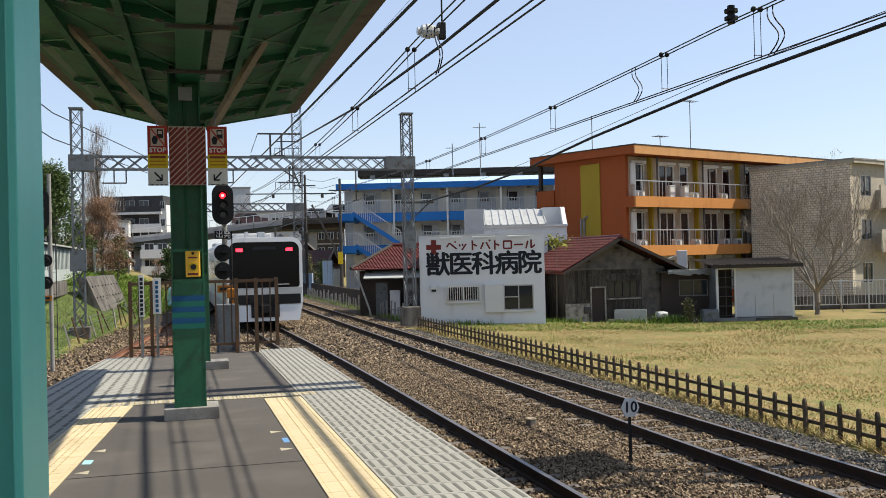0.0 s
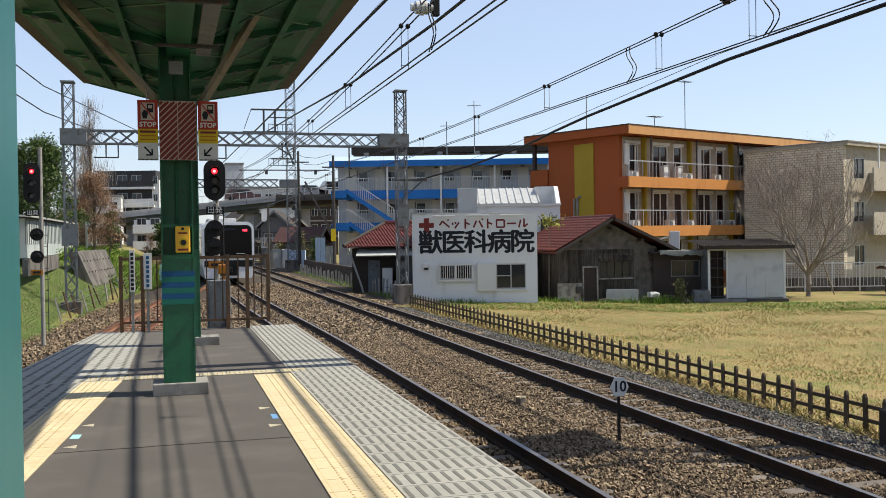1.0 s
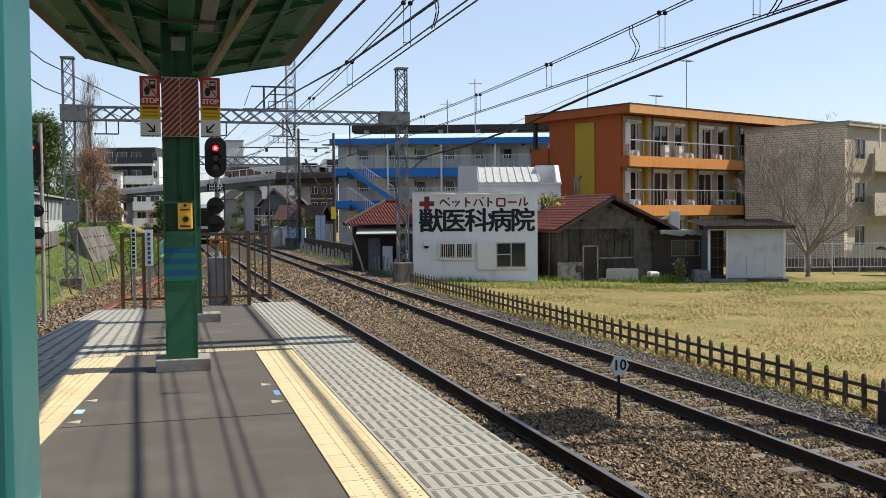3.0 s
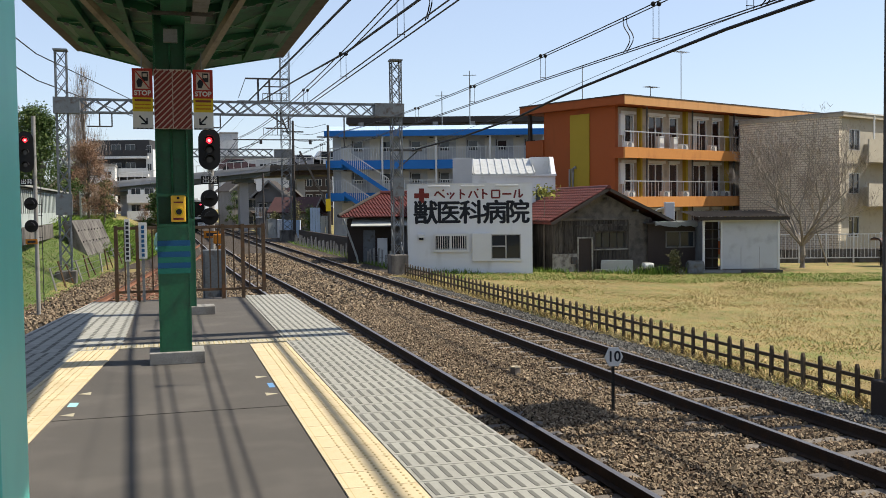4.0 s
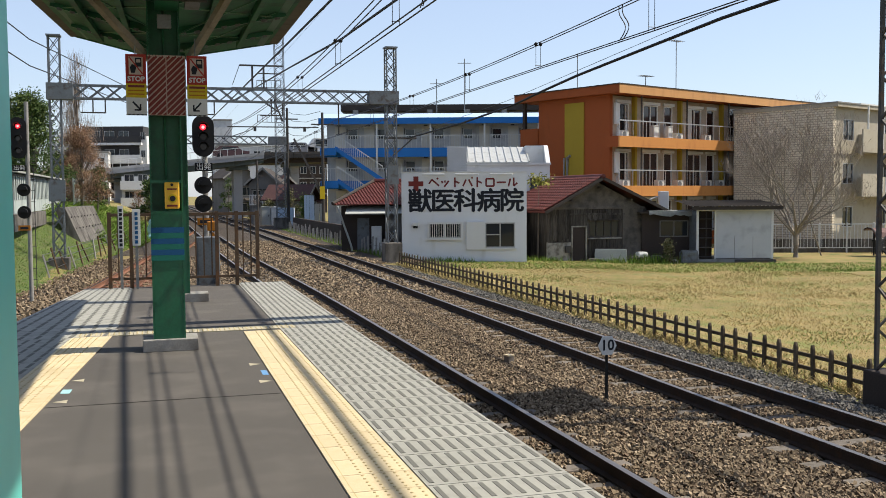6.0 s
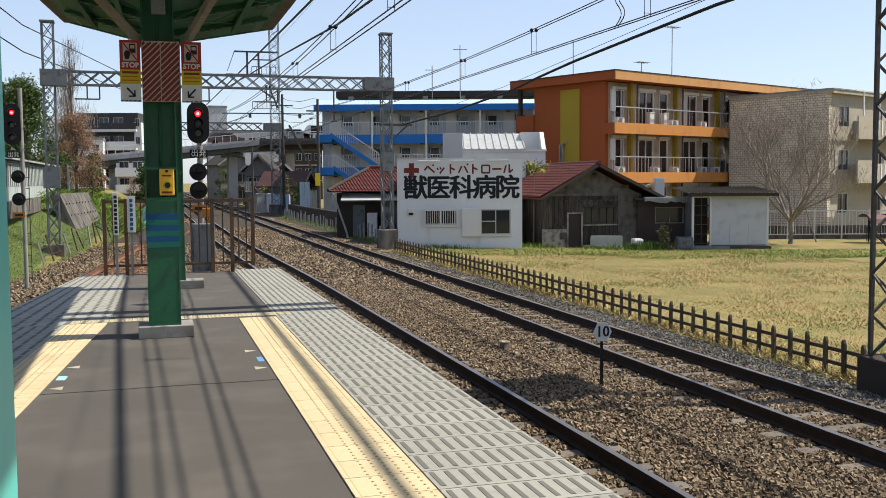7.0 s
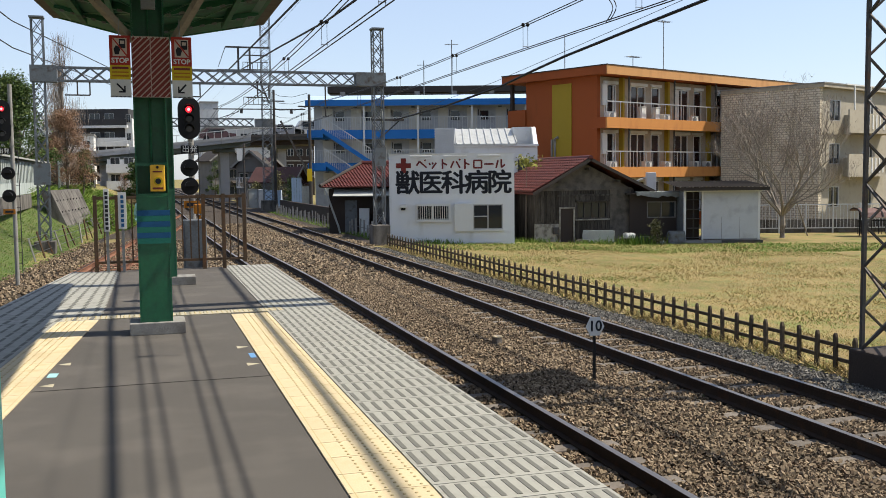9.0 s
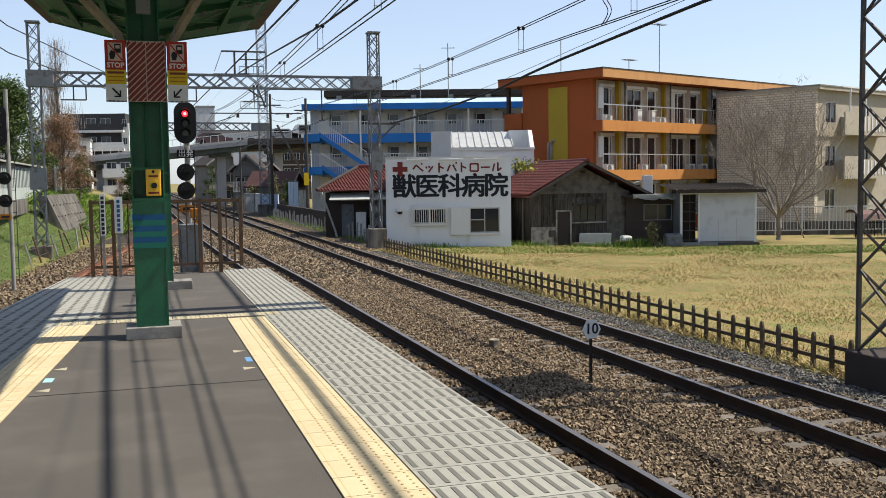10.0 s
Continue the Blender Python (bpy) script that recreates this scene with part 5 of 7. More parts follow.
    # dark sheet behind the rack stands for the shade in the open bay
    part("dark_opening", bx(-1.7, -0.95, 0.5, 0.55, 0.22, 2.5), M["house_dark"], s)
    sh = part("rack", boxes([(-1.7, -0.95, 0.1, 0.45, 0.3 + i * 0.45, 0.33 + i * 0.45) for i in range(5)] + [(-1.34, -1.31, 0.1, 0.13, 0.22, 2.5)]), M["steel_dark"], s)
    part("side_wall", bx(1.72, 1.82, 0.12, 3, 0.22, 2.5), M["steel_grey"], s)
    part("side_wall", bx(-1.8, -1.7, 0.12, 3, 0.22, 2.5), M["steel_grey"], s)
    bm = bmesh.new()
    n = 44
    for i in range(n):
        x0, x1 = -2.15 + 4.35 * i / n, -2.15 + 4.35 * (i + 1) / n
        za, zb = 2.72 + 0.035 * (i % 2), 2.72 + 0.035 * ((i + 1) % 2)
        quad = [bm.verts.new(p) for p in ((x0, -0.45, za), (x1, -0.45, zb), (x1, 3.2, zb + 0.25), (x0, 3.2, za + 0.25))]
        bm.faces.new(quad)
    bmesh.ops.solidify(bm, geom=bm.faces[:], thickness=0.015)
    part("corrugated_roof", bm, M["dark_roof"], s, "dark corrugated roof sheet")
    part("fascia", bx(-2.1, 2.15, -0.4, -0.34, 2.56, 2.72), M["dark_roof"], s)
    part("base_tarp", bx(0.0, 1.95, -0.06, -0.004, -0.05, 0.2), M["steel_dark"], s, "dark sheet along the base")
    # clutter by the wall
    for (u, v, nm, lab, w, dd, hh, mt) in ((7.75, 46.55, "panel", "pale sheet leaning against the house wall", 1.5, 0.06, 0.64, "tarp"), (9.15, 46.3, "appliance", "old white appliance dumped in the grass", 0.5, 0.4, 0.5, "frame_white"), (6.95, 46.3, "planter", "mossy low stone planter", 0.62, 0.35, 0.2, "conc_old"), (8.9, 46.0, "crate", "dark plastic crate among weeds", 0.6, 0.4, 0.3, "steel_dark"), (9.9, 46.0, "bucket_stack", "dark buckets stacked by the lean-to", 0.7, 0.4, 0.35, "steel_dark"), (11.3, 45.8, "tarp_heap", "crumpled grey tarpaulin heap", 0.8, 0.5, 0.6, "steel_grey"), (10.5, 45.9, "basin", "white basin lying in weeds", 0.5, 0.4, 0.18, "frame_white")):
        z = -1.8
        t = thing(nm, lab, "clutter", yard(u, v, z, random.uniform(-20, 20)))
        bm = bx(-w / 2, w / 2, -dd / 2, dd / 2, 0, hh, min(w, dd, hh) * 0.2)
        bmesh.ops.subdivide_edges(bm, edges=bm.edges[:], cuts=2, use_grid_fill=True)
        for vv in bm.verts:
            vv.co += Vector((noise.noise(vv.co * 4 + Vector((u, 0, 0))), noise.noise(vv.co * 4 + Vector((0, u, 0))), 0)) * 0.07
        part("body", bm, M[mt], t)
        part("rim", boxes([(-w / 2 + 0.05, w / 2 - 0.05, -dd / 2 + 0.04, dd / 2 - 0.04, hh - 0.02, hh + 0.02)]), M[mt], t)
    weeds(yard(9.4, 45.7, -1.8), 40, 0.5)
    weeds(yard(7.5, 45.8, -1.8), 30, 0.3)
    weeds(yard(4.2, 45.6, -1.7), 30, 0.35)
    # banana-like yellow leaves between the houses
    p = thing("shrub", "yellow-green shrub between the clinic and a red roof", "shrub", yard(4.3, 47.0, -1.7))
    part("stem", tube(bmesh.new(), [(0, 0, 0), (0.05, 0, 3.6)], 0.05, 6, 0.02), M["bark"], p)
    part("foliage", leaves([(0.1 + random.gauss(0, 0.35), random.gauss(0, 0.3), 3.85 + random.gauss(0, 0.16)) for i in range(160)], 0.2), M["leaf_yellow"], p)

    # red roof to the other side of the clinic
    r = thing("house", "low house with red tiled hip roof", "house", yard(-3.4, 49.0, -1.55))
    part("front_wall", bx(-2.0, 2.5, 0.0, 0.15, 0, 2.5), M["house_dark"], r)
    part("side_wall", bx(-2.0, -1.85, 0.15, 5, 0, 2.5), M["house_dark"], r)
    part("back_wall", bx(-2.0, 2.5, 5, 5.15, 0, 2.5), M["house_dark"], r)
    bm = bmesh.new()
    e = [bm.verts.new(p) for p in ((-2.35, -0.7, 2.55), (3.2, -0.7, 2.55), (3.2, 5.6, 2.55), (-2.35, 5.6, 2.55), (-0.5, 2.2, 3.72), (3.2, 2.2, 3.72))]
    for f in ((0, 1, 5, 4), (3, 0, 4), (2, 3, 4, 5), (1, 2, 5), (3, 2, 1, 0)):
        bm.faces.new([e[i] for i in f])
    part("roof", bm, M["red_tile"], r)
    for j in range(18):
        x = -0.5 - 1.85 * (j + 0.3) / 18
        roof_tiles(r, (x, 2.2 - 2.9 * j / 18, 3.73 - 1.17 * j / 18), (1, 0, 0), (0, -2.9, -1.17), int((3.2 - x) / 0.16), 1, 0.16, 0.1737, M["red_tile"], "tile_course")
    part("ridge_cap", tube(bmesh.new(), [(-0.5, 2.2, 3.8), (3.2, 2.2, 3.8)], 0.11, 8), M["red_tile"], r)
    part("hip_cap", tube(bmesh.new(), [(-0.5, 2.2, 3.8), (-2.35, -0.7, 2.64)], 0.09, 8), M["dark_roof"], r)
    part("awning", prism([(-1.0, 2.1), (0.0, 2.45), (0.0, 2.5), (-1.05, 2.15)], -1.7, 1.2, "x"), M["tarp"], r, "pale sheet awning")
    part("door", bx(-1.2, -0.6, -0.04, 0.0, 0.0, 1.9), M["steel_grey"], r, "grey door")
    part("cabinet", bx(-0.45, 0.05, -0.5, -0.05, 0.0, 1.5, 0.02), M["white_wall"], r)
    part("wall_panel", bx(0.3, 1.6, -0.03, 0.0, 0.2, 2.1), M["house_grey"], r)
    part("gutter_pipe", tube(bmesh.new(), [(-2.1, -0.75, 2.5), (-1.5, -0.4, 0.6), (-1.4, -0.3, 0.1)], 0.05, 6), M["tarp"], r)


def leaves(points, size):
    bm = bmesh.new()
    for p in points:
        a = Vector((random.gauss(0, 1), random.gauss(0, 1), random.gauss(0, 0.7))).normalized()
        b = a.cross(Vector((random.gauss(0, 1), random.gauss(0, 1), random.gauss(0, 1)))).normalized()
        s = size * random.uniform(0.6, 1.3)
        p = Vector(p)
        bm.faces.new([bm.verts.new(q) for q in (p - a * s * 0.5, p + b * s * 0.25, p + a * s * 0.5, p - b * s * 0.25)])
    return bm


def ac_unit(m):
    a = thing("air_conditioner", "white outdoor air-conditioner unit on a balcony", "air conditioner", m, "balcony air-conditioner units")
    part("case", bx(-0.3, 0.3, -0.15, 0.15, 0, 0.46, 0.02), M["curtain"], a)
    part("fan_grille", disc(bmesh.new(), (-0.06, -0.15, 0.23), (0, -1, 0), 0.17, 0.012, 16), M["steel_grey"], a)
    return a


def build_orange():
    m = yard(9.4 * 1.08, 54.0 * 1.08, -1.96, 39.7) @ Matrix.Scale(1.08, 4)
    o = thing("apartment_building", "three-storey orange apartment building with balconies and mustard panel", "apartment building", m)
    top, L, Wd = 9.2, 20.6, 8.2
    fl = [0.7, 3.45, 6.2]               # floor levels
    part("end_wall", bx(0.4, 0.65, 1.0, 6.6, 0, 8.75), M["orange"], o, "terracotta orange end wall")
    part("mustard_panel", bx(0.34, 0.4, 2.9, 4.4, 0, 8.45), M["mustard"], o, "mustard yellow wall panel")
    part("back_wall", bx(0.65, L, 6.4, 6.6, 0, 8.7), M["beige_wall"], o)
    part("far_wall", bx(L - 0.2, L, 1.0, 6.4, 0, 8.7), M["orange"], o)
    holes = []
    for z in fl:
        for k in range(5):
            x = 0.65 + 4.2 * k + (0 if k else 0)
            base = 2.3 + 4.2 * (k - 1)
            for a, w in ((1.0, 1.35), (2.9, 0.8)):
                xa = base + a
                if 0.7 < xa and xa + w < L - 0.3:
                    holes.append((xa, xa + w, z + 0.1, z + 2.1))
        holes.append((1.15, 2.0, z + 0.1, z + 2.1))
    part("facade_wall", holed(0.65, L - 0.2, 0, 8.7, holes, 1.0, 1.2), M["balcony_wall"], o, "pale balcony wall")
    # dark sheet behind the balcony windows, giving the rooms their shade
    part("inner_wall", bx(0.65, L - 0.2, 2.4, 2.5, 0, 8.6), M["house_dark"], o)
    for i, (xa, xb, za, zb) in enumerate(holes):
        window(o, xa, xb, za, zb, 1.0, "frame_white", "glass_brown", 0.1, 2 if xb - xa > 1 else 1, 0.05, random.choice((0, 0, 0.35, 0.5)) if xb - xa > 1 else 0)
        part("lintel_cover", bx(xa - 0.1, xb + 0.1, 0.88, 1.0, zb + 0.02, zb + 0.18), M["frame_white"], o)
    for k in range(5):
        part("pilaster", bx(2.3 + 4.2 * k, 2.45 + 4.2 * k, 0.72, 1.0, 0, 8.7), M["mustard"], o, "mustard divider pier")
        part("downpipe", tube(bmesh.new(), [(2.2 + 4.2 * k, 0.2, 0), (2.2 + 4.2 * k, 0.2, 8.7)], 0.05, 6), M["steel_dark"], o)
    for z in fl[1:]:
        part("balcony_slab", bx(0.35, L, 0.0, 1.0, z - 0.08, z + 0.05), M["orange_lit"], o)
        b = part("balcony_band", bx(0.0, L, -0.06, 0.04, z - 0.42, z + 0.18), M["orange_lit"], o, "orange balcony band in a sunlit tone")
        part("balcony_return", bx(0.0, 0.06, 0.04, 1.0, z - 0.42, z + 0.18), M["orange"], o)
        r = part("railing", boxes([(0.03, L, -0.02, 0.03, z + 1.02, z + 1.08)]), M["frame_grey"], o, "thin grey balcony railing")
        for i in range(36):
            part("baluster", bx(0.05 + i * 0.58, 0.075 + i * 0.58, -0.01, 0.02, z + 0.18, z + 1.02), M["frame_grey"], r)
    z = fl[0]
    part("ground_band", bx(0.3, L, 0.0, 0.08, z - 0.7, z + 0.2), M["orange"], o)
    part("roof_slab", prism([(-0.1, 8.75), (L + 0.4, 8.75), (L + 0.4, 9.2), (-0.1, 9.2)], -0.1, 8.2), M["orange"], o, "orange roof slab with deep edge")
    # front edge coloured lighter than the slab, as if sunlit
    part("fascia", bx(-0.1, L + 0.4, -0.16, -0.1, 8.72, 9.22), M["fascia"], o, "orange roof fascia in a sunlit tone")
    part("roof_edge_trim", bx(-0.15, L + 0.4, -0.18, 8.2, 9.2, 9.26), M["dark_roof"], o)
    # rear access gallery seen past the end wall
    for z in fl[1:]:
        part("gallery_parapet", bx(0.3, L, 8.0, 8.1, z - 0.2, z + 0.95), M["orange"], o)
        part("gallery_slab", bx(0.3, L, 6.6, 8.0, z - 0.2, z), M["orange"], o)
        part("gallery_end", bx(0.3, 0.42, 6.6, 8.0, z - 0.2, z + 0.95), M["orange"], o)
    part("gallery_post", bx(0.4, 0.6, 7.8, 8.0, 0, 8.75), M["house_dark"], o)
    part("gallery_stair", bar(bmesh.new(), (1.5, 7.3, 3.4), (5.0, 7.3, 6.2), 0.9, 0.15), M["dark_roof"], o)
    part("wall_pipe", tube(bmesh.new(), [(0.3, 4.15, 0), (0.3, 4.15, 5.3), (0.3, 3.9, 5.4)], 0.09, 8), M["conc"], o, "pale vent pipe")
    part("wall_pipe", tube(bmesh.new(), [(0.3, 4.4, 0), (0.3, 4.4, 5.3)], 0.06, 8), M["conc"], o)
    for z in fl:
        part("meter_panel", bx(0.75, 1.12, 0.86, 0.98, z + 0.9, z + 2.1), M["frame_white"], o)
    for (x, z) in ((0.9, fl[1]), (4.0, fl[1]), (5.8, fl[1]), (8.6, fl[1]), (9.9, fl[1]), (13.2, fl[1]), (0.8, fl[2]), (8.5, fl[2]), (5.7, fl[2]), (13.6, fl[2])):
        ac_unit(m @ pose(x, 0.35, z + 0.05))
    for (x, z) in ((3.6, fl[2]), (4.9, fl[2]), (11.9, fl[2])):
        t = thing("balcony_box", "small pale storage box on a balcony", "box", m @ pose(x, 0.4, z + 0.05), "boxes on the balconies")
        part("case", bx(-0.2, 0.2, -0.15, 0.15, 0, 0.8, 0.02), M["frame_white"], t)
        part("lid", bx(-0.22, 0.22, -0.17, 0.17, 0.8, 0.84), M["frame_white"], t)
    for x, y, h, kind in ((1.0, 4, 2.2, 0), (6.0, 3.0, 1.2, 1), (9.0, 3.0, 3.6, 1)):
        a = thing("roof_antenna", "thin television antenna on the flat roof", "antenna", m @ pose(x, y, 9.2), "rooftop antennas")
        part("pole", tube(bmesh.new(), [(0, 0, 0), (0, 0, h)], 0.025, 6), M["steel"], a)
        if kind:
            bm = tube(bmesh.new(), [(-0.5, 0, h - 0.05), (0.6, 0, h - 0.05)], 0.02, 5)
            for i in range(7):
                tube(bm, [(-0.45 + i * 0.16, -0.3, h - 0.05), (-0.45 + i * 0.16, 0.3, h - 0.05)], 0.01, 4)
            part("boom", bm, M["steel"], a)
    # a pair of outdoor units on a rack behind the old house
    ra = thing("condenser_rack", "two grey outdoor units on a white pipe rack", "air conditioner", yard(9.9, 52.5, -1.8))
    part("frame", boxes([(-0.9, -0.85, 0, 0.05, 0, 3.0), (1.9, 1.95, 0, 0.05, 0, 3.3), (-0.9, 1.95, 0, 0.05, 2.0, 2.06), (-0.9, 1.95, 0, 0.05, 0.0, 0.06)]), M["frame_white"], ra)
    part("unit", bx(-0.8, 0.5, -0.2, 0.2, 2.06, 3.1, 0.03), M["house_grey"], ra)
    part("unit", bx(1.4, 1.9, -0.2, 0.2, 2.06, 3.4, 0.03), M["frame_white"], ra)
    part("pipe", tube(bmesh.new(), [(0.6, 0, 2.6), (1.0, 0, 3.0), (1.6, 0, 3.2)], 0.04, 6), M["frame_white"], ra)


def build_beige():
    m = yard(23.55, 60.0, -1.8, 39.7)
    b = thing("apartment_building", "beige tiled three-storey apartment building with cream balconies", "apartment building", m)
    part("end_wall", bx(0, 0.3, 0.0, 7.0, 0, 8.55), M["beige_tile"], b, "beige small-tile end wall")
    fl = [0.5, 3.2, 5.9]
    holes = [(x, x + 1.3, z + 0.6, z + 1.9) for z in fl for x in (1.2, 5.5, 9.5)]
    part("front_wall", holed(0.3, 16, 0, 8.6, holes, 0.0, 0.25), M["beige_wall"], b)
    for h in holes:
        window(b, *h[:2], *h[2:], 0.02, "frame_grey", split=2)
    # room darkness behind the windows, put in as a dark sheet
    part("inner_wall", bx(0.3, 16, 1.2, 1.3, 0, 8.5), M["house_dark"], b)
    part("back_wall", bx(0.3, 16, 6.8, 7.0, 0, 8.5), M["beige_wall"], b)
    part("roof", bx(-0.06, 16.2, -0.3, 7.05, 8.5, 8.72), M["beige_wall"], b)
    part("roof_edge", bx(-0.1, 16.2, -0.34, 7.1, 8.72, 8.8), M["conc"], b)
    for z in fl[1:]:
        bal = part("balcony", boxes([(3.0, 8.0, -1.5, 0.0, z - 0.2, z - 0.05), (3.0, 8.0, -1.5, -1.4, z - 0.05, z + 1.0), (3.0, 3.1, -1.4, 0.0, z - 0.05, z + 1.0)]), M["beige_wall"], b, "cream balcony with slatted panels")
        for i in range(10):
            part("slat", bx(3.15 + i * 0.48, 3.3 + i * 0.48, -1.53, -1.5, z + 0.05, z + 0.95), M["white_wall"], bal)
        part("wing_screen", bx(1.0, 3.0, -1.4, -1.3, z - 0.2, z + 1.2), M["beige_wall"], b)
    part("roof_frame", boxes([(2.0, 2.08, -1.2, -1.12, 5.9, 8.6), (4.0, 4.08, -1.2, -1.12, 5.9, 8.6), (1.0, 6.0, -1.2, -1.12, 8.6, 8.68)]), M["frame_white"], b)
    # white pipe fence
    f = thing("pipe_fence", "white pipe fence before the beige building", "fence", yard(17.0, 54.0, -1.85))
    part("rail", boxes([(-1, 13, -0.02, 0.02, 1.55, 1.6)]), M["frame_white"], f)
    part("rail", boxes([(-1, 13, -0.02, 0.02, 0.25, 0.3)]), M["frame_white"], f)
    for i in range(10):
        part("post", bx(-1 + i * 1.5, -0.93 + i * 1.5, -0.035, 0.035, 0, 1.65), M["frame_white"], f)
    for i in range(70):
        part("picket", bx(-0.9 + i * 0.198, -0.88 + i * 0.198, -0.01, 0.01, 0.3, 1.55), M["frame_white"], f)
    w = mesh_ob("garden_wall", bx(-1.5, 14, 0.2, 0.4, 0, 0.75), M["conc_old"])
    w.matrix_basis = yard(17.0, 54.0, -1.85)
    tagged(w, "low dark concrete garden wall", "wall", kind="structure")
    # cycle shelter
    c = thing("cycle_shelter", "brown curved cycle shelter roof on black frame", "shelter", yard(22.0, 51.0, -1.85))
    pts = [(-0.75, 1.0), (-0.6, 1.25), (-0.2, 1.42), (0.3, 1.45), (0.75, 1.35), (0.75, 1.3), (0.3, 1.4), (-0.2, 1.37), (-0.56, 1.2), (-0.7, 0.98)]
    part("roof", prism(pts, 0, 4.5, "x"), M["terracotta"], c)
    for i in range(5):
        part("roof_rib", prism([(-0.78, 1.0), (-0.62, 1.28), (-0.2, 1.46), (0.3, 1.49), (0.75, 1.39), (0.75, 1.35), (0.3, 1.44), (-0.2, 1.41), (-0.58, 1.24), (-0.73, 0.99)], i * 1.1, i * 1.1 + 0.06, "x"), M["black"], c)
    for x in (0.3, 2.2, 4.2):
        part("post", bx(x, x + 0.07, 0.2, 0.27, 0, 1.4), M["black"], c)
    for i in range(24):
        part("rail_bar", bx(0.0 + i * 0.18, 0.025 + i * 0.18, -0.3, -0.27, 0.1, 0.8), M["black"], c)
    part("rail_top", bx(0, 4.2, -0.31, -0.26, 0.8, 0.84), M["black"], c)
    p = thing("garden_pole", "tan bamboo pole leaning on the fence", "pole", yard(19.1, 51.5, -1.9))
    part("rod", tube(bmesh.new(), [(0.6, 0, 0), (0.0, 0.2, 2.0)], 0.035, 8), M["strut"], p)
    part("base", bx(0.5, 0.7, -0.1, 0.1, 0, 0.04), M["steel_dark"], p)


def build_blue():
    m = yard(-10.4, 80.0, -1.6)
    b = thing("apartment_building", "long grey-white apartment block with bright blue balconies", "apartment building", m)
    L = 20.0
    fl = [1.6, 4.25, 6.9]
    part("wall", bx(0.3, L, 1.6, 9, 0, 9.2), M["apt_wall"], b)
    part("roof", prism([(-0.3, 9.35), (1.7, 9.85), (9.2, 9.85), (9.2, 9.3), (-0.3, 9.25)], -0.1, L, "x"), M["blue_pale"], b, "pale blue sheet roof")
    part("roof_fascia", bx(-0.15, L, -0.38, -0.28, 8.85, 9.35), M["blue"], b, "bright blue roof fascia")
    for k, z in enumerate(fl[1:]):
        part("gallery_slab", bx(0.0, L, 0.0, 1.6, z - 0.15, z), M["apt_wall"], b)
        part("gallery_band", bx(0.0, L, -0.08, 0.0, z - 0.72 + (0.06 if k == 0 else 0), z + 0.02), M["blue"], b, "bright blue gallery band")
        r = part("railing", boxes([(0.0, L, -0.04, 0.0, z + 1.0, z + 1.05)]), M["frame_white"], b)
        for i in range(96):
            part("baluster", bx(0.1 + i * 0.208, 0.135 + i * 0.208, -0.05, -0.015, z + 0.02, z + 1.0), M["frame_white"], r)
    for i in range(5):
        part("post", bx(0.1 + i * 4.4, 0.24 + i * 4.4, -0.2, -0.08, 0, 8.9), M["frame_white"], b, "thin pale post")
    for z in fl:
        for i in range(8):
            x = 1.0 + i * 2.4
            part("door", bx(x, x + 0.85, 1.54, 1.6, z, z + 1.85), M["apt_door"], b)
            window(b, x + 1.05, x + 1.85, z + 0.8, z + 1.65, 1.5, "frame_grey")
            part("meter_box", bx(x + 0.95, x + 1.02, 1.5, 1.6, z + 1.2, z + 1.7), M["steel_dark"], b)
            part("lamp", bx(x + 0.2, x + 0.5, 1.3, 1.45, z + 1.9, z + 1.98), M["house_dark"], b)
    # outside stairs
    for za, zb, x0 in ((4.25, 6.9, 1.2), (1.6, 4.25, 1.4)):
        s = part("stair", bar(bmesh.new(), (x0, -0.9, zb), (x0 + 3.9, -0.9, za), 0.08, 0.32), M["blue"], b, "blue outside stair")
        part("stringer", bar(bmesh.new(), (x0, -0.15, zb), (x0 + 3.9, -0.15, za), 0.08, 0.32), M["blue"], s)
        hr = bmesh.new()
        bar(hr, (x0, -0.92, zb + 1.15), (x0 + 3.9, -0.92, za + 1.15), 0.07)
        for i in range(26):
            k = i / 25
            part("baluster", bar(bmesh.new(), (x0 + 3.9 * k, -0.92, zb + (za - zb) * k), (x0 + 3.9 * k, -0.92, zb + (za - zb) * k + 1.15), 0.035), M["frame_white"], s)
        part("handrail", hr, M["frame_white"], s, "white stair handrail")
        for i in range(14):
            k = (i + 0.5) / 14
            part("tread", bx(x0 + 3.9 * k - 0.13, x0 + 3.9 * k + 0.13, -0.88, -0.18, zb + (za - zb) * k, zb + (za - zb) * k + 0.04), M["steel_grey"], s)
        part("landing", bx(0.05, x0 + 0.1, -1.0, -0.09, zb - 0.6, zb - 0.0), M["blue"], b, "blue stair landing")
    # brown-roofed block rising behind
    d = thing("building", "dark flat-roofed block behind the blue apartments", "building", yard(-10.2, 95.0, -1.6))
    part("wall", bx(0, 24, 0.8, 8, 0, 11.2), M["house_grey"], d)
    part("roof_edge", bx(-0.2, 24, 0, 8, 11.2, 11.8), M["dark_roof"], d)
    for i in range(6):
        part("rail_post", bx(1 + i * 3.6, 1.5 + i * 3.6, -0.1, 0.3, 10.6, 11.3), M["conc"], d)
    part("rail", bx(0, 24, -0.15, 0.0, 10.85, 10.95), M["dark_roof"], d)
    for u, v, h in ((1.5, 88, 3.4), (-1.0, 88, 1.6)):
        a = thing("roof_antenna", "thin television antenna over the roofs", "antenna", yard(u, v, 8.2), "rooftop antennas")
        part("pole", tube(bmesh.new(), [(0, 0, 0), (0, 0, h + 2)], 0.04, 6), M["steel"], a)
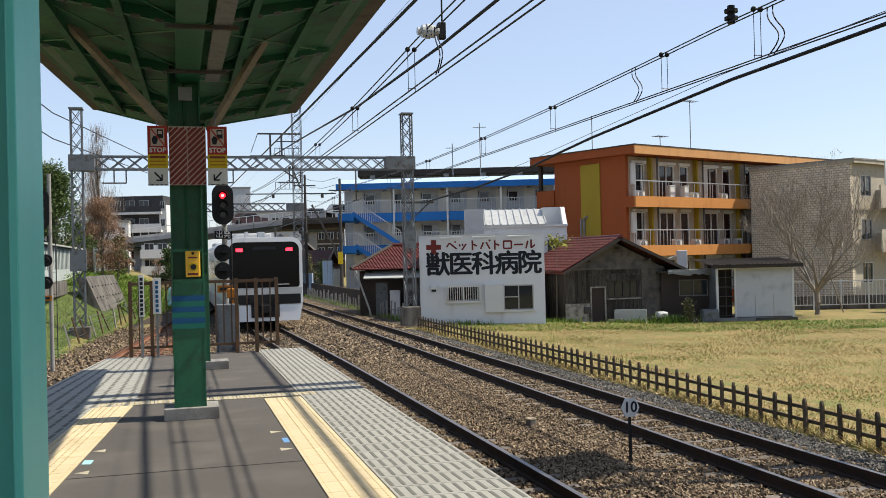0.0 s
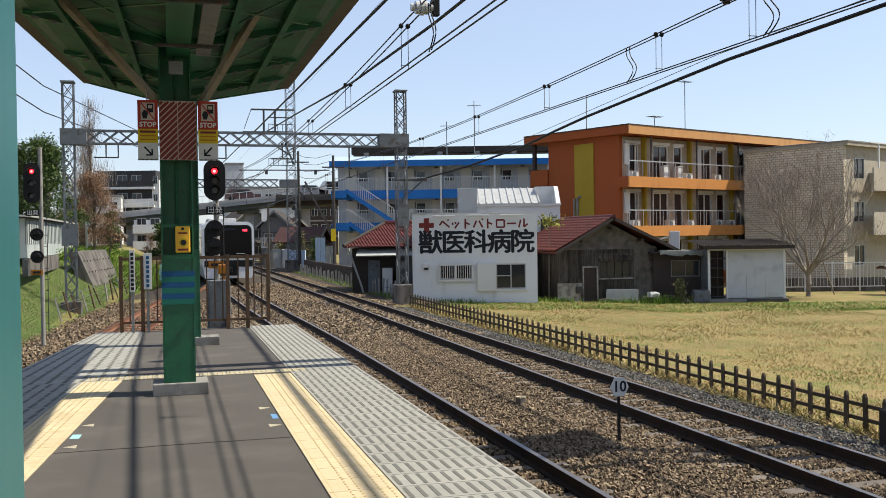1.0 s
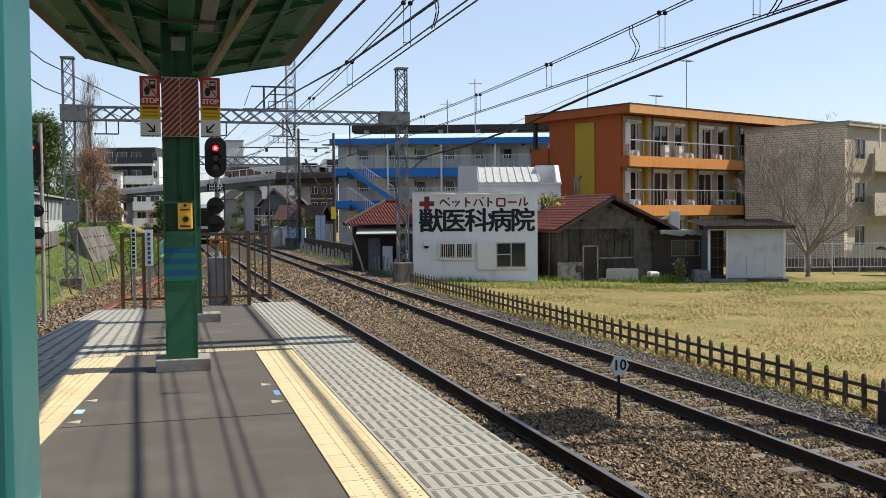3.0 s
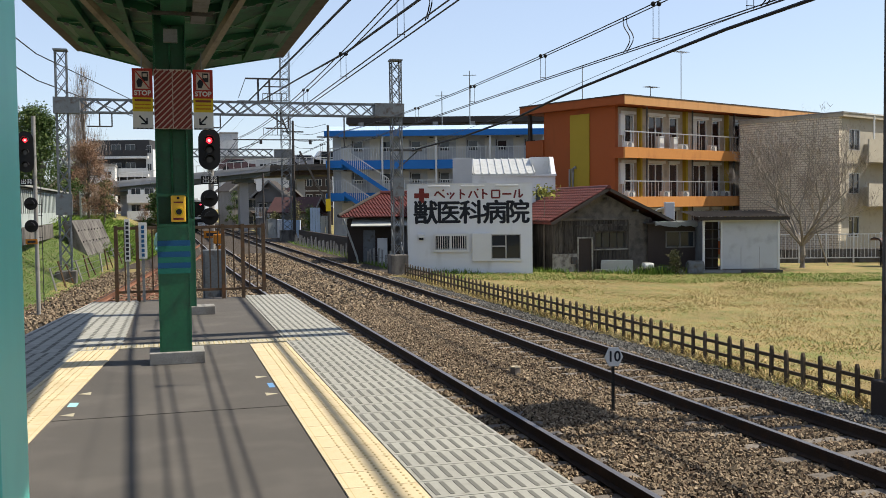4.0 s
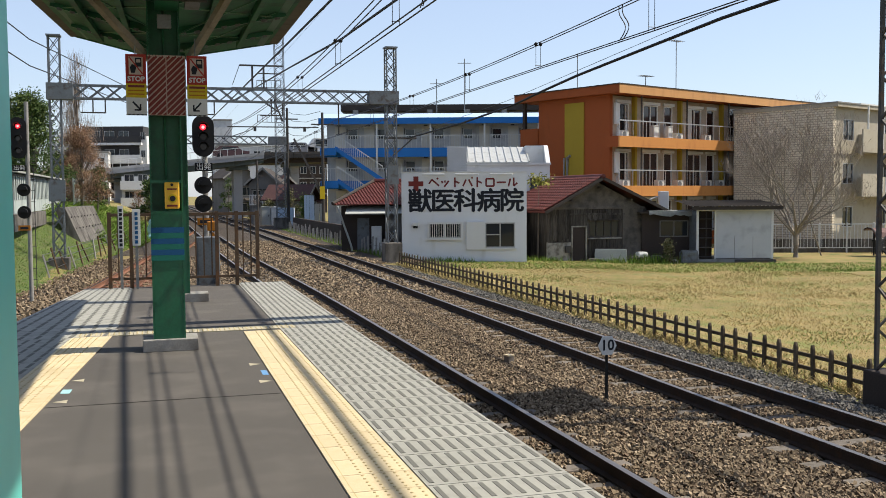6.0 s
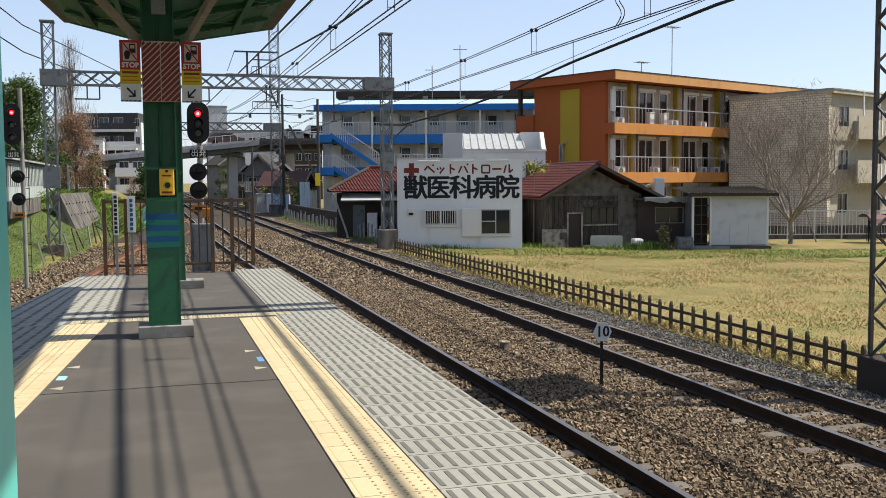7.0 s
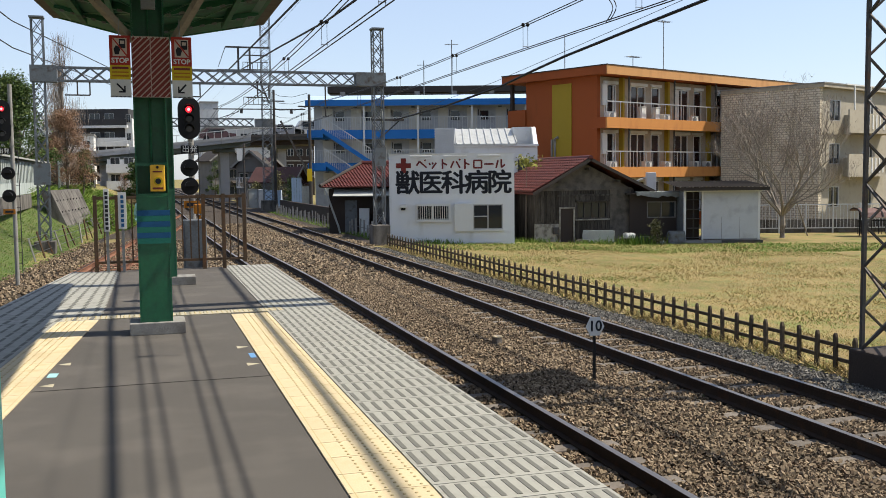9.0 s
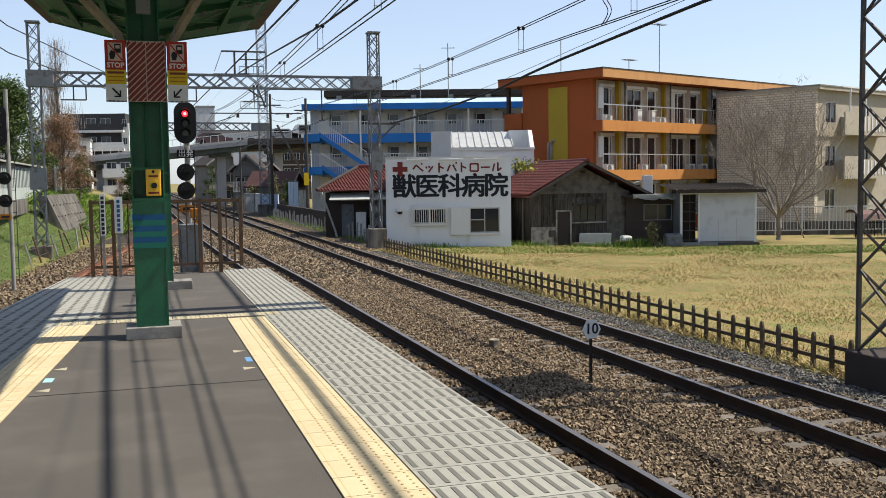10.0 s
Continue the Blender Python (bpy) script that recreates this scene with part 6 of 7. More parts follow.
        bm = tube(bmesh.new(), [(-0.6, 0, h + 1.6), (0.6, 0, h + 1.6)], 0.03, 5)
        for i in range(5):
            tube(bm, [(-0.5 + i * 0.25, -0.4, h + 1.6), (-0.5 + i * 0.25, 0.4, h + 1.6)], 0.015, 4)
        part("boom", bm, M["steel"], a)


def build_far():
    """Viaduct, dark flats, houses and roofs at the end of the view."""
    d = thing("apartment_building", "charcoal apartment block with pale balconies", "apartment building", yard(-51.3, 150, -1.5))
    part("wall", bx(-4.5, 4.5, 0, 12, 0, 13.7), M["apt_dark"], d)
    part("white_bay", bx(4.1, 5.2, -0.6, 8, 0, 12.2), M["white_wall"], d)
    for z in (2.6, 5.4, 8.2, 11.0):
        part("balcony", bx(-4.6, 4.6, -1.4, 0, z - 0.2, z + 0.15), M["white_wall"], d)
        r = part("railing", bx(-4.6, 4.6, -1.42, -1.36, z + 0.15, z + 1.1), M["white_wall"] if 7 < z < 9 else M["apt_dark"], d)
        for x in (-3.6, -1.4, 0.8):
            window(d, x, x + 1.5, z + 0.2, z + 2.0, -0.1, "frame_grey", split=2)
        window(d, 4.3, 5.0, z + 0.6, z + 1.8, -0.7, "frame_grey", split=2)
    v = thing("viaduct", "pale concrete road viaduct crossing beyond the line", "viaduct", pose(0, 115, 0))

    def deck_z(x):
        return 4.33 + 0.105 * (min(x, 12.3) + 5.8) + 0.02 * max(0.0, x - 12.3)
    for i in range(13):
        xa, xb = -18 + i * 3.36, -18 + (i + 1) * 3.36 - 0.03
        za, zb = deck_z(xa), deck_z(xb)
        dark = xa > 11.5
        part("deck", prism([(xa, za - 0.42), (xb, zb - 0.42), (xb, zb), (xa, za)], 0, 9), M["highway"] if not dark else M["steel_dark"], v, "" if not dark else "dark steel deck edge")
        part("girder", prism([(xa, za - 0.95), (xb, zb - 0.95), (xb, zb - 0.42), (xa, za - 0.42)], 0.7, 8.5), M["girder"] if not dark else M["house_dark"], v, "dull green-grey girder")
        part("kerb", prism([(xa, za), (xb, zb), (xb, zb + 0.28), (xa, za + 0.28)], -0.05, 0.2), M["highway"] if not dark else M["steel_dark"], v)
        r = part("railing", bar(bmesh.new(), (xa, 0.05, za + 1.05), (xb, 0.05, zb + 1.05), 0.07), M["frame_white"], v)
        for k in range(4):
            x = xa + k * 0.84
            part("railing_post", bx(x, x + 0.06, 0.02, 0.08, deck_z(x) + 0.2, deck_z(x) + 1.05), M["frame_white"], r)
        if i in (1, 4, 8, 10):
            part("pier", bx(xa, xa + 1.0, 2.5, 6, -1.5, za - 0.95), M["highway"], v)
            part("pier_cap", bx(xa - 0.6, xa + 1.6, 1.5, 7.5, za - 1.35, za - 0.95), M["girder"], v)
    for (x, mt, lab) in ((-7.2, "white", "white van on the viaduct"), (8.6, "car_red", "maroon car on the viaduct"), (16.6, "car_grey", "grey car on the viaduct"), (19.6, "white", "white van farther along the viaduct")):
        c = thing("car", lab, "car", pose(x, 117.5, deck_z(x)), "vehicles on the viaduct")
        hh = 1.9 if mt == "white" else 1.45
        part("body", prism([(-2.1, 0.3), (2.1, 0.3), (2.1, 0.85), (1.2, 0.95), (0.7, hh), (-1.3, hh), (-1.9, 1.0), (-2.1, 0.9)], -0.85, 0.85), M[mt], c)
        part("side_window", bx(-1.1, 0.65, -0.87, -0.85, 0.95, hh - 0.12), M["glass"], c)
        for xw in (-1.3, 1.3):
            part("wheel", tube(bmesh.new(), [(xw, -0.88, 0.32), (xw, -0.6, 0.32)], 0.32, 14), M["black"], c)
            part("wheel", tube(bmesh.new(), [(xw, 0.6, 0.32), (xw, 0.88, 0.32)], 0.32, 14), M["black"], c)

    def town_house(x, y, turn, w, d, eave, rise, wall, roof, label, balcony=True):
        """Two-storey house: walls, gabled roof, framed windows, balcony, pipe."""
        t = thing("house", label, "house", pose(x, y, -1.45, 0, 0, turn), "houses along the line")
        part("wall", bx(-w / 2, w / 2, 0, d, 0, eave), M[wall], t)
        part("gable", prism([(-w / 2, eave), (w / 2, eave), (0, eave + rise)], 0.02, d - 0.02), M[wall], t)
        for sgn in (-1, 1):
            part("roof", prism([(sgn * (w / 2 + 0.45), eave - 0.2), (0, eave + rise), (0, eave + rise + 0.14), (sgn * (w / 2 + 0.45), eave - 0.06)], -0.55, d + 0.5), M[roof], t)
            part("barge_board", bar(bmesh.new(), (sgn * (w / 2 + 0.45), -0.57, eave - 0.15), (0, -0.57, eave + rise + 0.05), 0.05, 0.2), M["conc"], t)
        for z in (0.75, eave * 0.55):
            for k in range(2):
                xa = -w * 0.38 + k * w * 0.42
                window(t, xa, xa + w * 0.3, z, z + 1.15, -0.06, "frame_grey", split=2)
                part("shade_hood", bx(xa - 0.1, xa + w * 0.3 + 0.1, -0.4, 0.0, z + 1.22, z + 1.28), M[roof], t)
        if balcony:
            b = part("balcony", boxes([(-w * 0.45, w * 0.1, -0.95, 0.0, eave * 0.5 - 0.15, eave * 0.5), (-w * 0.45, w * 0.1, -0.95, -0.9, eave * 0.5 + 0.85, eave * 0.5 + 0.92)]), M["white_wall"], t)
            for k in range(12):
                part("baluster", bx(-w * 0.45 + k * w * 0.05, -w * 0.45 + k * w * 0.05 + 0.05, -0.94, -0.9, eave * 0.5, eave * 0.5 + 0.86), M["frame_white"], b)
        part("downpipe", tube(bmesh.new(), [(w / 2 - 0.1, -0.06, 0), (w / 2 - 0.1, -0.06, eave)], 0.05, 6), M["tarp"], t)
        part("porch_roof", prism([(-0.8, 2.2), (0.0, 2.5), (0.0, 2.6), (-0.85, 2.28)], w * 0.1, w * 0.45, "x"), M[roof], t)
        return t
    for row in ((10.7, 102, -14, 2.9, 5.5, 4.2, 1.5, "house_grey", "dark_roof", "grey house with dark roof behind the tracks"),
                (13.6, 107, 20, 3.0, 4.5, 3.6, 1.4, "house_dark", "house_roof", "dark house with dull red roof beside the line"),
                (14.8, 97, 58, 3.0, 4.0, 2.6, 1.3, "house_grey", "house_roof", "low house with dull red roof beside the blue flats"),
                (11.2, 136, 14, 4.4, 6.0, 5.4, 1.8, "house_grey", "dark_roof", "grey house with dark roof beyond the viaduct"),
                (-5.4, 95, 8, 2.7, 4.0, 3.4, 1.1, "house_dark", "dark_roof", "dark green-grey house above the bank"),
                (-9.5, 104, -20, 4.5, 6.0, 4.4, 1.6, "white_wall", "dark_roof", "white house beyond the bank")):
        town_house(*row[:9], row[9], row[0] < 11)
    f = thing("apartment_building", "small white flats with open balconies below the viaduct", "apartment building", pose(-2.0, 111, -1.45))
    part("wall", bx(-1.5, 1.5, 0, 3, 0, 5.1), M["white_wall"], f)
    for z in (0.2, 2.0, 3.8):
        part("balcony", boxes([(-1.6, 1.6, -1.1, 0, z - 0.15, z), (-1.6, 1.6, -1.1, -1.02, z, z + 0.8)]), M["white_wall"], f)
        for x in (-1.2, 0.2):
            window(f, x, x + 1.0, z + 0.1, z + 1.5, -0.06, "frame_grey", split=2)
    for x, y, w, d, z, wall, n, lab in ((11.3, 172, 3.0, 8, 14.3, "apt_wall", 0, "pale grey tower block far beyond the viaduct"), (14.0, 150, 9.5, 10, 8.9, "apt_wall", 1, "long pale flats beyond the viaduct"), (24.0, 165, 8.0, 9, 9.6, "house_dark", 3, "flat-roofed grey block beyond the viaduct"), (-6.0, 165, 7.0, 9, 9.2, "house_grey", 3, "grey block beyond the viaduct"), (-9.0, 150, 5.0, 8, 7.8, "white_wall", 3, "white block beside the charcoal flats")):
        t = thing("building", lab, "building", pose(x, y, -1.5), "distant blocks")
        part("wall", bx(-w / 2, w / 2, 0, d, 0, z + 1.5), M[wall], t)
        part("parapet", bx(-w / 2 - 0.1, w / 2 + 0.1, -0.1, d + 0.1, z + 1.5, z + 1.8), M["conc"], t)
        for q in range(n):
            zz = z + 1.5 - 2.6 * (q + 1)
            part("floor_band", bx(-w / 2, w / 2, -0.12, 0, zz - 0.2, zz), M["conc"], t)
            for k in range(max(2, int(w / 1.6))):
                xa = -w / 2 + 0.3 + k * 1.6
                window(t, xa, xa + 1.0, zz + 0.7, zz + 1.9, -0.06, "frame_grey", split=2)
    # lineside cabinets
    for x, y, w, h, mt, lab in ((9.0, 92, 0.75, 2.0, "house_grey", "slate-grey lineside cabinet beside the track"), (9.85, 92.3, 0.85, 1.85, "tarp", "pale grey-green lineside cabinet"), (10.75, 92.1, 0.9, 1.8, "apt_wall", "pale blue-grey lineside cabinet")):
        c = thing("cabinet", lab, "cabinet", pose(x, y, -1.4), "cabinets beside the line")
        part("case", bx(-w / 2, w / 2, -0.3, 0.3, 0, h, 0.03), M[mt], c)
        part("lid", prism([(-w / 2 - 0.06, h), (w / 2 + 0.06, h), (0, h + 0.07)], -0.36, 0.36), M[mt], c)
        part("door", bx(-w / 2 + 0.06, w / 2 - 0.06, -0.33, -0.3, 0.1, h - 0.1), M[mt], c)
        part("handle", bx(w / 2 - 0.2, w / 2 - 0.14, -0.36, -0.33, h * 0.5, h * 0.6), M["steel_dark"], c)
    sf = thing("sheet_fence", "blue-grey corrugated sheets standing by a pole", "fence", pose(11.7, 80, -1.4))
    for k in range(7):
        hgt = 2.9 if k < 4 else 2.2
        part("sheet", bx(k * 0.21, k * 0.21 + 0.19, -0.03 + 0.03 * (k % 2), 0.02 + 0.03 * (k % 2), 0, hgt), M["blue_pale"] if k < 4 else M["tarp"], sf)
    part("rail", bx(0, 1.5, 0.06, 0.1, 1.4, 1.5), M["steel_grey"], sf)


# ---------------------------------------------------------------- end of the platform
def build_gate():
    for x0, x1, posts, lab in ((-0.71, 0.02, (-0.7, -0.36, -0.01), "brown steel barrier with bars closing the platform end"), (0.42, 1.73, (0.5, 1.03, 1.36, 1.71), "brown steel barrier with bars beside the track")):
        g = thing("barrier", lab, "barrier", pose(0, 17.0, 0), "barriers at the platform end")
        part("top_rail", bx(x0, x1, -0.025, 0.025, 1.2, 1.25), M["rust"], g)
        part("bottom_rail", bx(x0, x1, -0.02, 0.02, 0.14, 0.18), M["rust"], g)
        for p in posts:
            lo = 0.0 if p not in (1.71,) else 0.1
            part("post", bx(p - 0.03, p + 0.03, -0.03, 0.03, lo, 1.27), M["rust"], g)
        n = int((x1 - x0) / 0.13)
        for i in range(1, n):
            x = x0 + (x1 - x0) * i / n
            if all(abs(x - p) > 0.06 for p in posts):
                part("bar", bx(x - 0.011, x + 0.011, -0.011, 0.011, 0.18, 1.2), M["rust"], g)
    for x, w, z0, z1, n in ((-0.515, 0.085, 0.68, 1.38, 9), (-0.27, 0.13, 0.72, 1.32, 7)):
        s = thing("sign_post", "narrow white notice plate on a grey post", "sign", pose(x, 16.85, 0), "notice plates at the platform end")
        part("post", bx(-0.022, 0.022, 0.0, 0.03, 0, z1 - 0.05), M["steel"], s)
        pl = part("plate", bx(-w / 2, w / 2, -0.012, 0.0, z0, z1, 0.003), M["white"], s, "white notice plate")
        for i in range(n):
            part("character_bar", bx(-0.024, 0.024, -0.016, -0.012, z1 - 0.05 - (i + 0.7) * (z1 - z0 - 0.06) / n, z1 - 0.05 - i * (z1 - z0 - 0.06) / n), M["blue_band"] if w > 0.1 else M["ink"], pl)
    c = thing("cabinet", "blue-grey trackside cabinet behind the barrier", "cabinet", pose(0.92, 17.9, -1.25))
    part("case", bx(-0.2, 0.2, -0.15, 0.15, 0.0, 2.05, 0.015), M["steel_grey"], c)
    part("door", bx(-0.17, 0.17, -0.165, -0.15, 0.1, 1.98), M["steel_grey"], c)
    part("handle", bx(0.1, 0.13, -0.185, -0.165, 1.2, 1.35), M["steel_dark"], c)


def signal(m, lab, head_x, zs, plate_z, discs, base, tag, rise=0.1):
    """A colour-light signal with black backplate, name plate and two repeaters."""
    s = thing("railway_signal", lab, "signal", m, "signals at the platform end")
    part("pole", tube(bmesh.new(), [(0, 0, base), (0, 0, zs[1] + rise)], 0.055, 12), M["conc"], s, "pale round pole")
    pts = []
    w = 0.21
    zc0, zc1 = zs[0] + w, zs[1] - w
    for i in range(13):
        a = math.pi * i / 12
        pts.append((head_x + w * math.cos(a), zc1 + w * math.sin(a)))
    for i in range(13):
        a = math.pi + math.pi * i / 12
        pts.append((head_x + w * math.cos(a), zc0 + w * math.sin(a)))
    h = part("backplate", prism(pts, -0.16, -0.13), M["black"], s, "black rounded backplate")
    part("housing", bx(head_x - 0.13, head_x + 0.13, -0.13, 0.05, zs[0] + 0.08, zs[1] - 0.08), M["black"], s)
    n = 3
    for i in range(n):
        z = zs[1] - 0.24 - i * (zs[1] - zs[0] - 0.44) / (n - 1)
        on = i == 0
        ln = part("lens", disc(bmesh.new(), (head_x, -0.16, z), (0, -1, 0), 0.06, 0.01), M["red_led"] if on else M["lens_dark"], s, "lit red signal lens" if on else "")
        if on:
            part("lamp_core", disc(bmesh.new(), (head_x, -0.17, z), (0, -1, 0), 0.03, 0.006), M["led_core"], ln)
        hd = bmesh.new()
        ring = [(head_x + 0.1 * math.cos(a), z + 0.1 * math.sin(a)) for a in [math.pi * k / 10 for k in range(11)]]
        inner = [(head_x + 0.092 * math.cos(a), z + 0.092 * math.sin(a)) for a in [math.pi * k / 10 for k in range(10, -1, -1)]]
        part("hood", prism(ring + inner, -0.36, -0.16), M["black"], s)
    p = part("name_plate", bx(head_x - 0.17, head_x + 0.17, -0.1, -0.08, plate_z - 0.08, plate_z + 0.08), M["black"], s)
    text("出発", 0.15, M["white"], p, pose(head_x, -0.103, plate_z, 90, 0, 0))
    text("BL", 0.1, M["white"], p, pose(head_x, -0.103, plate_z + 0.16, 90, 0, 0))
    for dx, z in discs:
        d = part("repeater", disc(bmesh.new(), (dx, -0.14, z), (0, -1, 0), 0.17, 0.04, 24), M["black"], s, "round black repeater signal")
        part("hood", prism([(dx + 0.1 * math.cos(a), z + 0.1 * math.sin(a)) for a in [math.pi * k / 8 for k in range(9)]], -0.34, -0.18), M["black"], d)
        part("bracket", bx(min(0, dx), max(0.02, dx), -0.13, -0.05, z - 0.03, z + 0.03), M["black"], s)
    t = part("tag", bx(-0.15 + tag[0], 0.15 + tag[0], -0.09, -0.07, tag[1] - 0.07, tag[1] + 0.07), M["orange_box"], s, "orange-yellow tag plate")
    part("tag_bar", bx(-0.1 + tag[0], 0.1 + tag[0], -0.094, -0.09, tag[1] - 0.03, tag[1] + 0.03), M["ink"], t)
    lad = bmesh.new()
    bar(lad, (0.14, 0.02, base + 0.2), (0.14, 0.02, plate_z), 0.02)
    for i in range(int((plate_z - base) / 0.3)):
        bar(lad, (0.0, 0.02, base + 0.3 + i * 0.3), (0.16, 0.02, base + 0.3 + i * 0.3), 0.016)
    part("ladder", lad, M["steel_dark"], s)
    return s


def build_signals():
    signal(pose(1.0, 20.0, 0), "black colour-light signal showing red behind the barrier", -0.03, (2.3, 3.12), 2.1, ((-0.05, 1.74), (-0.05, 1.38)), -1.3, (-0.02, 1.02))
    signal(pose(-3.23, 28.3, 0), "black colour-light signal on a pale pole by the bank", -0.2, (2.55, 3.65), 2.3, ((-0.1, 1.72), (-0.1, 1.12)), -1.3, (-0.12, 0.7), 0.42)
    b = thing("point_lamp", "orange trackside lamp box on a short post", "lamp box", pose(1.05, 18.6, 0))
    part("case", bx(-0.1, 0.05, -0.1, 0.1, 0.88, 1.06, 0.02), M["orange_box"], b)
    part("post", bx(-0.03, 0.03, -0.03, 0.03, -1.3, 0.85), M["orange_box"], b)
    t = thing("distance_marker", "white diamond marker plate numbered 10 on a black post", "sign", pose(5.81, 11.85, -1.33))
    part("post", bx(-0.016, 0.016, -0.016, 0.016, 0, 0.75), M["black"], t)
    pl = part("plate", prism([(-0.135, 0.82), (-0.07, 0.7), (0.07, 0.7), (0.135, 0.82), (0.07, 0.95), (-0.07, 0.95)], -0.03, -0.016), M["white"], t, "white six-sided plate")
    text("10", 0.2, M["ink"], pl, pose(0.0, -0.033, 0.825, 90, 0, 0), bold=0.004)
    bxx = thing("stake", "short pale wooden stake between the tracks", "stake", pose(5.53, 14.87, -1.27, 0, 0, 20))
    part("block", bx(-0.06, 0.06, -0.06, 0.06, 0, 0.16, 0.01), M["sleeper"], bxx)
    part("cap", bx(-0.065, 0.065, -0.065, 0.065, 0.16, 0.18), M["tile_yellow"], bxx)


def build_fence():
    f = thing("picket_fence", "low dark weathered picket fence along the lawn", "fence", pose(9.57, 0, -1.33))
    me = bpy.data.meshes.new("picket")
    bm = prism([(-0.036, -0.1), (0.036, -0.1), (0.036, 0.47), (0.012, 0.53), (-0.012, 0.53), (-0.036, 0.47)], -0.02, 0.02, "x")
    bm.to_mesh(me)
    me.materials.append(M["wood_dark"])
    for z in (0.13, 0.33):
        part("rail", bx(0.02, 0.055, 3.0, 38.9, z, z + 0.055), M["wood_dark"], f)
    y = 3.49
    while y < 38.8:
        if not 9.95 < y < 11.0:
            share("picket", me, f, pose(random.uniform(-0.01, 0.01), y, random.uniform(-0.02, 0.015), random.uniform(-2.0, 2.0), 0, random.uniform(-6, 6)))
        y += 0.41
    # farther on: pale stakes before a low dark wall
    w = mesh_ob("boundary_wall", bx(11.0, 11.25, 46, 82, -1.5, -0.35), M["house_dark"])
    tagged(w, "low dark boundary wall beyond the lawn", "wall", kind="structure")
    g = thing("stake_fence", "row of pale weathered stakes beside the far track", "fence", pose(9.9, 0, -1.36))
    for i in range(40):
        part("stake", bar(bmesh.new(), (0, 43 + i * 0.85, -0.1), (random.uniform(-0.06, 0.06), 43 + i * 0.85, 0.75 + random.uniform(-0.1, 0.15)), 0.07), M["conc"], g)
    part("wire", tube(bmesh.new(), [(0, 43, 0.5), (0, 77, 0.5)], 0.012, 5), M["wire"], g)


# ---------------------------------------------------------------- the bank with its wall, shed and trees
def branch(bm, p, d, length, r, depth, spread, twigs, rnd, up=0.25):
    d = d.normalized()
    n = 3
    pts = [p]
    for i in range(n):
        d = (d + Vector((rnd.gauss(0, 0.13), rnd.gauss(0, 0.13), rnd.gauss(0, 0.08) + up * 0.12))).normalized()
        pts.append(pts[-1] + d * length / n)
    tube(bm, pts, r, 5 if depth > 1 else 3, r * 0.55, cap=False)
    twigs.append(pts[-1])
    if depth == 0:
        return
    k = rnd.choice((2, 3, 3)) if depth > 1 else 4
    for i in range(k):
        q = pts[rnd.choice((1, 2, 3)) if i else 3]
        a = Vector((rnd.gauss(0, 1), rnd.gauss(0, 1), rnd.gauss(0, 0.5)))
        nd = (d + a.normalized() * spread + Vector((0, 0, up))).normalized()
        branch(bm, q, nd, length * rnd.uniform(0.58, 0.85), r * 0.55, depth - 1, spread, twigs, rnd, up)


def bare_tree(m, label, limbs, seed, r, length, depth=4, spread=0.55, trunk=1.9, up=0.25):
    rnd = random.Random(seed)
    t = thing("tree", label, "tree", m)
    bm = bmesh.new()
    tube(bm, [(0, 0, -0.1), (0.02, 0, trunk * 0.5), (0, 0.03, trunk)], r, 9, r * 0.75)
    part("trunk", bm, M["bark_pale"], t)
    bm = bmesh.new()
    tw = []
    for i in range(limbs):
        a = 2 * math.pi * i / limbs + rnd.uniform(-0.3, 0.3)
        branch(bm, Vector((0, 0, trunk - 0.35 + 0.3 * rnd.random())), Vector((math.cos(a) * spread, math.sin(a) * spread, 0.75)), length, r * 0.5, depth, spread, tw, rnd, up)
    part("crown", bm, M["bark_pale"], t, "crown of bare grey branches")
    if depth > 4:
        fine = [p + Vector((rnd.gauss(0, 0.12), rnd.gauss(0, 0.12), rnd.gauss(0, 0.12))) for p in tw for _ in range(3)]
        part("twig_spray", twigs(fine, 0.34, 0.009, 0.9), M["twig_grey"], t, "spray of fine pale twigs")
    return t, tw


def twigs(points, length, width, lift=2.2):
    """Fine upright twigs."""
    bm = bmesh.new()
    for p in points:
        p = Vector(p)
        a = Vector((random.gauss(0, 0.5), random.gauss(0, 0.5), lift)).normalized() * length * random.uniform(0.5, 1.3)
        t = random.uniform(0, 6.28)
        w = Vector((math.cos(t), math.sin(t), 0)) * width
        bm.faces.new([bm.verts.new(q) for q in (p - w, p + w, p + a)])
    return bm


def twig_tree(m, label, pts, length, width, material, height, r=0.15):
    t = thing("tree", label, "tree", m)
    part("trunk", tube(bmesh.new(), [(0, 0, -0.1), (0.1, 0, height * 0.4), (0, 0, height * 0.95)], r, 8, r * 0.15), M["bark"], t)
    bm = bmesh.new()
    rnd = random.Random(len(pts))
    for i in range(40):
        p = pts[rnd.randrange(len(pts))]
        tube(bm, [(0, 0, p[2] * 0.55), (p[0] * 0.6, p[1] * 0.6, p[2] * 0.8), p], r * 0.22, 4, r * 0.06, cap=False)
    part("crown_frame", bm, M["bark"], t)
    part("crown", twigs(pts, length, width, 0.35 if material == "leaf_brown" else 2.2), M[material], t, "crown of fine leafless twigs")
    return t


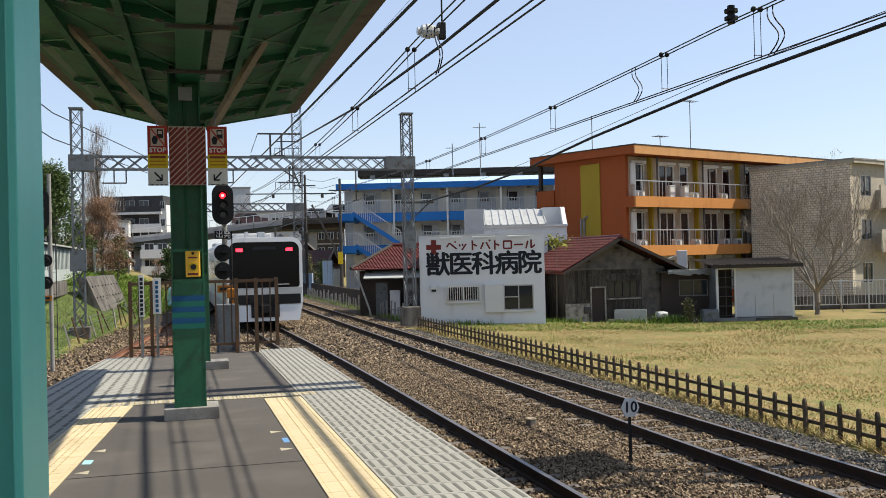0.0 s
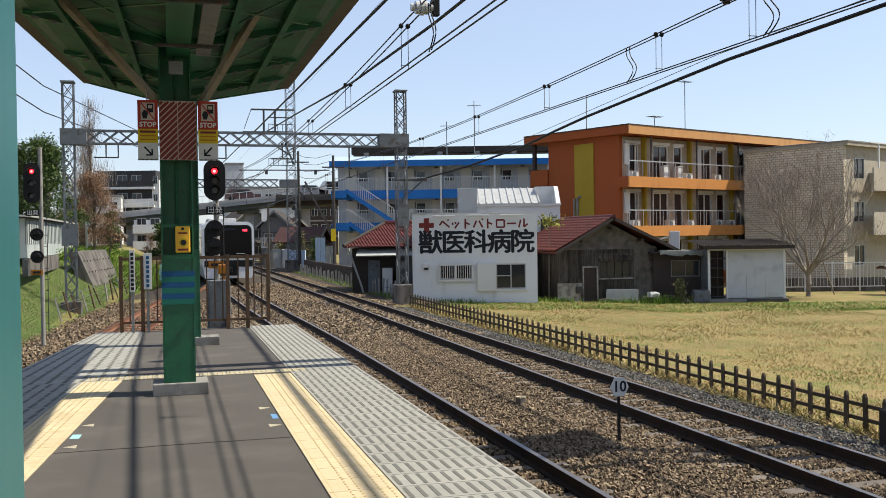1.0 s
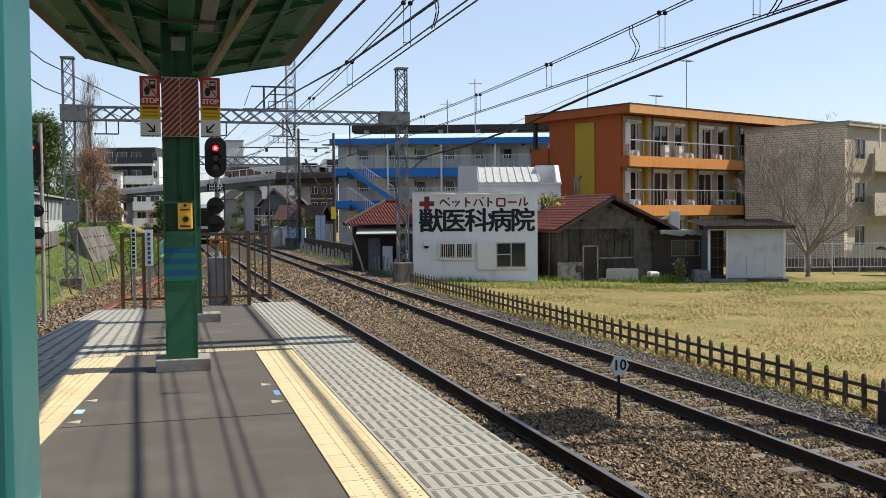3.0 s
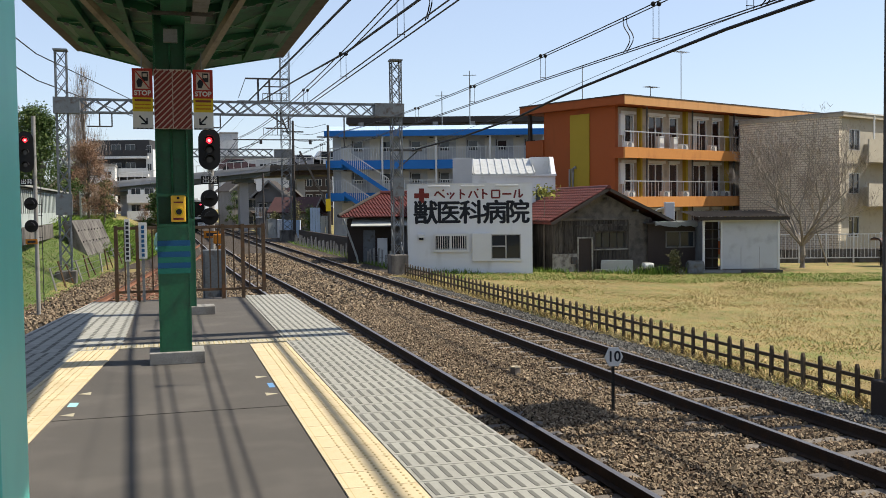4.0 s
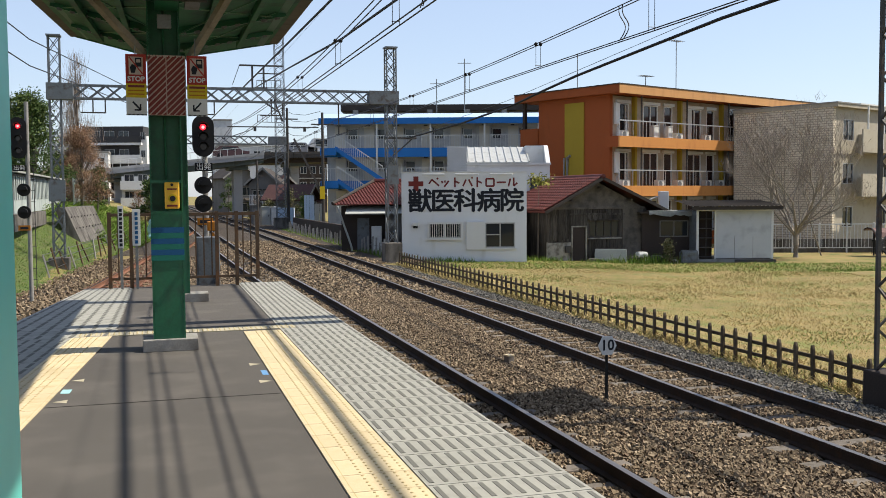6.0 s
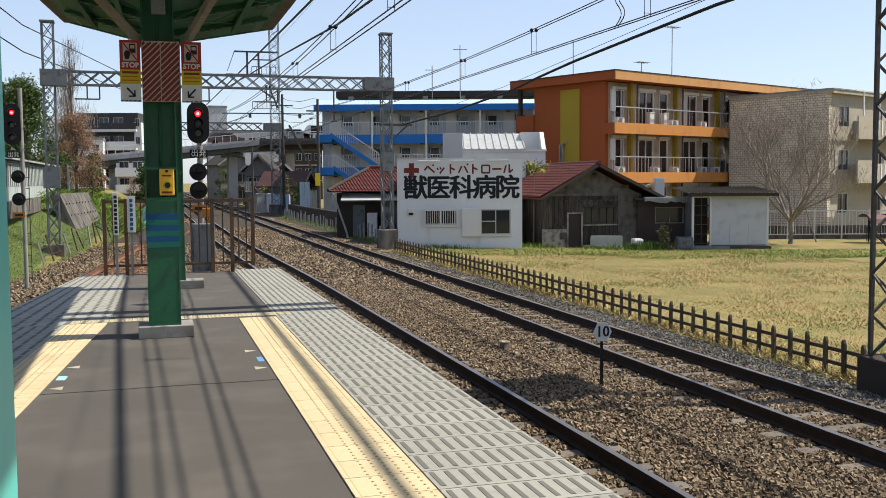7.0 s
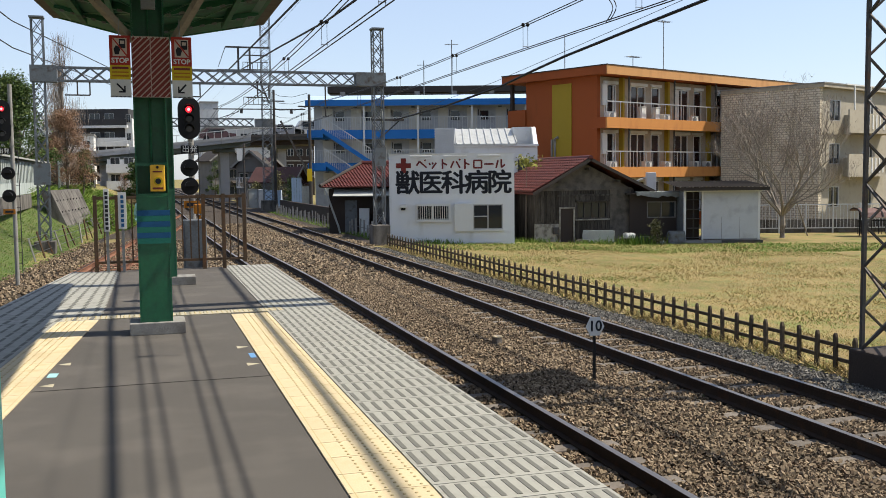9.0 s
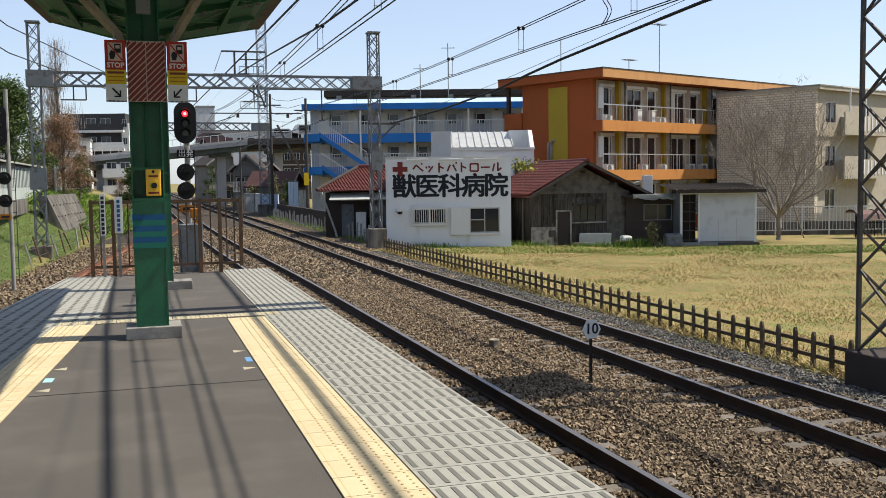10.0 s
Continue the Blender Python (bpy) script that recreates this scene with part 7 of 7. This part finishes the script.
def crown_tree(m, label, pts, size, material, height, r=0.18):
    t = thing("tree", label, "tree", m)
    part("trunk", tube(bmesh.new(), [(0, 0, -0.1), (0.1, 0, height * 0.5), (0, 0, height * 0.85)], r, 8, r * 0.3), M["bark"], t)
    bm = bmesh.new()
    rnd = random.Random(len(pts))
    for i in range(14):
        p = pts[rnd.randrange(len(pts))]
        tube(bm, [(0, 0, p[2] * 0.6), (p[0] * 0.5, p[1] * 0.5, p[2] * 0.85), p], r * 0.3, 5, r * 0.08)
    part("crown_frame", bm, M["bark"], t)
    part("crown", leaves(pts, size), M[material], t, "crown of many small leaves")
    return t


def cloud(seed, n, clumps, r, rz, z0, z1, taper=0.5):
    """Points in irregular clumps that fill an uneven crown."""
    rnd = random.Random(seed)
    cs = []
    for i in range(clumps):
        h = rnd.random()
        k = (1 - taper * h) * (0.55 + 0.45 * math.sin(math.pi * min(1, h * 1.25 + 0.12)))
        a = rnd.uniform(0, 6.283)
        q = math.sqrt(rnd.random()) * r * k
        cs.append((q * math.cos(a), q * math.sin(a), z0 + (z1 - z0) * h, rnd.uniform(0.25, 0.6) * rz))
    out = []
    for i in range(n):
        c = cs[rnd.randrange(clumps)]
        out.append((c[0] + rnd.gauss(0, c[3]), c[1] + rnd.gauss(0, c[3]), c[2] + rnd.gauss(0, c[3] * 0.8)))
    return out


def build_left():
    # retaining wall, slanted, with weep holes
    w = thing("retaining_wall", "slanted weathered concrete retaining wall above the bank", "wall", kind="structure")
    for i in range(3):
        y0, y1 = 51.0 + i * 2.8, 51.0 + (i + 1) * 2.8 - 0.06
        bm = bmesh.new()
        rings = []
        for y in (y0, y1):
            dx = 0.1 * (y - 46)
            rings.append([bm.verts.new((x + dx, y, z)) for x, z in ((-4.0, -0.8), (-4.75, 1.0), (-5.2, 1.0), (-4.7, -0.8))])
        for j in range(4):
            bm.faces.new((rings[0][j], rings[0][(j + 1) % 4], rings[1][(j + 1) % 4], rings[1][j]))
        bm.faces.new(rings[0][::-1])
        bm.faces.new(rings[1])
        bmesh.ops.recalc_face_normals(bm, faces=bm.faces[:])
        part("panel", bm, M["conc_old"], w, "stained concrete panel")
        for r in range(2):
            for k in range(3):
                yy = y0 + 0.4 + k * 0.9
                zz = -0.1 + r * 0.55
                xx = -4.0 + 0.1 * (yy - 46) - 0.417 * (zz + 0.8)
                part("weep_hole", bx(xx - 0.04, xx + 0.015, yy, yy + 0.09, zz, zz + 0.09), M["black"], w)
    lw = mesh_ob("boundary_wall", prism([(-5.1, 0.2), (-5.3, 0.2), (-5.3, 0.85), (-5.1, 0.85)], 40, 51), M["conc_old"])
    tagged(lw, "low dark wall along the top of the bank", "wall", kind="structure")
    b = thing("shed", "long low pale teal-grey shed with slatted front on the bank", "shed", pose(-5.75, 45.6, 0.8))
    part("wall", bx(-3.0, -0.15, 0, 22, 0, 1.75), M["shed_wall"], b)
    part("roof", prism([(-3.2, 2.0), (0.15, 1.78), (0.15, 1.86), (-3.2, 2.1)], -0.3, 22.3), M["metal_roof"], b)
    part("base_panel", bx(-0.15, -0.08, 0, 22, 0, 0.6), M["shed_wall"], b)
    for i in range(34):
        part("slat", bx(-0.15, -0.06, 0.1 + i * 0.65, 0.38 + i * 0.65, 0.6, 1.65), M["shed_wall"], b)
    # darker strip behind the slats, painting the shade in their gaps
    part("dark_gap", bx(-0.16, -0.12, 0, 22, 0.6, 1.7), M["house_grey"], b)
    f = thing("panel_fence", "weathered pale slatted fence on top of the wall", "fence", pose(-5.2, 69.0, 0.8))
    for i in range(16):
        part("slat", bx(-0.05, 0.05, i * 0.6, i * 0.6 + 0.45, 0, 2.0), M["shed_wall"], f)
    part("rail", bx(0.05, 0.1, 0, 9.6, 1.7, 1.8), M["steel_grey"], f)
    g = thing("wire_fence", "leaning rusty wire fence along the bank", "fence", pose(0, 0, 0))
    for i in range(14):
        y = 36 + i * 1.7
        x = bank_foot(y) - 0.25
        part("post", bar(bmesh.new(), (x, y, ground_z(x, y) - 0.05), (x - 0.25 + random.uniform(-0.15, 0.2), y + random.uniform(-0.2, 0.2), ground_z(x, y) + 1.0 + random.uniform(-0.2, 0.2)), 0.05), M["rust"] if i % 3 else M["conc"], g)
    for h in (0.3, 0.6, 0.85):
        part("wire", tube(bmesh.new(), [(bank_foot(y) - 0.3 - h * 0.2, y, ground_z(bank_foot(y) - 0.25, y) + h) for y in (36, 42, 48, 54, 59)], 0.012, 4), M["wire"], g)
    # trees
    crown_tree(yard(-26.4, 62, 0.5), "dense dark evergreen tree above the pale shed", cloud(3, 24000, 100, 2.5, 0.7, 0.4, 7.6), 0.16, "leaf", 7.5, 0.25)
    crown_tree(yard(-28.6, 63, 0.5), "dense dark evergreen tree above the pale shed", cloud(4, 22000, 100, 2.5, 0.7, 0.4, 7.2), 0.16, "leaf", 7.5, 0.25)
    twig_tree(yard(-24.9, 66, 0.5), "brown tree still bare with fine reddish twigs", cloud(8, 26000, 150, 2.5, 0.55, 0.7, 5.6, 0.5), 0.17, 0.017, "leaf_brown", 5.6)
    crown_tree(yard(-24.0, 66.5, 0.5), "dark green bush under the brown tree", cloud(15, 1500, 16, 0.9, 0.4, 0.6, 2.9), 0.16, "leaf", 2.4, 0.07)
    crown_tree(yard(-22.0, 72, 0.0), "dark green shrubbery beside the viaduct", cloud(9, 2200, 20, 1.3, 0.5, 0.4, 3.4), 0.22, "leaf", 3.0, 0.12)
    twig_tree(yard(-26.6, 70, 0.5), "tall bare tree with fine grey twigs behind the mast", cloud(12, 3000, 60, 2.6, 0.7, 1.5, 10.6, 0.9), 0.9, 0.011, "twig_grey", 11.8, 0.16)
    twig_tree(yard(-27.9, 72, 0.5), "tall bare tree with fine grey twigs behind the mast", cloud(13, 2200, 50, 2.0, 0.6, 1.5, 8.0, 0.8), 0.8, 0.011, "twig_grey", 9.0, 0.14)
    # shrubs among the far houses
    for x, y, h, r, sd, mt, lab in ((9.2, 132, 5.4, 1.35, 21, "leaf", "round dark evergreen beside the far track"), (-0.6, 97, 3.2, 0.9, 22, "leaf", "dark garden shrub beside the far track"), (9.9, 105, 2.6, 0.9, 23, "leaf_olive", "olive garden bush before a house"), (10.6, 96, 2.6, 1.0, 24, "leaf_olive", "olive garden bush before a house"), (12.2, 92, 3.7, 0.9, 25, "leaf_olive", "tangled olive shrub by the blue flats"), (13.4, 91, 2.8, 0.8, 26, "leaf", "dark shrub by the blue flats"), (-0.3, 91, 2.7, 0.8, 28, "leaf_olive", "olive bush at the foot of the viaduct")):
        crown_tree(pose(x, y, -1.4), lab, cloud(sd, 2600, 22, r, 0.42, h * 0.15, h), 0.16, mt, h * 0.8, 0.08)
    twig_tree(pose(-1.4, 85, -1.2), "bare reddish shrub by the viaduct", cloud(31, 2200, 20, 0.8, 0.4, 0.5, 2.9), 0.3, 0.012, "leaf_brown", 2.6, 0.05)
    twig_tree(pose(9.9, 99, -1.4), "bare grey-tan garden shrub", cloud(32, 2200, 20, 0.8, 0.4, 0.5, 2.6), 0.3, 0.014, "twig_grey", 2.4, 0.05)
    # the bare tree at the lawn's end
    bare_tree(yard(17.8, 50.0, -1.85), "bare grey tree with many fine branches", 9, 5, 0.17, 2.15, 5, 0.6, 1.3, 0.24)
    crown_tree(yard(10.3, 45.6, -1.8), "leafy dark shrub with pale tips beside the lean-to", cloud(41, 900, 16, 0.42, 0.22, 0.15, 1.15), 0.11, "leaf_olive", 0.9, 0.03)
    # poles and small signs down the line
    for x, y, h, lab in ((12.95, 78, 9.5, "dark utility pole beside the blue apartments"), (6.15, 62, 5.1, "thin dark pole with a white oval plate between the tracks"), (11.0, 84.6, 10.4, "slim dark pole beside the tall mast")):
        p = thing("utility_pole", lab, "pole", pose(x, y, -1.4))
        part("shaft", tube(bmesh.new(), [(0, 0, 0), (0, 0, h)], 0.15 if h > 6 else 0.07, 10, 0.1 if h > 6 else 0.06), M["steel_dark"], p)
        part("cross_arm", bx(-0.9 if h > 6 else -0.35, 0.9 if h > 6 else 0.35, -0.06, 0.06, h - 1.0, h - 0.9), M["steel_dark"], p)
        if h < 6:
            rim = [(-0.27 + 0.17 * math.cos(a), 4.35 + 0.17 * math.sin(a) + (0.22 if math.sin(a) > 0 else -0.22)) for a in [2 * math.pi * (k + 0.5) / 20 for k in range(20)]]
            pl = prism(rim, -0.11, -0.08)
            part("oval_plate", pl, M["white"], p, "white oval plate")
        if 6 < h < 10:
            part("stay", bar(bmesh.new(), (-2.3, 0, 7.4), (-0.3, 0, 3.5), 0.14), M["steel_dark"], p)
            part("notice", bx(-0.3, 0.1, -0.2, -0.15, 2.6, 3.6), M["yellow"], p, "yellow notice board")
    s = thing("cover_sheet", "pale cyan sheet covering materials by the track", "sheet", pose(0.6, 66.0, -1.3))
    bm = bx(-1.0, 1.0, -0.8, 0.8, 0, 1.3, 0.2)
    bmesh.ops.subdivide_edges(bm, edges=bm.edges[:], cuts=2, use_grid_fill=True)
    for v in bm.verts:
        v.co += Vector((noise.noise(v.co * 2), noise.noise(v.co * 2 + Vector((5, 0, 0))), 0.6 * noise.noise(v.co * 2 + Vector((0, 5, 0))))) * 0.25
    part("sheet", bm, M["cyan"], s)
    part("base", bx(-1.0, 1.0, -0.7, 0.7, -0.05, 0.1), M["conc"], s)
    # parked van and bins by the far crossing
    v = thing("van", "small pale blue van parked beside the line", "van", pose(11.4, 89.5, -1.5, 0, 0, 80))
    part("body", prism([(-1.7, 0.3), (1.7, 0.3), (1.75, 1.0), (1.35, 1.2), (1.1, 1.85), (-1.65, 1.9)], -0.75, 0.75), M["blue_pale"], v)
    part("windscreen", bx(1.15, 1.4, -0.6, 0.6, 1.2, 1.7), M["glass"], v)
    for x in (-1.1, 1.1):
        for y in (-0.78, 0.6):
            part("wheel", tube(bmesh.new(), [(x, y, 0.3), (x, y + 0.18, 0.3)], 0.3, 14), M["black"], v)


# ---------------------------------------------------------------- the train
def rounded(w, z0, z1, r, n=5):
    pts = []
    for cx, cz, a0 in ((w - r, z0 + 0.1, -90), (w - r, z1 - r, 0), (-w + r, z1 - r, 90), (-w + r, z0 + 0.1, 180)):
        rr = r if cz > z0 + 0.2 else 0.1
        for i in range(n + 1):
            a = radians(a0 + 90 * i / n)
            cx2 = (w - rr if cx > 0 else -w + rr)
            pts.append((cx2 + rr * math.cos(a), cz + rr * math.sin(a)))
    return pts


def build_train():
    tr = thing("train", "white commuter train with black end window and red lamps", "train", pose(3.35, 40.0, -1.1))
    W = 1.49
    for k in range(2):
        y0 = 0.35 + k * 20.2
        body = part("car_body", prism(rounded(W, 0.95, 3.62, 0.42), y0, y0 + 19.6), M["train_white"], tr, "white car body")
        part("skirt", bx(-W + 0.05, W - 0.05, y0 + 0.05, y0 + 19.5, 0.35, 0.98), M["train_grey"], tr)
        for i in range(12):
            y = y0 + 0.9 + i * 1.55
            for s in (-1, 1):
                part("side_window", bx(s * W - 0.012, s * W + 0.012, y, y + 1.1, 1.95, 2.75), M["glass"], body)
        part("side_band", bx(-W - 0.008, W + 0.008, y0 + 0.2, y0 + 19.4, 1.55, 1.72), M["sil"], body, "grey side band")
        part("roof_unit", bx(-0.9, 0.9, y0 + 6, y0 + 10, 3.6, 3.95, 0.08), M["train_grey"], body)
        for y in (y0 + 2.6, y0 + 16.6):
            b = part("bogie", bx(-1.0, 1.0, y - 1.2, y + 1.2, 0.3, 0.75, 0.05), M["black"], tr)
            for yy in (y - 0.9, y + 0.9):
                for s in (-1, 1):
                    part("wheel", tube(bmesh.new(), [(s * 0.5, yy, 0.43), (s * 0.62, yy, 0.43)], 0.43, 18), M["rail_side"], b)
    # end face
    e = part("end_frame", prism(rounded(W, 0.95, 3.6, 0.42), 0.0, 0.36), M["train_white"], tr, "white end frame with rounded corners")
    part("end_glass", prism(rounded(W - 0.13, 1.62, 3.42, 0.3), -0.025, 0.0), M["train_glass"], tr, "black glazed end panel")
    part("grey_band", bx(-W + 0.04, W - 0.04, -0.02, 0.0, 1.35, 1.6), M["sil"], tr)
    part("lower_panel", bx(-W + 0.1, W - 0.1, -0.03, 0.0, 0.98, 1.35), M["black"], tr)
    part("front_skirt", prism([(-W + 0.15, 0.3), (W - 0.15, 0.3), (W - 0.02, 0.98), (-W + 0.02, 0.98)], 0.0, 0.3), M["train_white"], tr, "pale end skirt")
    part("coupler", bx(-0.2, 0.2, -0.35, 0.05, 0.62, 0.95, 0.04), M["black"], tr)
    part("coupler_guard", bx(-0.55, 0.55, -0.05, 0.0, 0.45, 1.0), M["black"], tr)
    for s in (-1, 1):
        part("tail_lamp", bx(s * 0.97 - 0.13, s * 0.97 + 0.13, -0.045, -0.025, 3.05, 3.18), M["tail"], tr, "lit red tail lamp")
        part("jumper_box", bx(s * 0.5 - 0.12, s * 0.5 + 0.12, -0.08, -0.03, 1.02, 1.25), M["black"], tr)
    part("destination_bar", bx(-0.45, 0.45, -0.04, -0.025, 3.12, 3.24), M["ink"], tr)
    part("mark", bx(0.45, 0.95, -0.04, -0.025, 1.72, 1.76), M["sil"], tr, "small pale marking bar")
    part("antenna", bx(-0.15, 0.15, 1.2, 1.6, 3.6, 3.85, 0.03), M["train_grey"], tr)
    part("antenna", bx(-0.6, -0.45, 2.2, 2.4, 3.6, 3.9), M["train_grey"], tr)
    return tr


# ---------------------------------------------------------------- loose stone and grass
def stones(name, label, n, xr, yr, size, material, seed, keep):
    rng = np.random.default_rng(seed)
    x, y = rng.uniform(*xr, n), yr[0] + (yr[1] - yr[0]) * rng.random(n) ** 1.35
    ok = np.array([keep(a, b) for a, b in zip(x, y)])
    x, y = x[ok], y[ok]
    n = len(x)
    c = np.array([(-1, -1, -1), (1, -1, -1), (1, 1, -1), (-1, 1, -1), (-1, -1, 1), (1, -1, 1), (1, 1, 1), (-1, 1, 1)], float)
    s = size * rng.uniform(0.55, 1.3, n)
    v = c[None] * rng.uniform(0.55, 1.0, (n, 8, 3)) * (s[:, None, None] * 0.5) * rng.uniform(0.6, 1.2, (n, 1, 3))
    q = rng.normal(size=(n, 4))
    q /= np.linalg.norm(q, axis=1, keepdims=True)
    w, a, b, d = q.T
    R = np.stack([1 - 2 * (b * b + d * d), 2 * (a * b - w * d), 2 * (a * d + w * b), 2 * (a * b + w * d), 1 - 2 * (a * a + d * d), 2 * (b * d - w * a), 2 * (a * d - w * b), 2 * (b * d + w * a), 1 - 2 * (a * a + b * b)], 1).reshape(n, 3, 3)
    v = np.einsum("nij,nkj->nki", R, v)
    base = np.interp(x, [-4, 0.2, 2.4, 4.9, 5.5, 6.1, 8.6, 9.4], [-1.31, -1.31, -1.29, -1.29, -1.255, -1.29, -1.29, -1.4])
    v += np.stack([x, y, base + 0.012 + rng.uniform(-0.015, 0.032, n)], 1)[:, None, :]
    f = np.array([(3, 2, 1, 0), (4, 5, 6, 7), (0, 1, 5, 4), (1, 2, 6, 5), (2, 3, 7, 6), (3, 0, 4, 7)])
    faces = (np.arange(n)[:, None, None] * 8 + f[None]).reshape(-1, 4)
    ob = raw(name, v.reshape(-1, 3), faces, material)
    return tagged(ob, label, "ballast", kind="stuff")


def grass(name, label, n, xr, yr, h, w, material, seed, keep=None):
    rng = np.random.default_rng(seed)
    x, y = rng.uniform(*xr, n), yr[0] + (yr[1] - yr[0]) * rng.random(n) ** 1.4
    if keep:
        ok = np.array([keep(a, b) for a, b in zip(x, y)])
        x, y = x[ok], y[ok]
    n = len(x)
    z = np.array([ground_z(a, b) for a, b in zip(x, y)])
    a = rng.uniform(0, np.pi, n)
    hh = h * rng.uniform(0.4, 1.3, n)
    dx, dy = np.cos(a) * w, np.sin(a) * w
    lean = rng.normal(0, 1.3, (n, 2)) * hh[:, None]
    v = np.stack([np.stack([x - dx, y - dy, z - 0.01], 1), np.stack([x + dx, y + dy, z - 0.01], 1), np.stack([x + lean[:, 0], y + lean[:, 1], z + hh], 1)], 1).reshape(-1, 3)
    ob = raw(name, v, np.arange(3 * n).reshape(-1, 3), material)
    return tagged(ob, label, "grass", kind="stuff")


def build_loose():
    def clear(x, y):
        for k in (1, 2):
            for s in (-1, 1):
                if abs(x - track_x(k, y) - s * 0.566) < 0.09:
                    return False
        c = (y - 2.0) % 0.64
        if (c < 0.12 or c > 0.52) and any(abs(x - track_x(k, y)) < 1.0 for k in (1, 2)):
            return random.random() < 0.06
        return True
    stones("ballast_stones", "brown crushed stones between the tracks", 190000, (2.3, 8.5), (5.0, 26.0), 0.042, M["stone"], 1, clear)
    stones("ballast_stones", "brown crushed stones farther along the tracks", 20000, (2.0, 8.6), (26.0, 60.0), 0.085, M["stone"], 2, clear)
    stones("ballast_stones", "grey crushed stones on the shoulder by the fence", 30000, (8.3, 9.45), (7.0, 38.0), 0.046, M["stone_grey"], 3, lambda x, y: True)
    stones("ballast_stones", "grey-brown stones beside the rusty track", 14000, (-4.0, 2.2), (17.6, 46.0), 0.075, M["stone"], 4, lambda x, y: x > bank_foot(y) - 0.1)
    stones("ballast_stones", "brown stones beside the far boundary wall", 16000, (8.2, 10.9), (39.5, 80.0), 0.085, M["stone"], 14, lambda x, y: True)
    grass("verge_grass", "weeds along the far boundary wall", 5000, (9.7, 10.95), (42.0, 80.0), 0.22, 0.02, M["grass_green"], 15)
    houses = lambda x, y: (x * 0.287 + y * 0.958) < 46.5
    grass("lawn_grass", "short dry straw-coloured lawn grass", 150000, (9.75, 27.0), (8.0, 46.0), 0.042, 0.012, M["grass_dry"], 5, houses)
    grass("lawn_grass", "green grass growing among the dry lawn", 36000, (9.5, 27.0), (10.0, 46.0), 0.05, 0.013, M["grass_green"], 6, lambda x, y: houses(x, y) and (noise.noise(Vector((x * 0.25, y * 0.25, 3))) > 0.12 or x < 10.3))
    grass("verge_grass", "green grass strip at the foot of the houses", 30000, (10.0, 36.0), (34.0, 52.0), 0.09, 0.02, M["grass_green"], 7, lambda x, y: 40.0 + 1.6 * noise.noise(Vector((x * 0.3, y * 0.1, 0))) < (x * 0.287 + y * 0.958) < 45.6)
    grass("verge_grass", "dry tufts along the picket fence", 5000, (9.35, 9.8), (6.0, 39.0), 0.13, 0.012, M["grass_dry"], 8)
    grass("bank_grass", "rough green grass beyond the retaining wall", 26000, (-9.0, 6.0), (56.0, 84.0), 0.3, 0.05, M["grass_green"], 10, lambda x, y: bank_foot(min(y, 80)) - 7 < x < bank_foot(min(y, 80)) + 0.4)
    grass("bank_grass", "bright green grass on the railway bank", 130000, (-9.0, -0.5), (22.0, 62.0), 0.08, 0.016, M["grass_green"], 9, lambda x, y: bank_foot(y) - 4.2 < x < bank_foot(y) + 0.1)


def build_all():
    build_ground()
    build_bank_turf()
    build_ballast_bed()
    build_tracks()
    build_platform()
    build_columns()
    build_canopy()
    build_gantries()
    build_wires()
    build_vet()
    gable_house()
    build_orange()
    build_beige()
    build_blue()
    build_far()
    build_gate()
    build_signals()
    build_fence()
    build_left()
    build_loose()
    return build_train()


train = build_all()


def motions():
    """The train pulls away along the platform track."""
    rows = [(0.0, 38.9), (0.5, 48.1), (1.0, 58.6), (1.5, 69.2), (2.0, 79.6), (3.0, 100.5), (4.5, 131.0), (6.5, 172.0), (8.5, 214.0), (10.0, 245.0)]
    walk(train, [(t, pose(3.42 + 0.002 * (min(y, 90) - 40), y, -1.1)) for t, y in rows])


motions()
